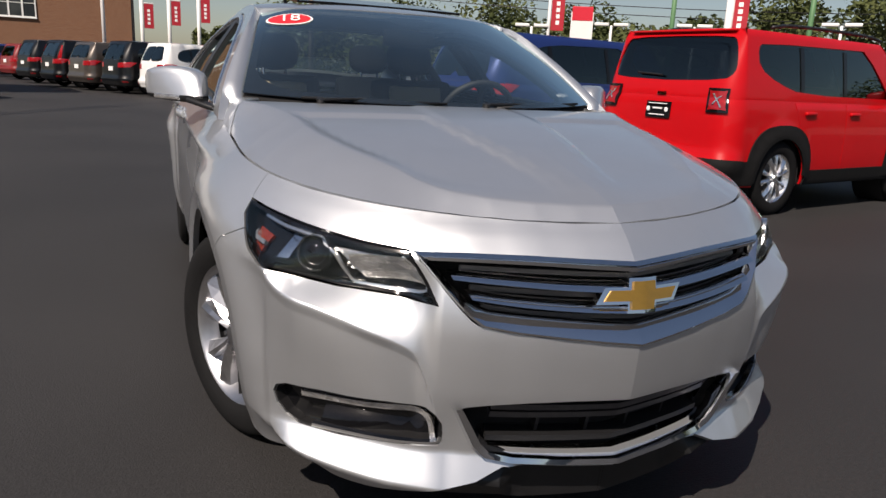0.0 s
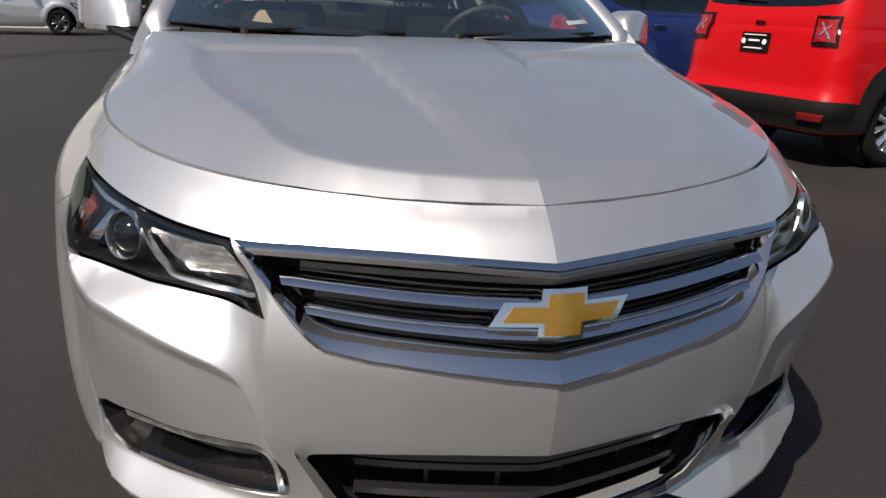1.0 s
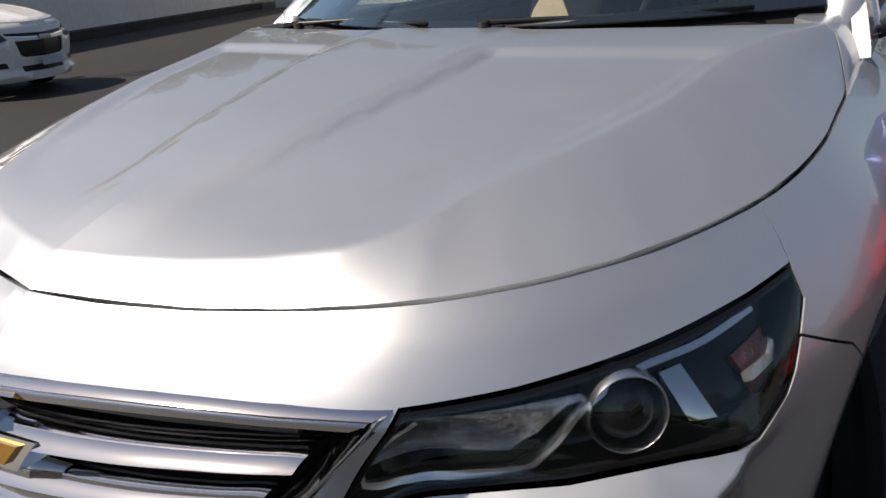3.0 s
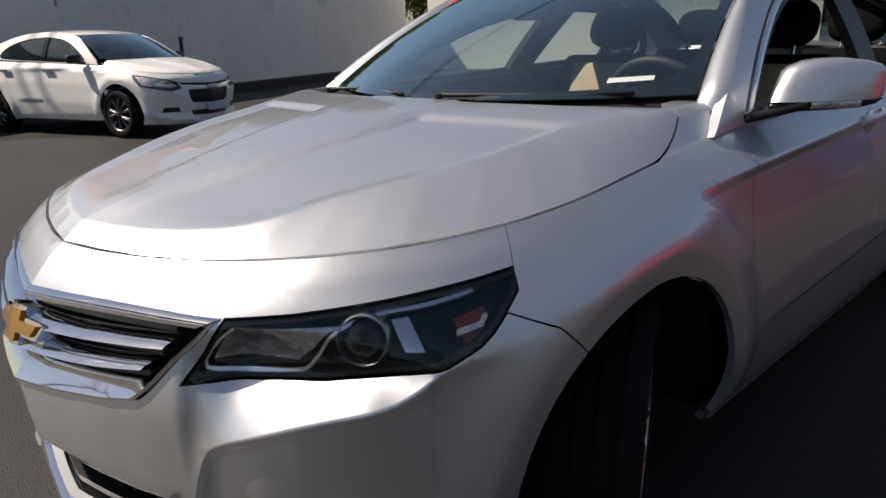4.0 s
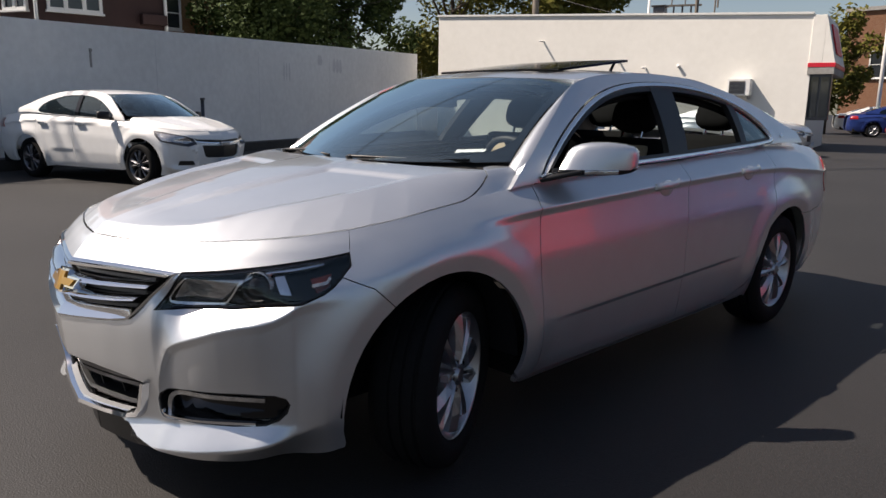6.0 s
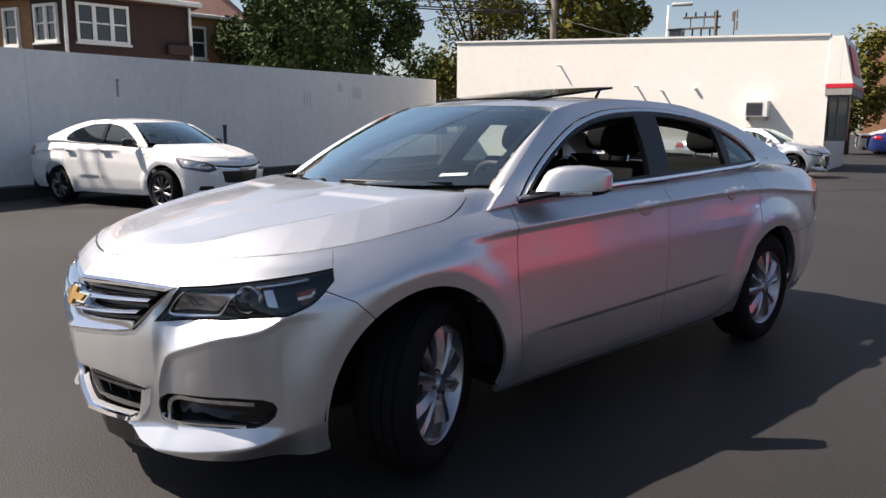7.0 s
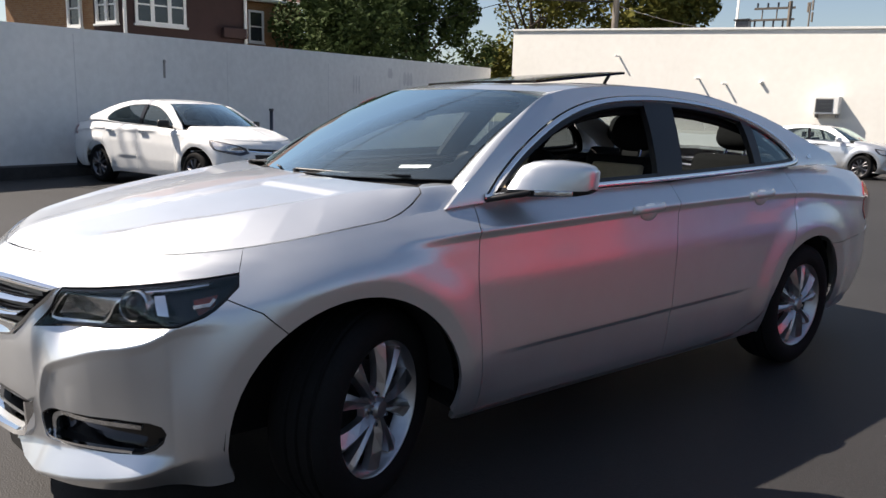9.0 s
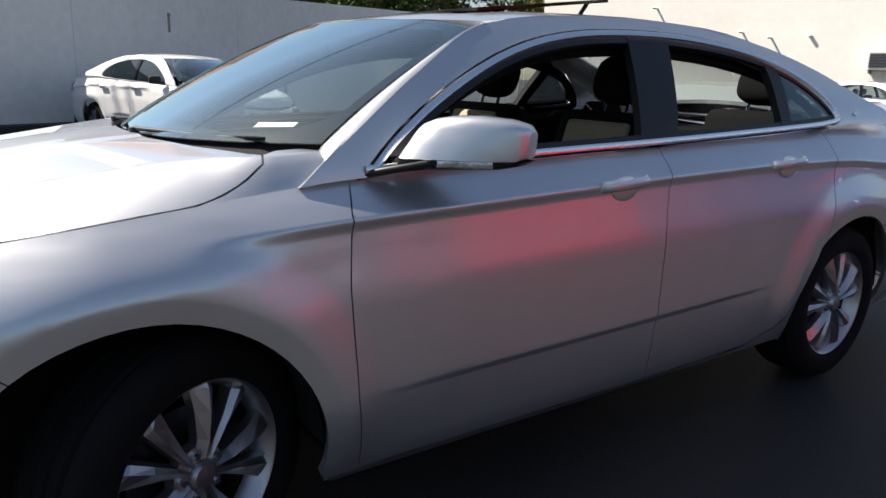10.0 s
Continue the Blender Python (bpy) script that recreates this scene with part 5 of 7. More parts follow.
        mm = bmesh.new()
        add_box(mm, (-.10, -.06, -.06), (.10, .06, .06), .04, Matrix.Translation((s * .98, .66, 1.12)) @ pose(0, 0, 0, 0, 0, s * 25))
        add_tube(mm, (s * .85, .58, 1.06), (s * .95, .64, 1.08), .025)
        part("door_mirror", mm, door_mat or black_plastic, car, smooth=True)
    hd = HOOD_EDGE[:-1] + [(.5, .16), (0, .08)]
    skin("bonnet", patch(shrink(hd, .003), [], .04), hood, mat, car, "both", .02)
    roof_edge = [(cabin(y, rail_z(y))[0], y) for y in (1.0, 1.35, 1.7, 2.1, 2.4)]
    front_edge = [(screen(.7 * u, .8)[0], screen(.7 * u, .8)[1]) for u in (0, .4, .8, 1)]
    skin("roof", patch(front_edge + roof_edge[1:] + [(0, 2.46)], [], .08), roof, mat, car, "both", .02)
    w = [(-.7, 0), (0, 0), (.7, 0), (.7, .8), (0, .8), (-.7, .8)]
    skin("windscreen", patch(w, [], .08), screen, screen_glass, car, False, 0)
    skin("screen_border", patch(w, [[(-.66, .05), (.66, .05), (.65, .77), (-.65, .77)]], .08), screen, gloss_black, car, False, 0, -.004)
    skin("rear_window", patch([(-.6, 0), (.6, 0), (.6, .8), (-.6, .8)], [], .1), back_screen, dark_glass, car, False, 0)
    dk = [(0, 3.1), (.60, 3.06), (.775, 3.45), (.77, 3.72), (.5, 4.02), (0, 4.06)]
    skin("boot_lid", patch(dk, [], .08), deck, mat, car, "both", .02)
    for pts, name, d in ((upper, "upper_grille", .03), (port, "lower_grille", .03), (low, "bumper_intake", .03)):
        skin(name, patch([(max(p, -.02), z) for p, z in pts], [], .06), lambda p, z, d=d: tuple(Vector(body(p, z)) + Vector((0, d, 0))), black_plastic, car, "both", 0)
    trim_band("grille_bar", [fx(0, .695), fx(.25, .705), fx(.47, .728)], .018, body, chrome, car, off=.006)
    bd = bmesh.new()
    add_box(bd, (-.09, -1.075, .66), (.09, -1.04, .72), .015)
    part("emblem", bd, satin, car)
    part("front_plate", box((-.16, -1.10, .36), (.16, -1.07, .46), .004), sticker_pale, car, "pale blue plate")
    for mir in (False, True):
        skin("fog_recess", patch(shrink(fog[::-1] if area2(fog) < 0 else fog, .002), [], .03), body, black_plastic, car, mir, .008, .004)
    bm = bmesh.new()
    add_box(bm, (-.40, -.74, .22), (.40, .42, .80), .05)
    add_box(bm, (-.82, .40, .22), (.82, 3.8, .45), .05)
    part("underbody", bm, underside, car)
    for y, x in ((1.45, .4), (1.45, -.4), (2.4, .4), (2.4, -.4)):
        bm = box((x - .24, y + .2, .6), (x + .24, y + .34, 1.15), .05)
        add_box(bm, (x - .13, y + .36, 1.16), (x + .13, y + .46, 1.32), .04)
        part("seat", bm, seat_dark, car, smooth=True)
    part("dashboard", box((-.74, .25, .8), (.74, .75, 1.05), .05), dash, car, smooth=True)
    for s in (-1, 1):
        for y in (HUB_F, HUB_R):
            wheel(car, pose(s * .79, y, WHEEL_Z) @ (pose(0, 0, 0, 25, 0, 0) if s > 0 else pose(0, 0, 0, 50, 0, 180)), rims)
    return car


def utility(mat, m, label, name="parked_suv", L=4.5, W=1.82, H=1.66, base=2.66, belt=1.02, clad=False, square=False, rails=False, style=0, rims=None, glass_mat=None, tail_mat=None, detail=False):
    """A tall five-door car, tail towards +y, skinned as a rounded box with a leaning cabin on it."""
    car = thing(name, label, "car", "parked cars", m)
    glass_mat, rims = glass_mat or dark_glass, rims or satin
    hl, hw, r = L / 2, W / 2, .24 if square else .42
    rear_y, front_y = base / 2 + .02, -base / 2 + .02
    wz = wr = .37 if square else .35
    q1 = hw - r
    q2 = q1 + math.pi * r / 2
    q3 = q2 + 2 * hl - 2 * r
    q4 = q3 + math.pi * r / 2
    total = q4 + q1

    def ring(p, i, back=0.0):
        """Half of the plan: middle of the nose, side, middle of the tail; i moves it inwards, back moves the tail in."""
        if p < q1:
            return (p * (hw - i) / hw, -hl + i + .10 * (p / hw) ** 2)
        if p < q2:
            t = (p - q1) / r
            return ((q1 + r * math.sin(t)) * (hw - i) / hw, -hl + i + r - r * math.cos(t) + .10 * (min(p, hw) / hw) ** 2 * math.cos(t))
        if p < q3:
            y = -hl + r + (p - q2)
            return (hw - i - .03 * (y / hl) ** 2, y)
        if p < q4:
            t = (p - q3) / r
            return ((q1 + r * math.cos(t)) * (hw - i) / hw - .03 * ((hl - r) / hl) ** 2 * math.cos(t), hl - r + r * math.sin(t) - (i + back) * math.sin(t))
        x = max(total - p, -.2)
        return (x * (hw - i) / hw, hl - i - back)

    def shell(p, z):
        i = curve(z, (.22, .34, .55, .80, belt - .06, belt + .0), (.06, .015, .0, .004, .02, .045))
        if q2 < p < q3:
            y = -hl + r + p - q2
            for hub in (front_y, rear_y):
                i -= .03 * bell(math.hypot(y - hub, z - wz) - .42, .09)
        if p > q3 - .05:
            i -= .05 * bell(z - .50, .10) * step01(p, q3 - .05, q3 + .2)
        x, y = ring(p, i)
        return (x, y, z)

    lean = .16 if not square else .11
    slope = .22 if not square else .10

    def cab(p, z):
        h = (z - belt) / (H - belt)
        top = step01(h, .80, 1.04)
        i = .045 + lean * max(h, 0) ** 1.3 + .06 * top * top
        x, y = ring(p, i, slope * max(h, 0) ** 1.5)
        if y < 0:
            # windscreen end
            y0 = -hl + (.95 if not square else .98) + max(h, 0) * .62
            y = max(y, y0 + (y - y0) * .02)
        return (x, y, z)

    side = lambda y, z: (q2 + y + hl - r, z)
    rear = lambda x, z: (total - x, z)
    arch = lambda y: [side(y + .40 * math.cos(radians(a)), wz + .40 * math.sin(radians(a))) for a in range(0, 181, 12)]
    low = .30
    o = [(0, low), (0, belt)] + [(total * k / 24, belt) for k in range(1, 25)] + [(total, low), side(hl - .05, low), side(rear_y + .40, low)] + arch(rear_y) + [side(rear_y - .40, low), side(front_y + .40, low)] + arch(front_y) + [side(front_y - .40, low)]
    skin("body_shell", patch(o[::-1], [], .07), shell, mat, car, "both", .02)
    # door joints as thin dark lines let into the side
    for mir in (False, True):
        for y0, y1 in ((front_y + .50, front_y + 1.45), (front_y + 1.48, rear_y - .28)):
            foot = [side(y1, .36)] if y1 < rear_y - .4 else [side(rear_y - .53, .36), side(rear_y - .47, .58), side(y1, .82)]
            loop = [side(y0, .36)] + foot + [side(y1 + (.10 if y1 > .6 else 0), belt - .01), side(y0, belt - .01)]
            skin("door_panel", patch(shrink(loop, .006), [], .09), shell, mat, car, mir, .012, .003)
            hx = shell(*side(y1 - .12, belt - .1))[0]
            s = -1 if mir else 1
            part("door_handle", box((s * hx - .02, y1 - .24, belt - .13), (s * hx + .02, y1 - .06, belt - .095), .012, Matrix.Translation((s * .012, 0, 0))), mat, car, smooth=True)
    # cabin with window openings
    side_win = rounded([side(-hl * .36, belt + .05), side(-hl * .36, belt + .05), side(rear_y + .02, belt + .06), side(rear_y + (.36 if square else .42), belt + .16), side(rear_y + (.34 if square else .22), H - .17), side(0, H - .13), side(-hl * .12, H - .14)], 2)
    if square:
        side_win = rounded([side(-hl * .36, belt + .06), side(-hl * .36, belt + .06), side(rear_y - .30, belt + .07), side(rear_y + .12, belt + .17), side(rear_y + .40, belt + .30), side(rear_y + .42, H - .20), side(rear_y + .34, H - .15), side(0, H - .13), side(-hl * .10, H - .13)], 1)
    rear_win = rounded([rear(-.1, belt + .15), rear(-.1, belt + .15), rear(hw * .80, belt + .17), rear(hw * .93, belt + .24), rear(hw * .95, belt + .34), rear(hw * .90, H - .15), rear(hw * .80, H - .10), rear(-.1, H - .09), rear(-.1, H - .09)], 1) if square else rounded([rear(-.1, belt + .07), rear(hw * .74, belt + .08), rear(hw * .80, belt + .16), rear(hw * .70, H - .17), rear(hw * .5, H - .13), rear(-.1, H - .12)], 1)
    c = [(q1 * .2, belt)] + [(q1 + (total - q1) * k / 20, belt) for k in range(21)] + [(total - (total - q1) * k / 20, H - .035) for k in range(21)] + [(q1 * .2, H - .035)]
    skin("cabin_shell", patch(c, [side_win, rear_win], .06), cab, mat, car, "both", .02)
    skin("rear_window", patch([(min(p, total), z) for p, z in rear_win], [], .08), cab, glass_mat, car, "both", 0, -.012, "dark tinted rear window")
    for mir in (False, True):
        win = skin("side_window", patch(side_win, [], .08), cab, glass_mat, car, mir, 0, -.012)
        for y in (front_y + 1.46, rear_y - (.32 if square else .18)):
            bar = [side(y - .03, belt + .06), side(y + .03, belt + .06), side(y + .05, H - .16), side(y - .01, H - .16)]
            skin("window_pillar", patch(bar, [], .08), cab, gloss_black, win, mir, .01, -.004)
    tz = lambda x, y: (x, y, H - .035 + .045 * (1 - (x / (hw - .2)) ** 2) * (1 - step01(abs(y - .25), hl * .55, hl * .85)))
    outline = []
    for k in range(25):
        p = q1 + .3 + (total - q1 - .3) * k / 24
        v = cab(p, H - .036)
        outline.append((v[0], v[1]))
    outline = [(0, outline[0][1])] + outline + [(0, outline[-1][1])]
    skin("roof", patch(outline, [], .10), tz, mat, car, "both", .02)
    bn = [(0, -hl + .05), (hw * .6, -hl + .13), (hw * .86, -hl + .38), (hw * .93, -hl + .8), (hw * .9, -hl + 1.15), (0, -hl + 1.1)]
    skin("bonnet", patch(bn, [], .09), lambda x, y: (x, y, belt - .005 + .07 * (1 - (x / hw) ** 2) * step01(y, -hl, -hl + .6)), mat, car, "both", .02)
    ws = [(0, -hl + .94), (hw * .84, -hl + 1.02), (hw * .66, -hl + 1.62), (0, -hl + 1.52)]
    skin("windscreen", patch(ws, [], .1), lambda x, y: (x, y, belt + .04 + (H - belt - .08) * min(max((y - (-hl + .94)) / .60, 0), 1)), glass_mat, car, "both", 0)
    # lower cladding, bumpers and lamps
    dark = rubber if clad else mat
    skin("rear_bumper", patch([rear(0, .32), rear(0, .56), (q3 + .1, .56), side(rear_y + .42, .54), side(rear_y + .42, .32)][::-1], [], .07), shell, dark, car, "both", .03, .016)
    if clad:
        for mir in (False, True):
            for y in (front_y, rear_y):
                outer = [side(y + .53 * math.copysign(abs(math.cos(radians(a))) ** .75, math.cos(radians(a))), wz + .52 * math.copysign(abs(math.sin(radians(a))) ** .75, math.sin(radians(a)))) for a in range(-2, 183, 8)]
                inner = [side(y + .395 * math.cos(radians(a)), wz + .395 * math.sin(radians(a))) for a in range(-4, 185, 9)]
                skin("wheel_arch_trim", patch(outer + inner[::-1], [], .05), shell, rubber, car, mir, .02, .016, "black arch moulding")
            skin("sill_trim", patch([side(front_y + .42, .30), side(rear_y - .42, .30), side(rear_y - .45, .44), side(front_y + .45, .44)], [], .08), shell, rubber, car, mir, .02, .014)
    for mir in (False, True):
        s = -1 if mir else 1
        if square:
            lampo = [rear(hw * .64, .99), rear(hw * .64, 1.215), rear(hw * .64 + .23, 1.215), rear(hw * .64 + .23, .99)][::-1]
            lampo = rounded([q for e in (lampo if area2(lampo) > 0 else lampo[::-1]) for q in (e, e)], 1)
            surf = lambda p, z: shell(p, z) if z < belt else tuple(Vector(shell(p, belt)) + Vector((0, -(z - belt) * .10, z - belt)))
            tl = skin("tail_lamp", patch(lampo, [], .05), surf, gloss_black, car, mir, .03, .018, "square tail lamp with a light cross")
            skin("lamp_lens", patch(shrink(lampo, .028), [], .05), surf, tail_red, tl, mir, .01, .024)
            px, pz = sum(p for p, z in lampo) / len(lampo), sum(z for p, z in lampo) / len(lampo)
            for d in (1, -1):
                bar = [(px - .052, pz - d * .052 - .012), (px - .052 + .018, pz - d * .052 - .012), (px + .052, pz + d * .052 + .012), (px + .052 - .018, pz + d * .052 + .012)]
                bar = bar if area2(bar) > 0 else bar[::-1]
                skin("lamp_cross", patch(bar, [], .05), surf, lamp_clear, tl, mir, .006, .030)
        else:
            lampo = [rear(hw * .52, belt - .20), (q3 + .18, belt - .18), (q3 - .10, belt - .02), (q3 + .10, belt + .0), rear(hw * .55, belt - .04)]
            lampo = lampo if area2(lampo) > 0 else lampo[::-1]
            skin("tail_lamp", patch(lampo, [], .05), shell, tail_mat or tail_red, car, mir, .02, .012)
            if style == 1:
                up = [(q3 + .22, belt), (q3 + .40, belt), (q3 + .30, H - .22), (q3 + .20, H - .22)]
                skin("tail_lamp_column", patch(up if area2(up) > 0 else up[::-1], [], .06), cab, tail_red, car, mir, .02, .012)
        refl = [(q3 + .25, .42), (q3 + .45, .42), (q3 + .45, .47), (q3 + .25, .47)]
        skin("bumper_reflector", patch(refl, [], .05), shell, tail_red, car, mir, .01, .035)
        hlamp = [(q1 * .75, .70), (q2 - .1, .74), (q2 + .05, .86), (q1 * .75, .84)]
        skin("headlamp", patch(hlamp, [], .06), shell, lamp_clear, car, mir, .01, .01)
        mm = bmesh.new()
        add_box(mm, (-.10, -.055, -.075), (.10, .055, .075), .04, Matrix.Translation((s * (hw + .07), -hl * .36 - .02, belt + .10)))
        add_tube(mm, (s * (hw - .08), -hl * .36, belt + .02), (s * (hw + .03), -hl * .36, belt + .06), .025)
        part("door_mirror", mm, mat, car, smooth=True)
        if rails:
            rb = bmesh.new()
            pts = [Vector((s * (hw - .27), -.75 + 2.1 * k / 10, H + .012 + .045 * math.sin(math.pi * min(max(k / 10, .0), 1)) ** .3)) for k in range(11)]
            for a, b in zip(pts, pts[1:]):
                add_tube(rb, a, b, .018, n=8)
            part("roof_rail", rb, black_plastic, car, smooth=True)
    plate = [rear(0, .90 if square else .80), rear(.155, .90 if square else .80), rear(.155, 1.06 if square else .95), rear(0, 1.06 if square else .95)]
    skin("licence_plate", patch(plate[::-1] if area2(plate) < 0 else plate, [], .05), lambda p, z: tuple(Vector(shell(p, min(z, belt))) + Vector((0, 0, z - min(z, belt)))), gloss_black if square else sticker_white, car, "both", .01, .014, "dark dealer plate" if square else "white plate")
    bm = bmesh.new()
    add_box(bm, (-hw + .22, -hl + .25, .24), (hw - .22, hl - .2, .75), .06)
    add_box(bm, (-hw + .08, front_y + .43, .27), (hw - .08, rear_y - .43, .6), .02)
    part("underbody", bm, underside, car)
    if detail:
        details(car, shell, cab, rear, hw, hl, H, belt)
    for s in ((-1, 1) if detail else ()):
        for y in (front_y, rear_y):
            liner = bmesh.new()
            add_lathe(liner, [(.41, -.02), (.41, -.36), (.1, -.36)], pose(s * (hw - .02), y, wz, 0, 90 * s, 0), 32)
            part("wheel_liner", liner, underside, car, smooth=True, angle=40)
    for y in (-.1, .85):
        for x in (-.4, .4):
            bm = box((x - .24, y, .6), (x + .24, y + .14, belt + .15), .05)
            add_box(bm, (x - .13, y + .06, belt + .16), (x + .13, y + .15, belt + .32), .04)
            part("seat", bm, seat_dark, car, smooth=True)
    for s in (-1, 1):
        for y in (front_y, rear_y):
            wheel(car, pose(s * (hw - .125), y, wz) @ (pose(0, 0, 0, 25, 0, 0) if s > 0 else pose(0, 0, 0, 50, 0, 180)), rims, 5, r=wr, rim_r=.245 if square else .222)
    return car


def details(car, shell, cab, rear, hw, hl, H, belt):
    """Lettering bars, wiper, spoiler and plate marks on the tail."""
    top = lambda p, z: tuple(Vector(shell(p, min(z, belt))) + Vector((0, -(max(z, belt) - belt) * .1, z - min(z, belt))))
    for k in range(4):
        b = [rear(.045 - k * .03 + .011, 1.125), rear(.045 - k * .03 + .011, 1.16), rear(.045 - k * .03 - .011, 1.16), rear(.045 - k * .03 - .011, 1.125)]
        skin("badge_mark", patch(b if area2(b) > 0 else b[::-1], [], .05), top, chrome, car, False, .006, .016, "small chrome badge mark")
    for x0, x1, z0, z1, mt in ((.12, -.12, 1.035, 1.042, sticker_white), (.06, -.06, .985, 1.0, sticker_white), (.10, -.10, .925, .934, sticker_white)):
        b = [rear(x0, z0), rear(x0, z1), rear(x1, z1), rear(x1, z0)]
        skin("plate_mark", patch(b if area2(b) > 0 else b[::-1], [], .05), top, mt, car, False, .002, .028, "pale bar of lettering")
    for x in (.115, -.115):
        c = Vector(top(*rear(x, .985))) + Vector((0, .029, 0))
        part("plate_badge", add_lathe(bmesh.new(), [(0, .002), (.02, .002), (.024, 0)], Matrix.Translation(c) @ pose(0, 0, 0, -90), 14), sticker_white, car)
    b = [rear(-.52, .83), rear(-.52, .855), rear(-.70, .855), rear(-.70, .83)]
    skin("model_badge", patch(b if area2(b) > 0 else b[::-1], [], .05), shell, chrome, car, False, .005, .014)
    wz = belt + .20
    part("rear_wiper", tube(Vector(cab(rear(.05, wz)[0], wz)) + Vector((0, .02, .0)), Vector(cab(rear(.40, wz + .02)[0], wz + .02)) + Vector((0, .02, 0)), .010), black_plastic, car)
    sp = bmesh.new()
    add_box(sp, (-hw * .70, -.09, -.012), (hw * .70, .06, .012), .010, Matrix.Translation((0, hl - .27, H - .045)))
    part("roof_spoiler", sp, red_paint, car, smooth=True)


def placed(x, y, ahead):
    """A pose on the ground for a car whose nose points along the compass angle ahead (degrees from +x towards +y)."""
    return pose(x, y, 0, 0, 0, ahead + 90)


gunmetal_rim = material("grey_rim", (.16, .16, .17), .35, .9, noise_scale=8, spread=.2)
plain_sedan(white_paint, placed(-9.16, 3.60, 18.4) @ Matrix.Diagonal((.995, .935, .985, 1)), "white four-door sedan parked beside the white wall", dark_glass, gunmetal_rim)
# red off-roader: rear wheel on the near side at (4.6, 3.2), nose pointing away
h = Vector((math.cos(radians(12)), math.sin(radians(12)), 0))
left = Vector((-h.y, h.x, 0))
c = Vector((4.68, 3.12, 0)) + h * 1.285 + left * .80
utility(red_paint, placed(c.x, c.y, 12), "bright red off-roader with black cladding and roof rails, parked", "off_roader", 4.23, 1.80, 1.80, 2.57, 1.12, True, True, True, rims=bright_trim, detail=True)
utility(blue_paint, placed(5.25, 8.0, 14), "dark blue sport utility car parked behind the red one", L=4.8, W=1.9, H=1.86, base=2.8, belt=1.14, rims=chrome)


# ---- what stands round the lot ----
def brick_material(name, a, b, mortar, scale):
    m = material(name, a, .85, noise_scale=.8, spread=.2)
    nt = m.node_tree
    p, co = nt.nodes["Principled BSDF"], nt.nodes["Texture Coordinate"]
    br = nt.nodes.new("ShaderNodeTexBrick")
    br.inputs["Color1"].default_value, br.inputs["Color2"].default_value, br.inputs["Mortar"].default_value = (*a, 1), (*b, 1), (*mortar, 1)
    br.inputs["Scale"].default_value = scale
    br.inputs["Mortar Size"].default_value = .012
    br.inputs["Brick Width"].default_value, br.inputs["Row Height"].default_value = .5, .16
    # turn upright walls into the pattern's plane: along the wall, and up
    sep, com, add = nt.nodes.new("ShaderNodeSeparateXYZ"), nt.nodes.new("ShaderNodeCombineXYZ"), nt.nodes.new("ShaderNodeMath")
    nt.links.new(co.outputs["Object"], sep.inputs[0])
    nt.links.new(sep.outputs[0], add.inputs[0])
    nt.links.new(sep.outputs[1], add.inputs[1])
    nt.links.new(add.outputs[0], com.inputs[0])
    nt.links.new(sep.outputs[2], com.inputs[1])
    nt.links.new(com.outputs[0], br.inputs["Vector"])
    old = p.inputs["Base Color"].links[0].from_socket
    mix = nt.nodes.new("ShaderNodeMix")
    mix.data_type, mix.blend_type = "RGBA", "MULTIPLY"
    mix.inputs["Factor"].default_value = .5
    nt.links.new(br.outputs[0], mix.inputs["A"])
    nt.links.new(old, mix.inputs["B"])
    nt.links.new(mix.outputs["Result"], p.inputs["Base Color"])
    return m


tan_brick = brick_material("tan_brick", (.42, .25, .12), (.34, .18, .08), (.4, .34, .27), 2.2)
red_brick = brick_material("red_brick", (.30, .155, .085), (.24, .115, .062), (.35, .25, .18), 2.2)
siding = material("brown_siding", (.045, .020, .018), .7, noise_scale=.6, spread=.3, bump=.2, bump_scale=20)
shingle = material("red_shingle", (.20, .085, .07), .9, noise_scale=2.5, second=(.12, .06, .05), bump=.6, bump_scale=25)
pink_shingle = material("faded_shingle", (.40, .23, .19), .9, noise_scale=2.5, second=(.28, .17, .14), bump=.6, bump_scale=25)
trim_white = material("white_trim", (.75, .75, .73), .5, noise_scale=3, spread=.12)
pane_dark = material("window_pane", (.03, .035, .04), .06, noise_scale=1, spread=.3, spec=.8)
pole_white = material("white_pole", (.78, .77, .75), .4, noise_scale=2, spread=.08)
pole_grey = material("weathered_wood", (.22, .19, .16), .85, noise_scale=3, spread=.3, bump=.4, bump_scale=30)
pole_green = material("green_pole", (.10, .22, .10), .5, noise_scale=3, spread=.15)
banner_red = material("red_banner", (.42, .015, .03), .6, noise_scale=2, spread=.15)
sign_red = material("red_fascia", (.60, .02, .04), .4, noise_scale=1.5, spread=.08)
concrete = material("concrete", (.34, .33, .31), .9, noise_scale=1.2, second=(.24, .23, .22), bump=.3, bump_scale=60)
dark_kerb = material("dark_kerb", (.05, .05, .052), .9, noise_scale=1.2, spread=.4, bump=.3, bump_scale=60)
stain = material("wall_stain", (.56, .56, .57), .9, noise_scale=3, second=(.70, .70, .70))
bark = material("bark", (.09, .065, .045), .9, noise_scale=6, spread=.4, bump=.7, bump_scale=25)
leaf_dark = material("leaf_dark", (.035, .055, .018), .8, spec=.15, noise_scale=.5, second=(.055, .08, .024), fine=8)
leaf_gold = material("leaf_yellowing", (.075, .088, .022), .8, spec=.15, noise_scale=.45, second=(.15, .13, .025), fine=8)
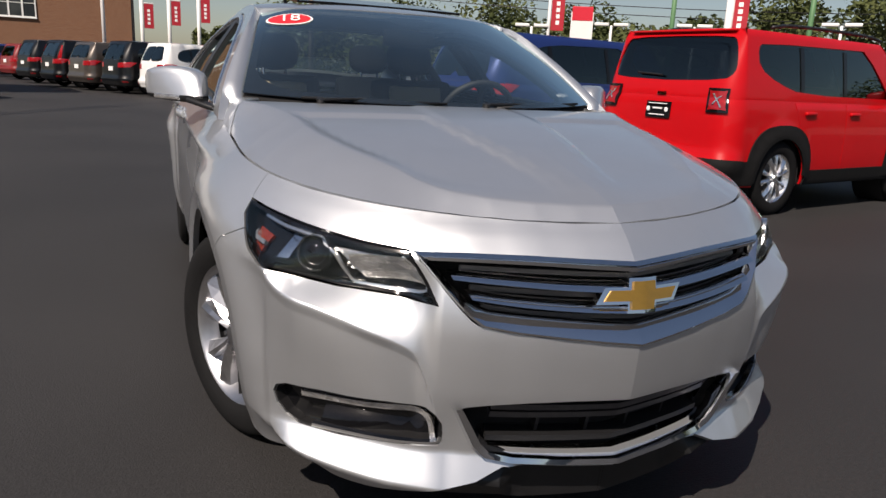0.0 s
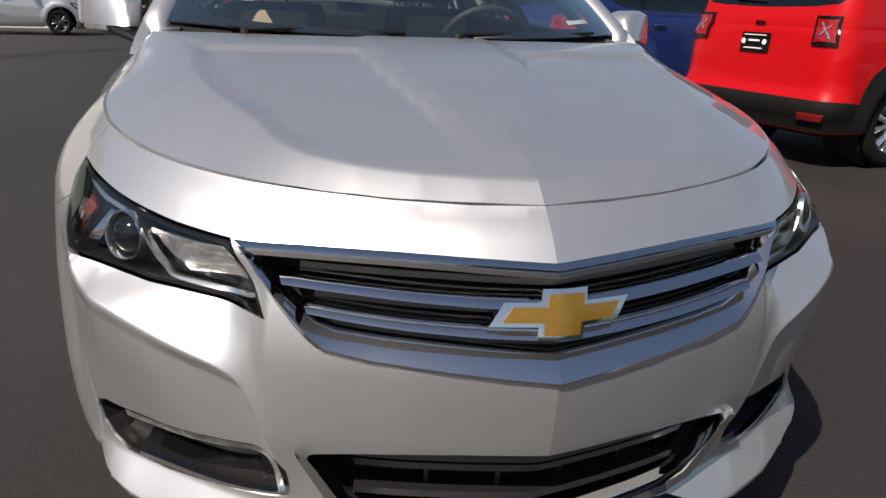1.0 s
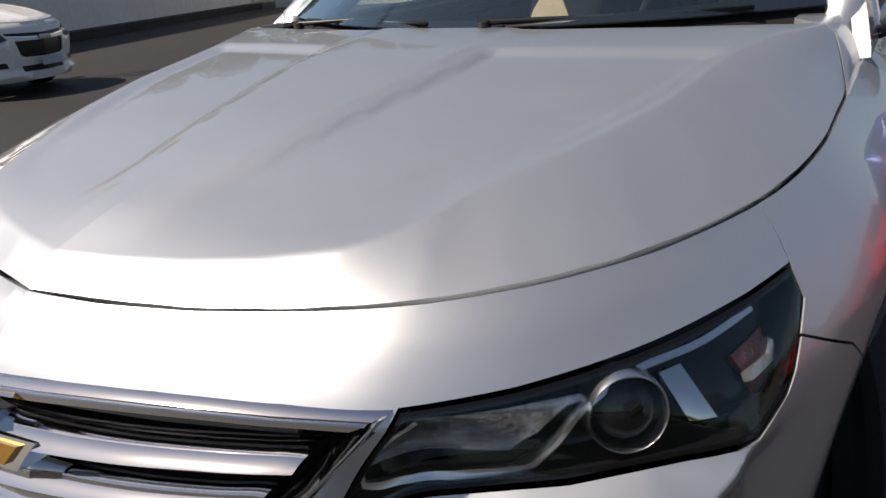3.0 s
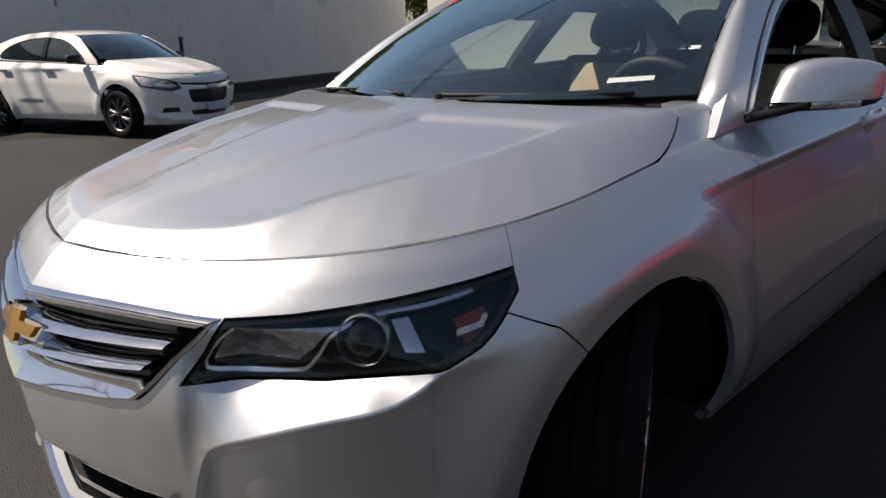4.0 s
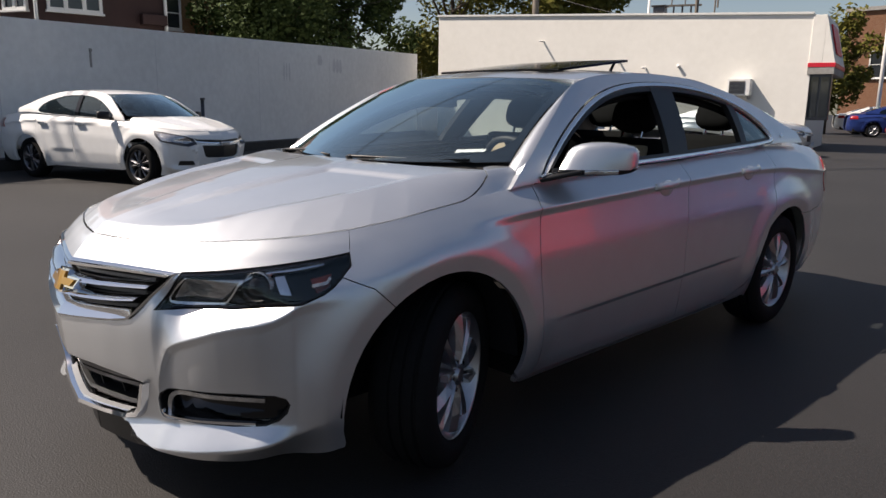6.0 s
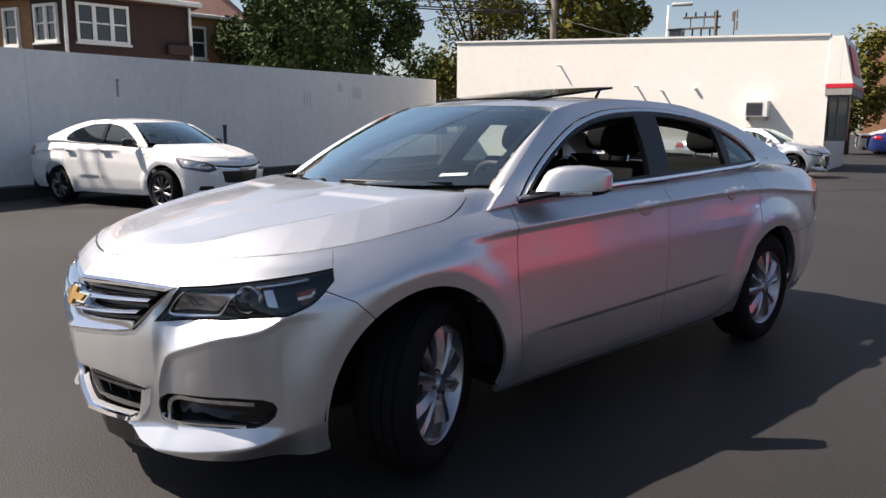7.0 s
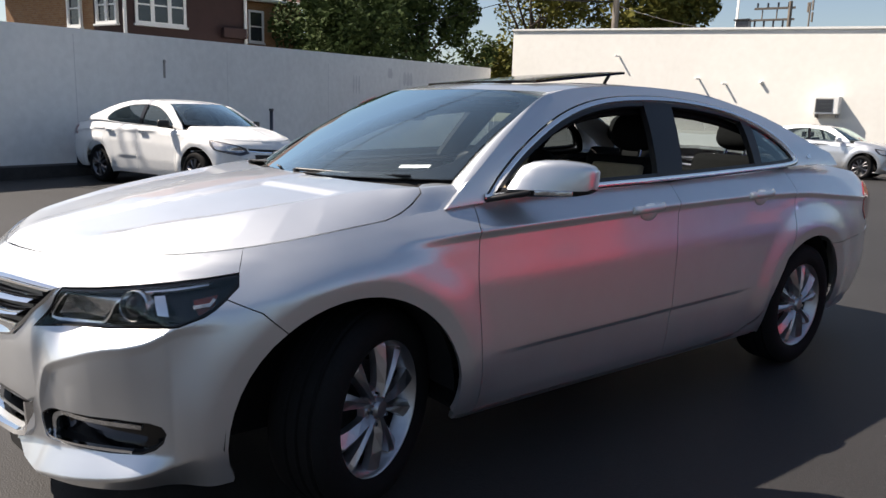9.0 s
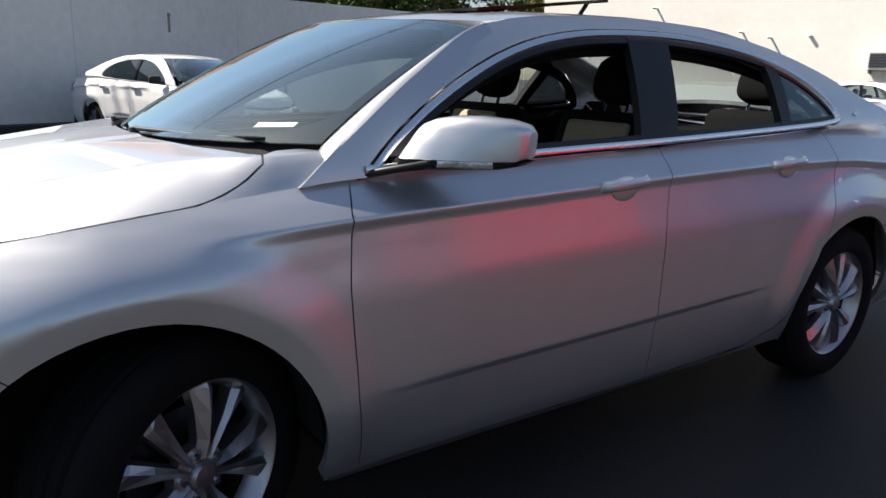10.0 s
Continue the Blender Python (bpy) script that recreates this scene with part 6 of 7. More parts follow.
leaf_far = material("leaf_far", (.045, .062, .024), .8, spec=.15, noise_scale=.2, second=(.10, .11, .04), fine=10)


def along(a, b, out=0.0):
    """A frame on an upright wall: x along it from a to b, z up, y out of the wall towards the lot."""
    a, b = Vector((*a, 0)), Vector((*b, 0))
    d = (b - a).normalized()
    n = Vector((0, 0, 1)).cross(d)
    m = Matrix((d, n, Vector((0, 0, 1)))).transposed().to_4x4()
    return Matrix.Translation(a + n * out) @ m, (b - a).length


def house_window(parent, m, w, h, sashes):
    """A framed window, lower left corner at m: frame, sill and a pair of panes for each sash."""
    win = new("window")
    win.parent = parent
    win.matrix_local = m
    f = .09
    bm = bmesh.new()
    for lo, hi in (((0, 0, 0), (f, .10, h)), ((w - f, 0, 0), (w, .10, h)), ((f, 0, 0), (w - f, .10, f)), ((f, 0, h - f), (w - f, .10, h))):
        add_box(bm, lo, hi)
    for k in range(1, sashes):
        add_box(bm, (w * k / sashes - f * .7, 0, f), (w * k / sashes + f * .7, .095, h - f))
    part("window_frame", bm, trim_white, win)
    part("window_sill", box((-.05, 0, -.07), (w + .05, .16, 0), .01), trim_white, win)
    for k in range(sashes):
        x0, x1 = w * k / sashes + f * .7, w * (k + 1) / sashes - f * .7
        part("meeting_rail", box((x0, .02, h * .5 - .025), (x1, .07, h * .5 + .025)), trim_white, win)
        for z0, z1 in ((f, h * .5 - .025), (h * .5 + .025, h - f)):
            part("pane", box((x0, .01, z0), (x1, .03, z1)), pane_dark, win)
    return win


def prism(pts, z0, z1):
    """An upright solid on a ground outline."""
    bm = bmesh.new()
    lo, hi = [bm.verts.new((x, y, z0)) for x, y in pts], [bm.verts.new((x, y, z1)) for x, y in pts]
    for i in range(len(pts)):
        j = (i + 1) % len(pts)
        bm.faces.new((lo[i], lo[j], hi[j], hi[i]))
    bm.faces.new(hi)
    bm.faces.new(lo[::-1])
    bmesh.ops.recalc_face_normals(bm, faces=bm.faces[:])
    return bm


def hip_roof(pts, z, rise, over=.5):
    """A hipped roof over a four-cornered outline, with its eaves board."""
    c = Vector((sum(p[0] for p in pts) / 4, sum(p[1] for p in pts) / 4))
    out = [c + (Vector(p) - c) * (1 + over / (Vector(p) - c).length) for p in pts]
    a, b = (out[0] + out[1]) / 2, (out[2] + out[3]) / 2
    r0, r1 = a.lerp(b, .35), a.lerp(b, .65)
    bm = bmesh.new()
    v = [bm.verts.new((p.x, p.y, z)) for p in out] + [bm.verts.new((r0.x, r0.y, z + rise)), bm.verts.new((r1.x, r1.y, z + rise))]
    u = [bm.verts.new((p.x, p.y, z - .18)) for p in out]
    for f in ((0, 1, 4), (1, 2, 5, 4), (2, 3, 5), (3, 0, 4, 5)):
        bm.faces.new([v[i] for i in f])
    for i in range(4):
        bm.faces.new((u[i], u[(i + 1) % 4], v[(i + 1) % 4], v[i]))
    bm.faces.new(u)
    bmesh.ops.recalc_face_normals(bm, faces=bm.faces[:])
    gut = bmesh.new()
    for i in range(4):
        p, q = out[i], out[(i + 1) % 4]
        add_tube(gut, (p.x, p.y, z - .09), (q.x, q.y, z - .09), .09, n=8)
    return bm, gut


def brown_house():
    k, lf, rt = Vector((-23.3, 5.66)), Vector((-28.1, 3.6)), Vector((-23.08, 9.63))
    house = thing("house", "brown sided house with brick wing behind the wall", "house")
    cut = k.lerp(lf, .33)
    backv = Vector((-7.5, 1.6))
    part("wall", prism([tuple(cut), tuple(k), tuple(rt), tuple(rt + backv), tuple(cut + backv)], 0, 5.6), siding, house, "dark brown siding")
    far = k.lerp(lf, 1.3)
    n = Vector((.39, -.92)) * .0
    part("brick_wing", prism([tuple(far), tuple(cut + n), tuple(cut + backv), tuple(far + backv)], 0, 5.6), tan_brick, house, "tan brick wing")
    roof_bm, gutter = hip_roof([tuple(far), tuple(k), tuple(rt), tuple(rt + Vector((-9, 1)))], 5.75, 2.6)
    part("roof", roof_bm, shingle, house)
    part("gutter", gutter, trim_white, house)
    bm = tube((k.x + .1, k.y - .1, 0), (k.x + .1, k.y - .1, 5.6), .06, n=8)
    part("downspout", bm, trim_white, house)
    part("downspout", tube((rt.x + .1, rt.y, 0), (rt.x + .1, rt.y, 5.6), .06, n=8), trim_white, house)
    m, _ = along(lf, k)
    L = (k - lf).length
    house_window(house, m @ Matrix.Translation((L - 1.50, 0, 4.12)) @ pose(0, 0, 0, 0, 0, 0) @ Matrix.Diagonal((1, -1, 1, 1)), 1.08, 1.24, 2)
    house_window(house, m @ Matrix.Translation((L - 3.05, 0, 4.05)) @ Matrix.Diagonal((1, -1, 1, 1)), .75, 1.27, 1)
    m, _ = along(k, rt)
    house_window(house, m @ Matrix.Translation((.24, 0, 4.13)) @ Matrix.Diagonal((1, -1, 1, 1)), 1.66, 1.27, 3)
    part("vent_hood", box((3.1, -.35, 3.9), (3.95, 0, 4.25), .03, m), siding, house)


def brick_house():
    house = thing("house", "brick house with faded pink shingle roof behind the wall", "house")
    pts = [(-30.0, 12.4), (-30.0, 15.42), (-38, 16.5), (-38, 12.0)]
    part("wall", prism(pts, 0, 6.35), tan_brick, house, "tan brick wall")
    bm, gut = hip_roof([(-30.0, 11.0), (-30.0, 15.42), (-38, 16.5), (-38, 11.0)], 6.5, 3.4, .35)
    part("roof", bm, pink_shingle, house)
    part("gutter", gut, trim_white, house)
    m, _ = along((-30, 12.4), (-30, 15.42))
    house_window(house, m @ Matrix.Translation((.30, 0, 4.5)) @ Matrix.Diagonal((1, -1, 1, 1)), .75, 1.45, 1)


def tree(name, x, y, height, spread, base, leaves, leaf_mat, seed, label, size=.16, squash=.8, group="trees"):
    """Tapered trunk, limbs, and a crown of many small leaves in clumps with gaps."""
    rnd = random.Random(seed)
    t = thing(name, label, "tree", group, Matrix.Translation((x, y, 0)))
    bm = bmesh.new()
    top = Vector((rnd.uniform(-.3, .3), rnd.uniform(-.3, .3), base + (height - base) * .55))
    add_tube(bm, (0, 0, 0), top * .55, height * .028, height * .020)
    add_tube(bm, top * .55, top, height * .020, height * .008)
    clumps = []
    for k in range(26):
        az, r = rnd.uniform(0, 2 * math.pi), spread * rnd.uniform(.25, 1.0)
        z = base + (height - base) * rnd.uniform(.05, .97)
        f = math.sin(math.pi * min(max((z - base) / (height - base), .06), .94)) ** .6
        c = Vector((math.cos(az) * r * f, math.sin(az) * r * f, z))
        clumps.append((c, spread * rnd.uniform(.22, .42)))
        if k < 14:
            add_tube(bm, top * rnd.uniform(.45, .95), c, height * .008, height * .002, 6)
    part("trunk", bm, bark, t, smooth=True)
    verts, faces = [], []
    for k in range(leaves):
        c, r = clumps[k % len(clumps)]
        d = Vector((rnd.gauss(0, 1), rnd.gauss(0, 1), rnd.gauss(0, 1) * squash)).normalized() * r * rnd.uniform(.35, 1.0) ** .6
        p = c + d
        a = Vector((rnd.gauss(0, 1), rnd.gauss(0, 1), rnd.gauss(0, .6))).normalized()
        b = a.cross(Vector((rnd.gauss(0, 1), rnd.gauss(0, 1), rnd.gauss(0, 1)))).normalized()
        s = size * rnd.uniform(.6, 1.4)
        o = len(verts)
        verts += [p - a * s, p + b * s * .5, p + a * s, p - b * s * .5]
        faces.append((o, o + 1, o + 2, o + 3))
    mesh_object("crown", verts, faces, leaf_mat, t, kind="stuff")
    return t


def cable(name, a, b, sag, r, label, mat=None):
    pts = [Vector(a).lerp(Vector(b), k / 14) - Vector((0, 0, sag * 4 * (k / 14) * (1 - k / 14))) for k in range(15)]
    side = (pts[-1] - pts[0]).cross(Vector((0, 0, 1))).normalized()
    bm = bmesh.new()
    rings = [[bm.verts.new(p + (side * math.cos(k * math.pi / 3) + Vector((0, 0, 1)) * math.sin(k * math.pi / 3)) * r) for k in range(6)] for p in pts]
    for r0, r1 in zip(rings, rings[1:]):
        for k in range(6):
            bm.faces.new((r0[k], r0[(k + 1) % 6], r1[(k + 1) % 6], r1[k]))
    me = bpy.data.meshes.new(name)
    bm.to_mesh(me)
    bm.free()
    me.materials.append(mat or black_plastic)
    return tagged(new(name, me), label, "cable", "overhead cables")


def white_building():
    """Details on the low white building: cap, wall unit, pipes, corner awning."""
    m, L = along(BLD_A, BLD_B)
    flip = Matrix.Diagonal((1, -1, 1, 1))
    f = m @ flip
    ac = thing("wall_air_conditioner", "white air conditioner unit let into the white wall", "air conditioner", m=f @ Matrix.Translation((12.36, 0, 1.84)))
    part("casing", box((0, -.1, 0), (.75, .42, .57), .02), trim_white, ac)
    part("grille_panel", box((.06, .415, .06), (.58, .43, .50), .005), concrete, ac)
    for k in range(9):
        part("louvre", box((.07, .43, .085 + k * .045), (.57, .445, .105 + k * .045)), gunmetal, ac)
    part("bracket", box((.04, 0, -.12), (.08, .30, 0)), concrete, ac)
    part("bracket", box((.66, 0, -.12), (.70, .30, 0)), concrete, ac)
    for s, z, ln in ((5.08, 3.92, .35), (8.33, 3.02, .30), (9.31, 2.83, .30)):
        p = thing("wall_pipe", "short white pipe stub sticking out of the wall", "pipe", "wall pipes", f @ Matrix.Translation((s, 0, z)))
        part("pipe", tube((0, -.02, 0), (-.06, ln * .8, .01), .035), pole_white, p, smooth=True)
    p = thing("wall_pipe", "small white cap on the wall", "pipe", "wall pipes", f @ Matrix.Translation((10.53, 0, 2.88)))
    part("pipe", tube((0, -.02, 0), (0, .12, 0), .06), pole_white, p, smooth=True)
    aw = thing("awning", "white corner awning with a red stripe along its foot", "awning", m=f @ Matrix.Translation((14.8, 0, 0)))
    part("awning_body", box((0, -.6, 2.92), (.40, .03, 4.45), .01), render_paint, aw)
    bm = bmesh.new()
    c = [bm.verts.new(q) for q in ((.40, .03, 4.45), (.40, -3.5, 4.45), (.78, -3.5, 2.92), (.78, .03, 2.92), (.40, .03, 2.92), (.40, -3.5, 2.92))]
    for q in ((0, 1, 2, 3), (0, 3, 4), (1, 5, 2)):
        bm.faces.new([c[i] for i in q])
    part("awning_slope", bm, render_paint, aw)
    part("red_stripe", box((-.02, -3.5, 2.78), (.80, .05, 2.92), .01), sign_red, aw)
    part("soffit", box((-.02, -3.5, 2.55), (.78, .04, 2.78), .01), concrete, aw)
    part("sign_panel", box((-.9, -.02, -.5), (.9, .02, .5), .01, Matrix.Translation((.62, -1.5, 3.72)) @ pose(0, 0, 0, 0, 0, 90) @ pose(0, 0, 0, -14, 0, 0)), sign_red, aw)
    part("corner_window_frame", box((.06, -.5, 1.05), (.72, -.08, 2.55), .02), gunmetal, aw, "dark window under the awning")
    for x in (.10, .42):
        part("window_pane", box((x, -.10, 1.15), (x + .26, -.05, 2.48), .01), pane_dark, aw)
    cap = thing("parapet_cap", "thin pale capping along the flat roof", "capping", m=f)
    bm = bmesh.new()
    z0, z1 = 5.14, 4.48
    v = [bm.verts.new(q) for q in ((-.05, .06, z0), (14.8, .06, z1), (14.8, -.3, z1), (-.05, -.3, z0), (-.05, .06, z0 + .07), (14.8, .06, z1 + .07), (14.8, -.3, z1 + .07), (-.05, -.3, z0 + .07))]
    for q in ((0, 1, 5, 4), (1, 2, 6, 5), (2, 3, 7, 6), (3, 0, 4, 7), (4, 5, 6, 7), (3, 2, 1, 0)):
        bm.faces.new([v[i] for i in q])
    bmesh.ops.recalc_face_normals(bm, faces=bm.faces[:])
    part("capping", bm, trim_white, cap)
    vent = thing("roof_vent", "dark square vent box on the flat roof", "vent", m=f @ Matrix.Translation((9.3, -.8, 4.7)))
    part("vent_body", box((0, 0, 0), (.42, .4, .36), .02), gunmetal, vent)
    part("vent_cap", box((-.06, -.06, .36), (.48, .46, .42), .01), black_plastic, vent)


def lamp_post(x, y, h, label, head=1.1, two=True, mat=None):
    lp = thing("lamp_post", label, "lamp post", "lamp posts", Matrix.Translation((x, y, 0)))
    part("post", tube((0, 0, 0), (0, 0, h), .10, .07, 12), mat or pole_white, lp, smooth=True)
    d = Vector((y, -x, 0)).normalized()
    for s in ((-1, 1) if two else (1,)):
        c = d * (s * head * .55)
        bm = bmesh.new()
        a = math.degrees(math.atan2(d.y, d.x))
        add_box(bm, (-head * .42, -.2, -.09), (head * .42, .2, .09), .04, Matrix.Translation(c + Vector((0, 0, h + .05))) @ pose(0, 0, 0, 0, 0, a))
        part("lamp_head", bm, pole_white, lp, smooth=True)
    return lp


def banner_post(x, y, h, z0, z1, w, label, post_r=.09):
    bp = thing("banner_post", label, "banner", "banner posts", Matrix.Translation((x, y, 0)))
    part("post", tube((0, 0, 0), (0, 0, h), post_r, n=12), pole_white, bp, smooth=True)
    d = Vector((y, -x, 0)).normalized()
    n = Vector((x, y, 0)).normalized()
    m = Matrix((d, n, Vector((0, 0, 1)))).transposed().to_4x4()
    part("arm", tube((0, 0, z1 + .04), d * (w + .12) + Vector((0, 0, z1 + .04)), .025), pole_white, bp)
    b = part("banner", box((.12, -.015, z0), (.12 + w, .015, z1), .006, m), banner_red, bp, "red cloth banner")
    hgt = z1 - z0
    for k in range(4):
        part("lettering_bar", box((.12 + w * .36, -.024, z0 + hgt * (.16 + .17 * k)), (.12 + w * .64, -.014, z0 + hgt * (.27 + .17 * k)), .002, m), sticker_white, b)


# boundary wall: sloping top, weather marks, kerb along its foot
def boundary_marks():
    m, L = along(WALL_A, WALL_B)
    n = Vector((m[0][1], m[1][1], 0))
    s = 1 if n.x > 0 else -1
    f = m @ Matrix.Diagonal((1, s, 1, 1))
    at = lambda x, y: (Vector((x, y, 0)) - Vector((*WALL_A, 0))).dot(Vector((m[0][0], m[1][0], 0)))
    rnd = random.Random(5)
    hole = thing("wall_scar", "dark rusty streak on the white wall", "stain", "wall marks", f @ Matrix.Translation((at(-14.216, 4.013), .0, 2.03)))
    part("streak", box((-.03, 0, 0), (.03, .008, .40), .004), concrete, hole)
    part("anchor", tube((0, 0, .36), (0, .03, .36), .035, n=8), concrete, hole)
    for px, z, w, h in ((at(-18.3, 12.7), 2.95, .16, .35), (at(-18.7, 13.6), 2.9, .3, .5), (at(-17.4, 10.9), 2.6, .12, .6)):
        for k in range(3):
            st = thing("wall_stain", "grey weather streak under the wall's top", "stain", "wall marks", f @ Matrix.Translation((px + k * w * .9 + rnd.uniform(-.1, .1), .0, z)))
            bm = bmesh.new()
            vs = [bm.verts.new((w * .5 * math.cos(a) * rnd.uniform(.6, 1), .004, -h * .5 + h * .5 * math.sin(a))) for a in [2 * math.pi * i / 12 for i in range(12)]]
            bm.faces.new(vs)
            part("streak", bm, stain, st)
    post = thing("bollard_pipe", "dark upright pipe in front of the white wall", "pipe", m=Matrix.Translation((-15.75, 7.25, 0)))
    part("pipe", tube((0, 0, 0), (0, 0, 1.38), .06, n=10), gunmetal, post, smooth=True)
    part("pipe_cap", tube((0, 0, 1.38), (0, 0, 1.44), .08, n=10), gunmetal, post)
    for k in range(7):
        x = 4.2 * k + 1.5
        part_ob = mesh_object("wall_joint", [f @ Vector(q) for q in ((x, .003, 0), (x + .02, .003, 0), (x + .02, .003, 2.7 + .04 * k), (x, .003, 2.7 + .04 * k))], [(0, 1, 2, 3)], stain)
        tagged(part_ob, "thin grey joint line in the white wall", "joint", "wall joints", "structure")


def sloped_wall():
    a, b = Vector((*WALL_A, 0)), Vector((*WALL_B, 0))
    d = (b - a).normalized()
    n = Vector((-d.y, d.x, 0))
    top = lambda p: 2.81 + .0389 * (p.y - .958)
    bm = bmesh.new()
    v = []
    for q in (a, b, b + n * .3, a + n * .3):
        v.append((bm.verts.new(q), bm.verts.new(q + Vector((0, 0, top(q))))))
    for i in range(4):
        j = (i + 1) % 4
        bm.faces.new((v[i][0], v[j][0], v[j][1], v[i][1]))
    bm.faces.new([q[1] for q in v])
    bmesh.ops.recalc_face_normals(bm, faces=bm.faces[:])
    me = bpy.data.meshes.new("wall_west")
    bm.to_mesh(me)
    bm.free()
    me.materials.append(wall_paint)
    tagged(new("wall_west", me), "long white painted boundary wall with weathered patches", "wall", kind="structure")
    bm = bmesh.new()
    kerb = prism([tuple((a - n * .45).xy), tuple((b - n * .45).xy), tuple((b + n * .01).xy), tuple((a + n * .01).xy)], 0, .22)
    me = bpy.data.meshes.new("kerb")
    kerb.to_mesh(me)
    kerb.free()
    bm.free()
    me.materials.append(dark_kerb)
    tagged(new("kerb", me), "dark low kerb along the foot of the white wall", "kerb", kind="structure")


sloped_wall()
boundary_marks()
white_building()
brown_house()
brick_house()
tree("tree", -26.8, 16.3, 8.4, 3.7, 1.2, 26000, leaf_dark, 3, "dark green leafy tree behind the white wall", .115)
tree("tree", -27.8, 20.8, 9.5, 3.8, 1.5, 18000, leaf_dark, 9, "dark green leafy tree behind the white wall", .13)
tree("tree", -30.2, 31.4, 12.4, 5.0, 2.2, 18000, leaf_gold, 4, "leafy tree turning yellow behind the white building", .155)
tree("tree", -24.3, 32.7, 13.4, 4.7, 3.8, 10000, leaf_gold, 8, "leafy tree turning yellow behind the white building", .21)
tree("tree", -13.0, 46.0, 7.0, 2.6, 1.5, 6000, leaf_gold, 12, "leafy tree beside the white building", .15)
pole = thing("utility_pole", "grey wooden utility pole behind the white building", "utility pole", m=Matrix.Translation((-21.9, 28.8, 0)))
part("pole_shaft", tube((0, 0, 0), (0, 0, 12.5), .20, .14, 12), pole_grey, pole, smooth=True)
part("crossarm", box((-1.3, -.06, 10.9), (1.3, .06, 11.05), .01), pole_grey, pole)
part("transformer_ring", add_lathe(bmesh.new(), [(.42, 0), (.45, .02), (.42, .04), (.40, .02), (.42, 0)], Matrix.Translation((-.75, 0, 8.3)) @ pose(0, 0, 0, 70, 0, 0), 20), pole_white, pole)
for z, sag in ((7.9, .5), (7.6, .55), (7.45, .5)):
    cable("cable", (-34, 9.5, z + 1.3), (-21.9, 28.8, z - .1), sag, .035, "black overhead cable bundle behind the white wall")
cable("cable", (-21.9, 28.8, 9.0), (-27.5, 16.0, 4.6), .2, .02, "thin overhead service cable")
cable("cable", (-21.9, 28.8, 7.2), (-14.0, 30.0, 5.2), .25, .02, "thin overhead service cable")
# unseen tall line, added so that its cables' shadows cross the asphalt and the white sedan
LINE = Vector((.44, .898, 0))
for k in (-14.0, 68.0):
    c = Vector((-19.2, -5.0, 0)) + LINE * k
    pole = thing("utility_pole", "tall grey wooden utility pole, unseen, added to carry the shadow-casting cables", "utility pole", "line poles", m=Matrix.Translation(c) @ pose(0, 0, 0, 0, 0, -26))
    part("pole_shaft", tube((0, 0, 0), (0, 0, 14.6), .22, .15, 12), pole_grey, pole, smooth=True)
    part("crossarm", box((-1.2, -.07, 14.0), (1.9, .07, 14.16), .01), pole_grey, pole)
for o, r in ((0, .042), (.30, .042)):
    side = Vector((LINE.y, -LINE.x, 0)) * o
    a = Vector((-19.27, -5.06, 14.1)) + side
    cable("cable", a + LINE * -14, a + LINE * 68, .05, r, "thick black overhead cable, unseen, placed for the shadow it casts")

# frame of the power line and mast beyond the flat roof
pw = thing("power_frame", "grey power line frame with insulators", "power line", m=Matrix.Translation((-21.2, 44.8, 0)) @ pose(0, 0, 0, 0, 0, 24))
part("mast", tube((0, 0, 0), (0, 0, 9.2), .15, .12, n=10), pole_grey, pw)
for z in (8.75, 8.05):
    part("beam", box((-2.1, -.07, z), (.3, .07, z + .12)), pole_grey, pw)
for k in range(4):
    part("insulator", tube((-2.0 + k * .55, 0, 7.6), (-2.0 + k * .55, 0, 8.05), .06), gunmetal, pw)
    part("insulator", tube((-1.9 + k * .6, 0, 8.87), (-1.9 + k * .6, 0, 9.15), .06), gunmetal, pw)
for x in (-1.6, -.75):
    part("strut", tube((x, 0, 8.1), (x, 0, 8.8), .04), pole_grey, pw)
an = thing("antenna_mast", "grey antenna mast with short panels", "antenna", m=Matrix.Translation((-20.2, 45.3, 0)))
part("mast", tube((0, 0, 0), (0, 0, 9.1), .05), pole_grey, an)
for k, (dx, z) in enumerate(((.16, 8.6), (-.12, 8.5), (.18, 7.9))):
    part("antenna_panel", box((dx - .05, -.05, z), (dx + .05, .05, z + .6), .02), pole_grey, an)
lamp_post(-22.5, 41.0, 9.2, "tall white car park lamp beyond the flat roof", 1.5, False)
plain_sedan(silver, placed(-6.05, 20.95, 10) @ Matrix.Diagonal((.94, .88, .96, 1)), "silver saloon parked along the white building", side_glass, gunmetal_rim, silver)

# far side of the lot: row of parked cars, brick building, banners, lamps, trees
brick_b = thing("brick_building", "two-storey brown brick building beyond the parked cars", "building")
part("wall", prism([(-18.5, 66), (-2.4, 66), (-2.4, 80), (-18.5, 80)], 0, 9.5), red_brick, brick_b)
m, _ = along((-18.5, 66), (-2.4, 66))
for x in (2.0, 6.2):
    house_window(brick_b, m @ Matrix.Translation((x, 0, 4.1)) @ Matrix.Diagonal((1, -1, 1, 1)), 2.9, 2.2, 3)
part("roof_coping", box((-18.7, 65.8, 9.5), (-2.2, 80.2, 9.8)), concrete, brick_b)
black_paint = material("black_paint", (.004, .0045, .0055), .3, coat=.35, noise_scale=1.3, spread=.1)
grey_paint = paint("warm_grey_paint", (.10, .085, .075), .5)
maroon = paint("maroon_paint", (.20, .015, .015))
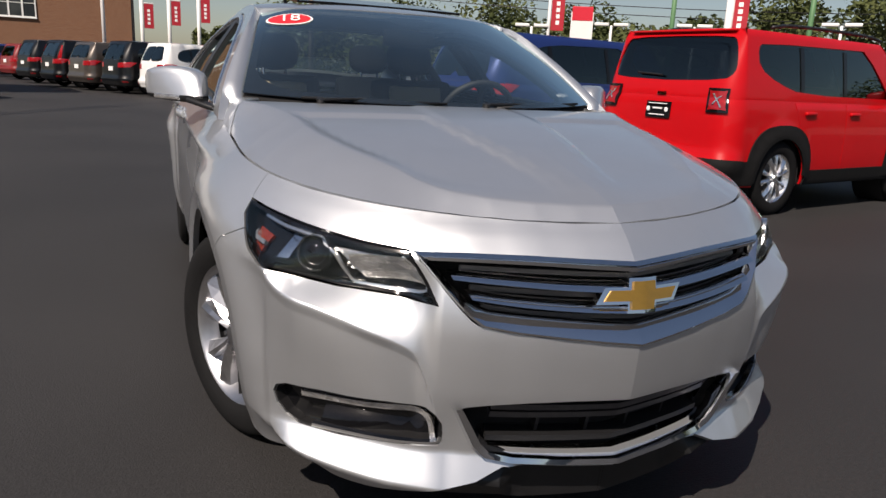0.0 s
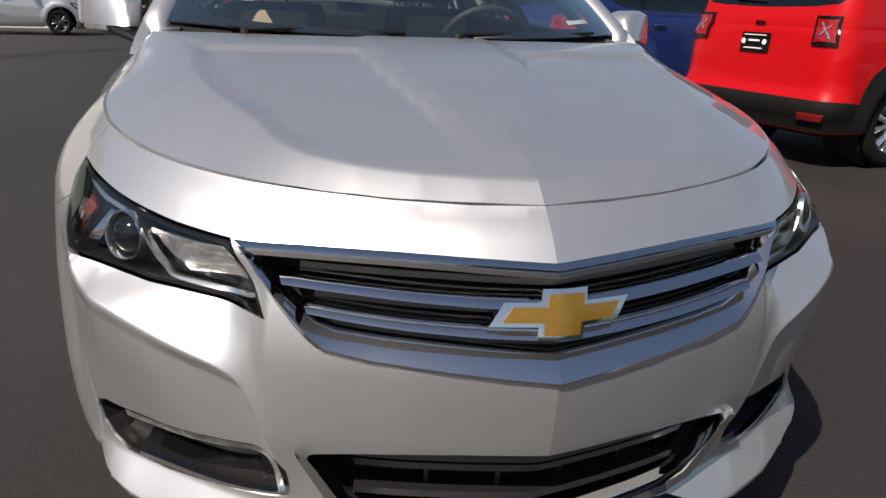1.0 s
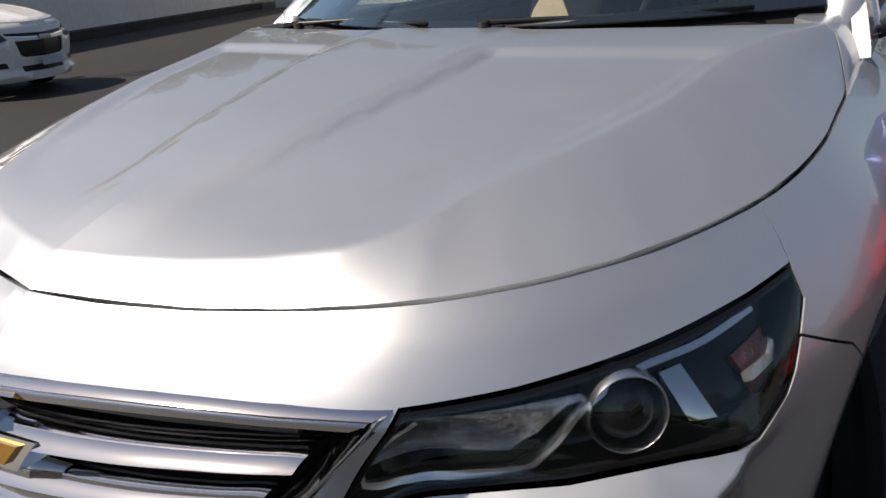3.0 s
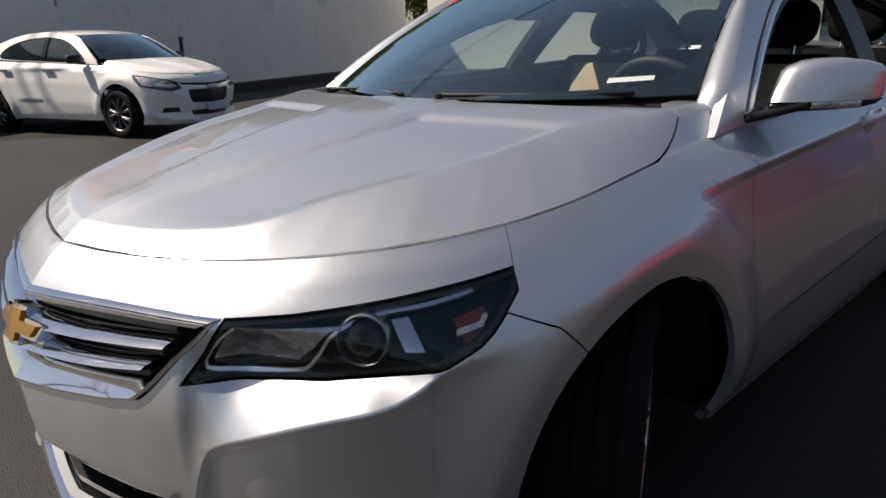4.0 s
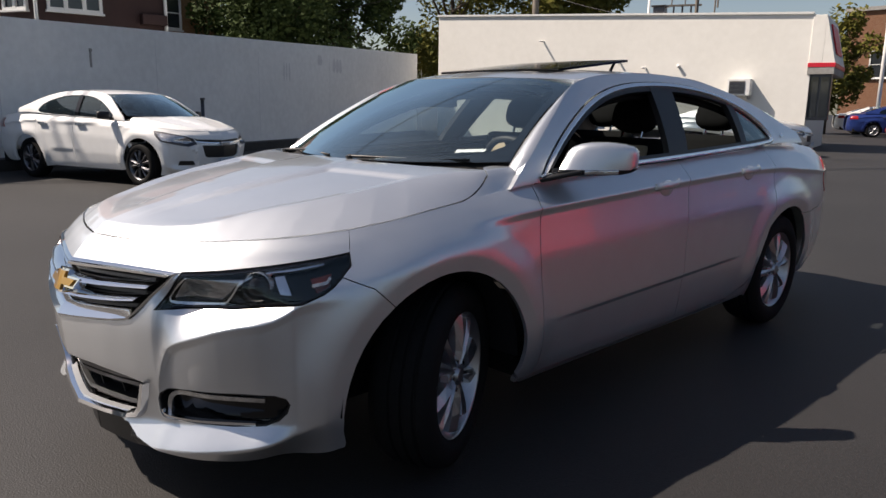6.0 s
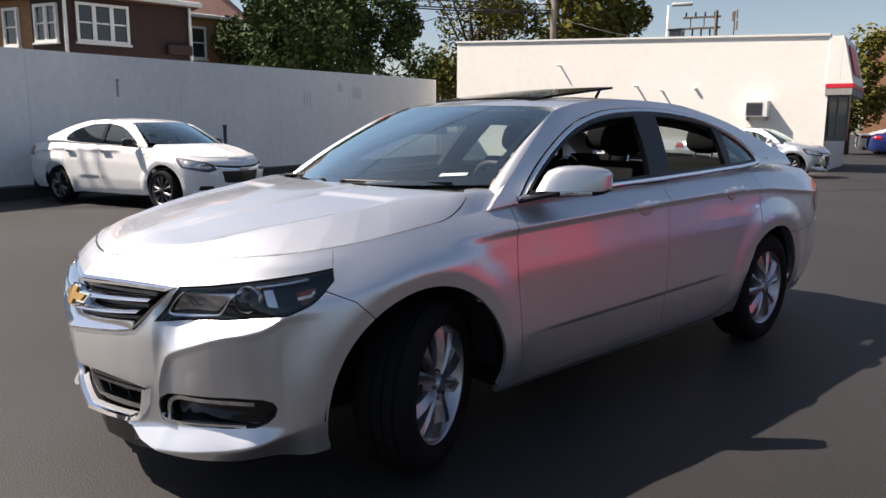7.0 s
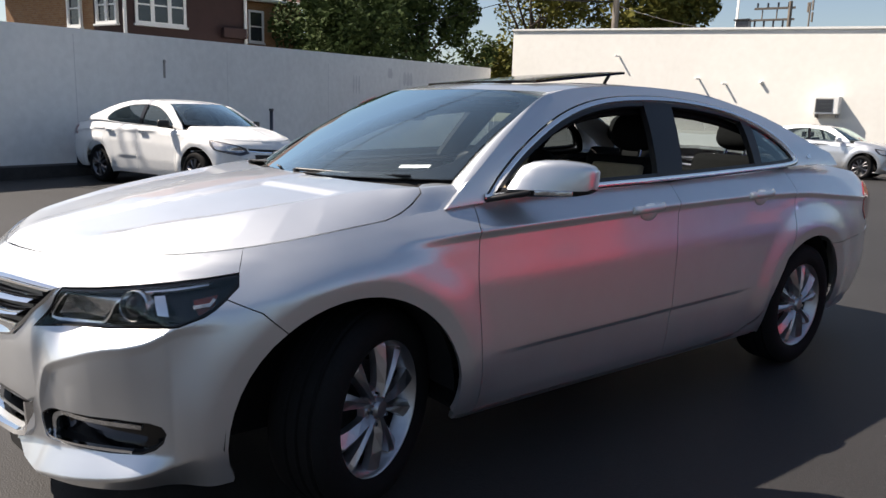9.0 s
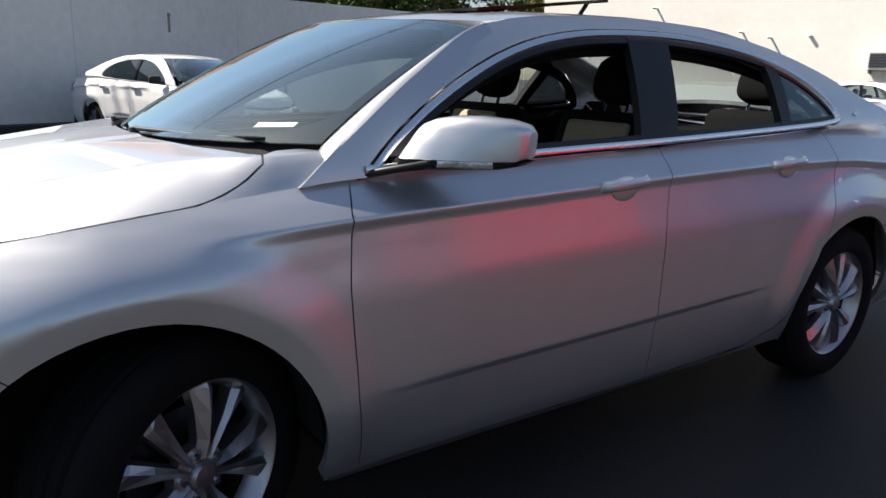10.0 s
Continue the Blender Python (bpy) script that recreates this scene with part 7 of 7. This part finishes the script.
row = [(white_paint, "white sport utility car in the parked row", 1.66, 0), (black_paint, "black sport utility car in the parked row", 1.70, 0), (grey_paint, "bronze grey sport utility car in the parked row", 1.64, 0),
       (black_paint, "black sport utility car with tall tail lamps in the row", 1.69, 1), (black_paint, "dark sport utility car in the parked row", 1.70, 0), (maroon, "dark red hatchback in the parked row", 1.55, 0)]
spots = [(.9, 26.0), (-.4, 28.0), (-1.7, 30.1), (-2.9, 32.3), (-4.3, 36.0), (-5.7, 40.5)]
for k, (mt, lab, hgt, sty) in enumerate(row):
    utility(mt, placed(*spots[k], 29 + k % 3), lab, H=hgt + .17, style=sty, L=4.6, W=1.9, belt=1.12 if hgt > 1.6 else 1.03)
plain_sedan(blue_paint, placed(-7.0, 44.8, 24) @ Matrix.Diagonal((1.05, 1.05, 1.12, 1)), "blue saloon in the parked row", dark_glass, satin, blue_paint)
plain_sedan(white_paint, placed(-9.4, 50.5, 24) @ Matrix.Diagonal((1.05, 1.05, 1.12, 1)), "white saloon in the parked row", dark_glass, satin, white_paint)
for x, y, h in ((-1.4, 42.6, 4.9), (.02, 42.6, 5.15), (1.6, 42.6, 5.4)):
    banner_post(x, y, h, h - 1.95, h - .65, .5, "white post with a red banner beyond the parked cars", .10)
flag = thing("flag_pole", "tall plain white pole before the brick building", "pole", m=Matrix.Translation((-3.35, 42.6, 0)))
part("post", tube((0, 0, 0), (0, 0, 9), .11, .09), pole_white, flag, smooth=True)
flag = thing("flag_pole", "tall plain white pole before the brick building", "pole", m=Matrix.Translation((-9.6, 44.0, 0)))
part("post", tube((0, 0, 0), (0, 0, 9), .11, .09), pole_white, flag, smooth=True)
banner_post(21.0, 36.9, 8, 4.1, 6.2, .75, "white post with a red banner by the road")
banner_post(29.1, 31.0, 8, 4.2, 6.4, .85, "white post with a red banner by the road", .22)
sg = thing("dealer_sign", "tall white sign panel with a red head", "sign", m=Matrix.Translation((22.6, 36.0, 0)) @ pose(0, 0, 0, 0, 0, -32))
part("sign_board", box((-.55, -.15, 0), (.75, .15, 5.2), .03), pole_white, sg)
part("sign_head", box((-.5, -.17, 4.7), (.7, .17, 5.5), .03), sign_red, sg)
for x, y, h in ((20.14, 37.4, 4.3), (24.1, 35.0, 4.5), (27.8, 32.2, 4.55), (33.1, 27.0, 4.75)):
    lamp_post(x, y, h, "white double-headed lot lamp beyond the red car", 1.0)
for x, y in ((26.84, 33.0), (32.1, 28.14)):
    gp = thing("sign_post", "plain green steel post by the road", "post", "green posts", Matrix.Translation((x, y, 0)))
    part("post", tube((0, 0, 0), (0, 0, 9), .14), pole_green, gp, smooth=True)
cable("cable", (10, 52, 7.4), (45, 34, 6.6), .5, .03, "overhead cable above the road")
cable("cable", (10, 52, 6.9), (45, 34, 6.0), .5, .03, "overhead cable above the road")
rnd = random.Random(21)
# ring of trees; those from the east on are unseen, added to darken reflections
for k in range(20):
    a = radians(4 + k * 7.2)
    d = rnd.uniform(62, 84)
    big = rnd.uniform(1.0, 1.45) if k else .6
    tree("tree", d * math.sin(a) * 1.0, d * math.cos(a), 6.4 * big, 5.0 * big, .8, 6000, leaf_far, 40 + k, "full green tree at the far edge of the lot", .26, group="far trees")
# invented plain walls that close the lot behind the walk, for reflections
slab("wall_south", (70, -34), (-40, -34), 0, 3.4, .3, concrete, "plain concrete wall added to close the lot for reflections")
slab("wall_east", (44, 60), (44, -34), 0, 1.0, .3, concrete, "plain concrete wall added to close the lot for reflections")
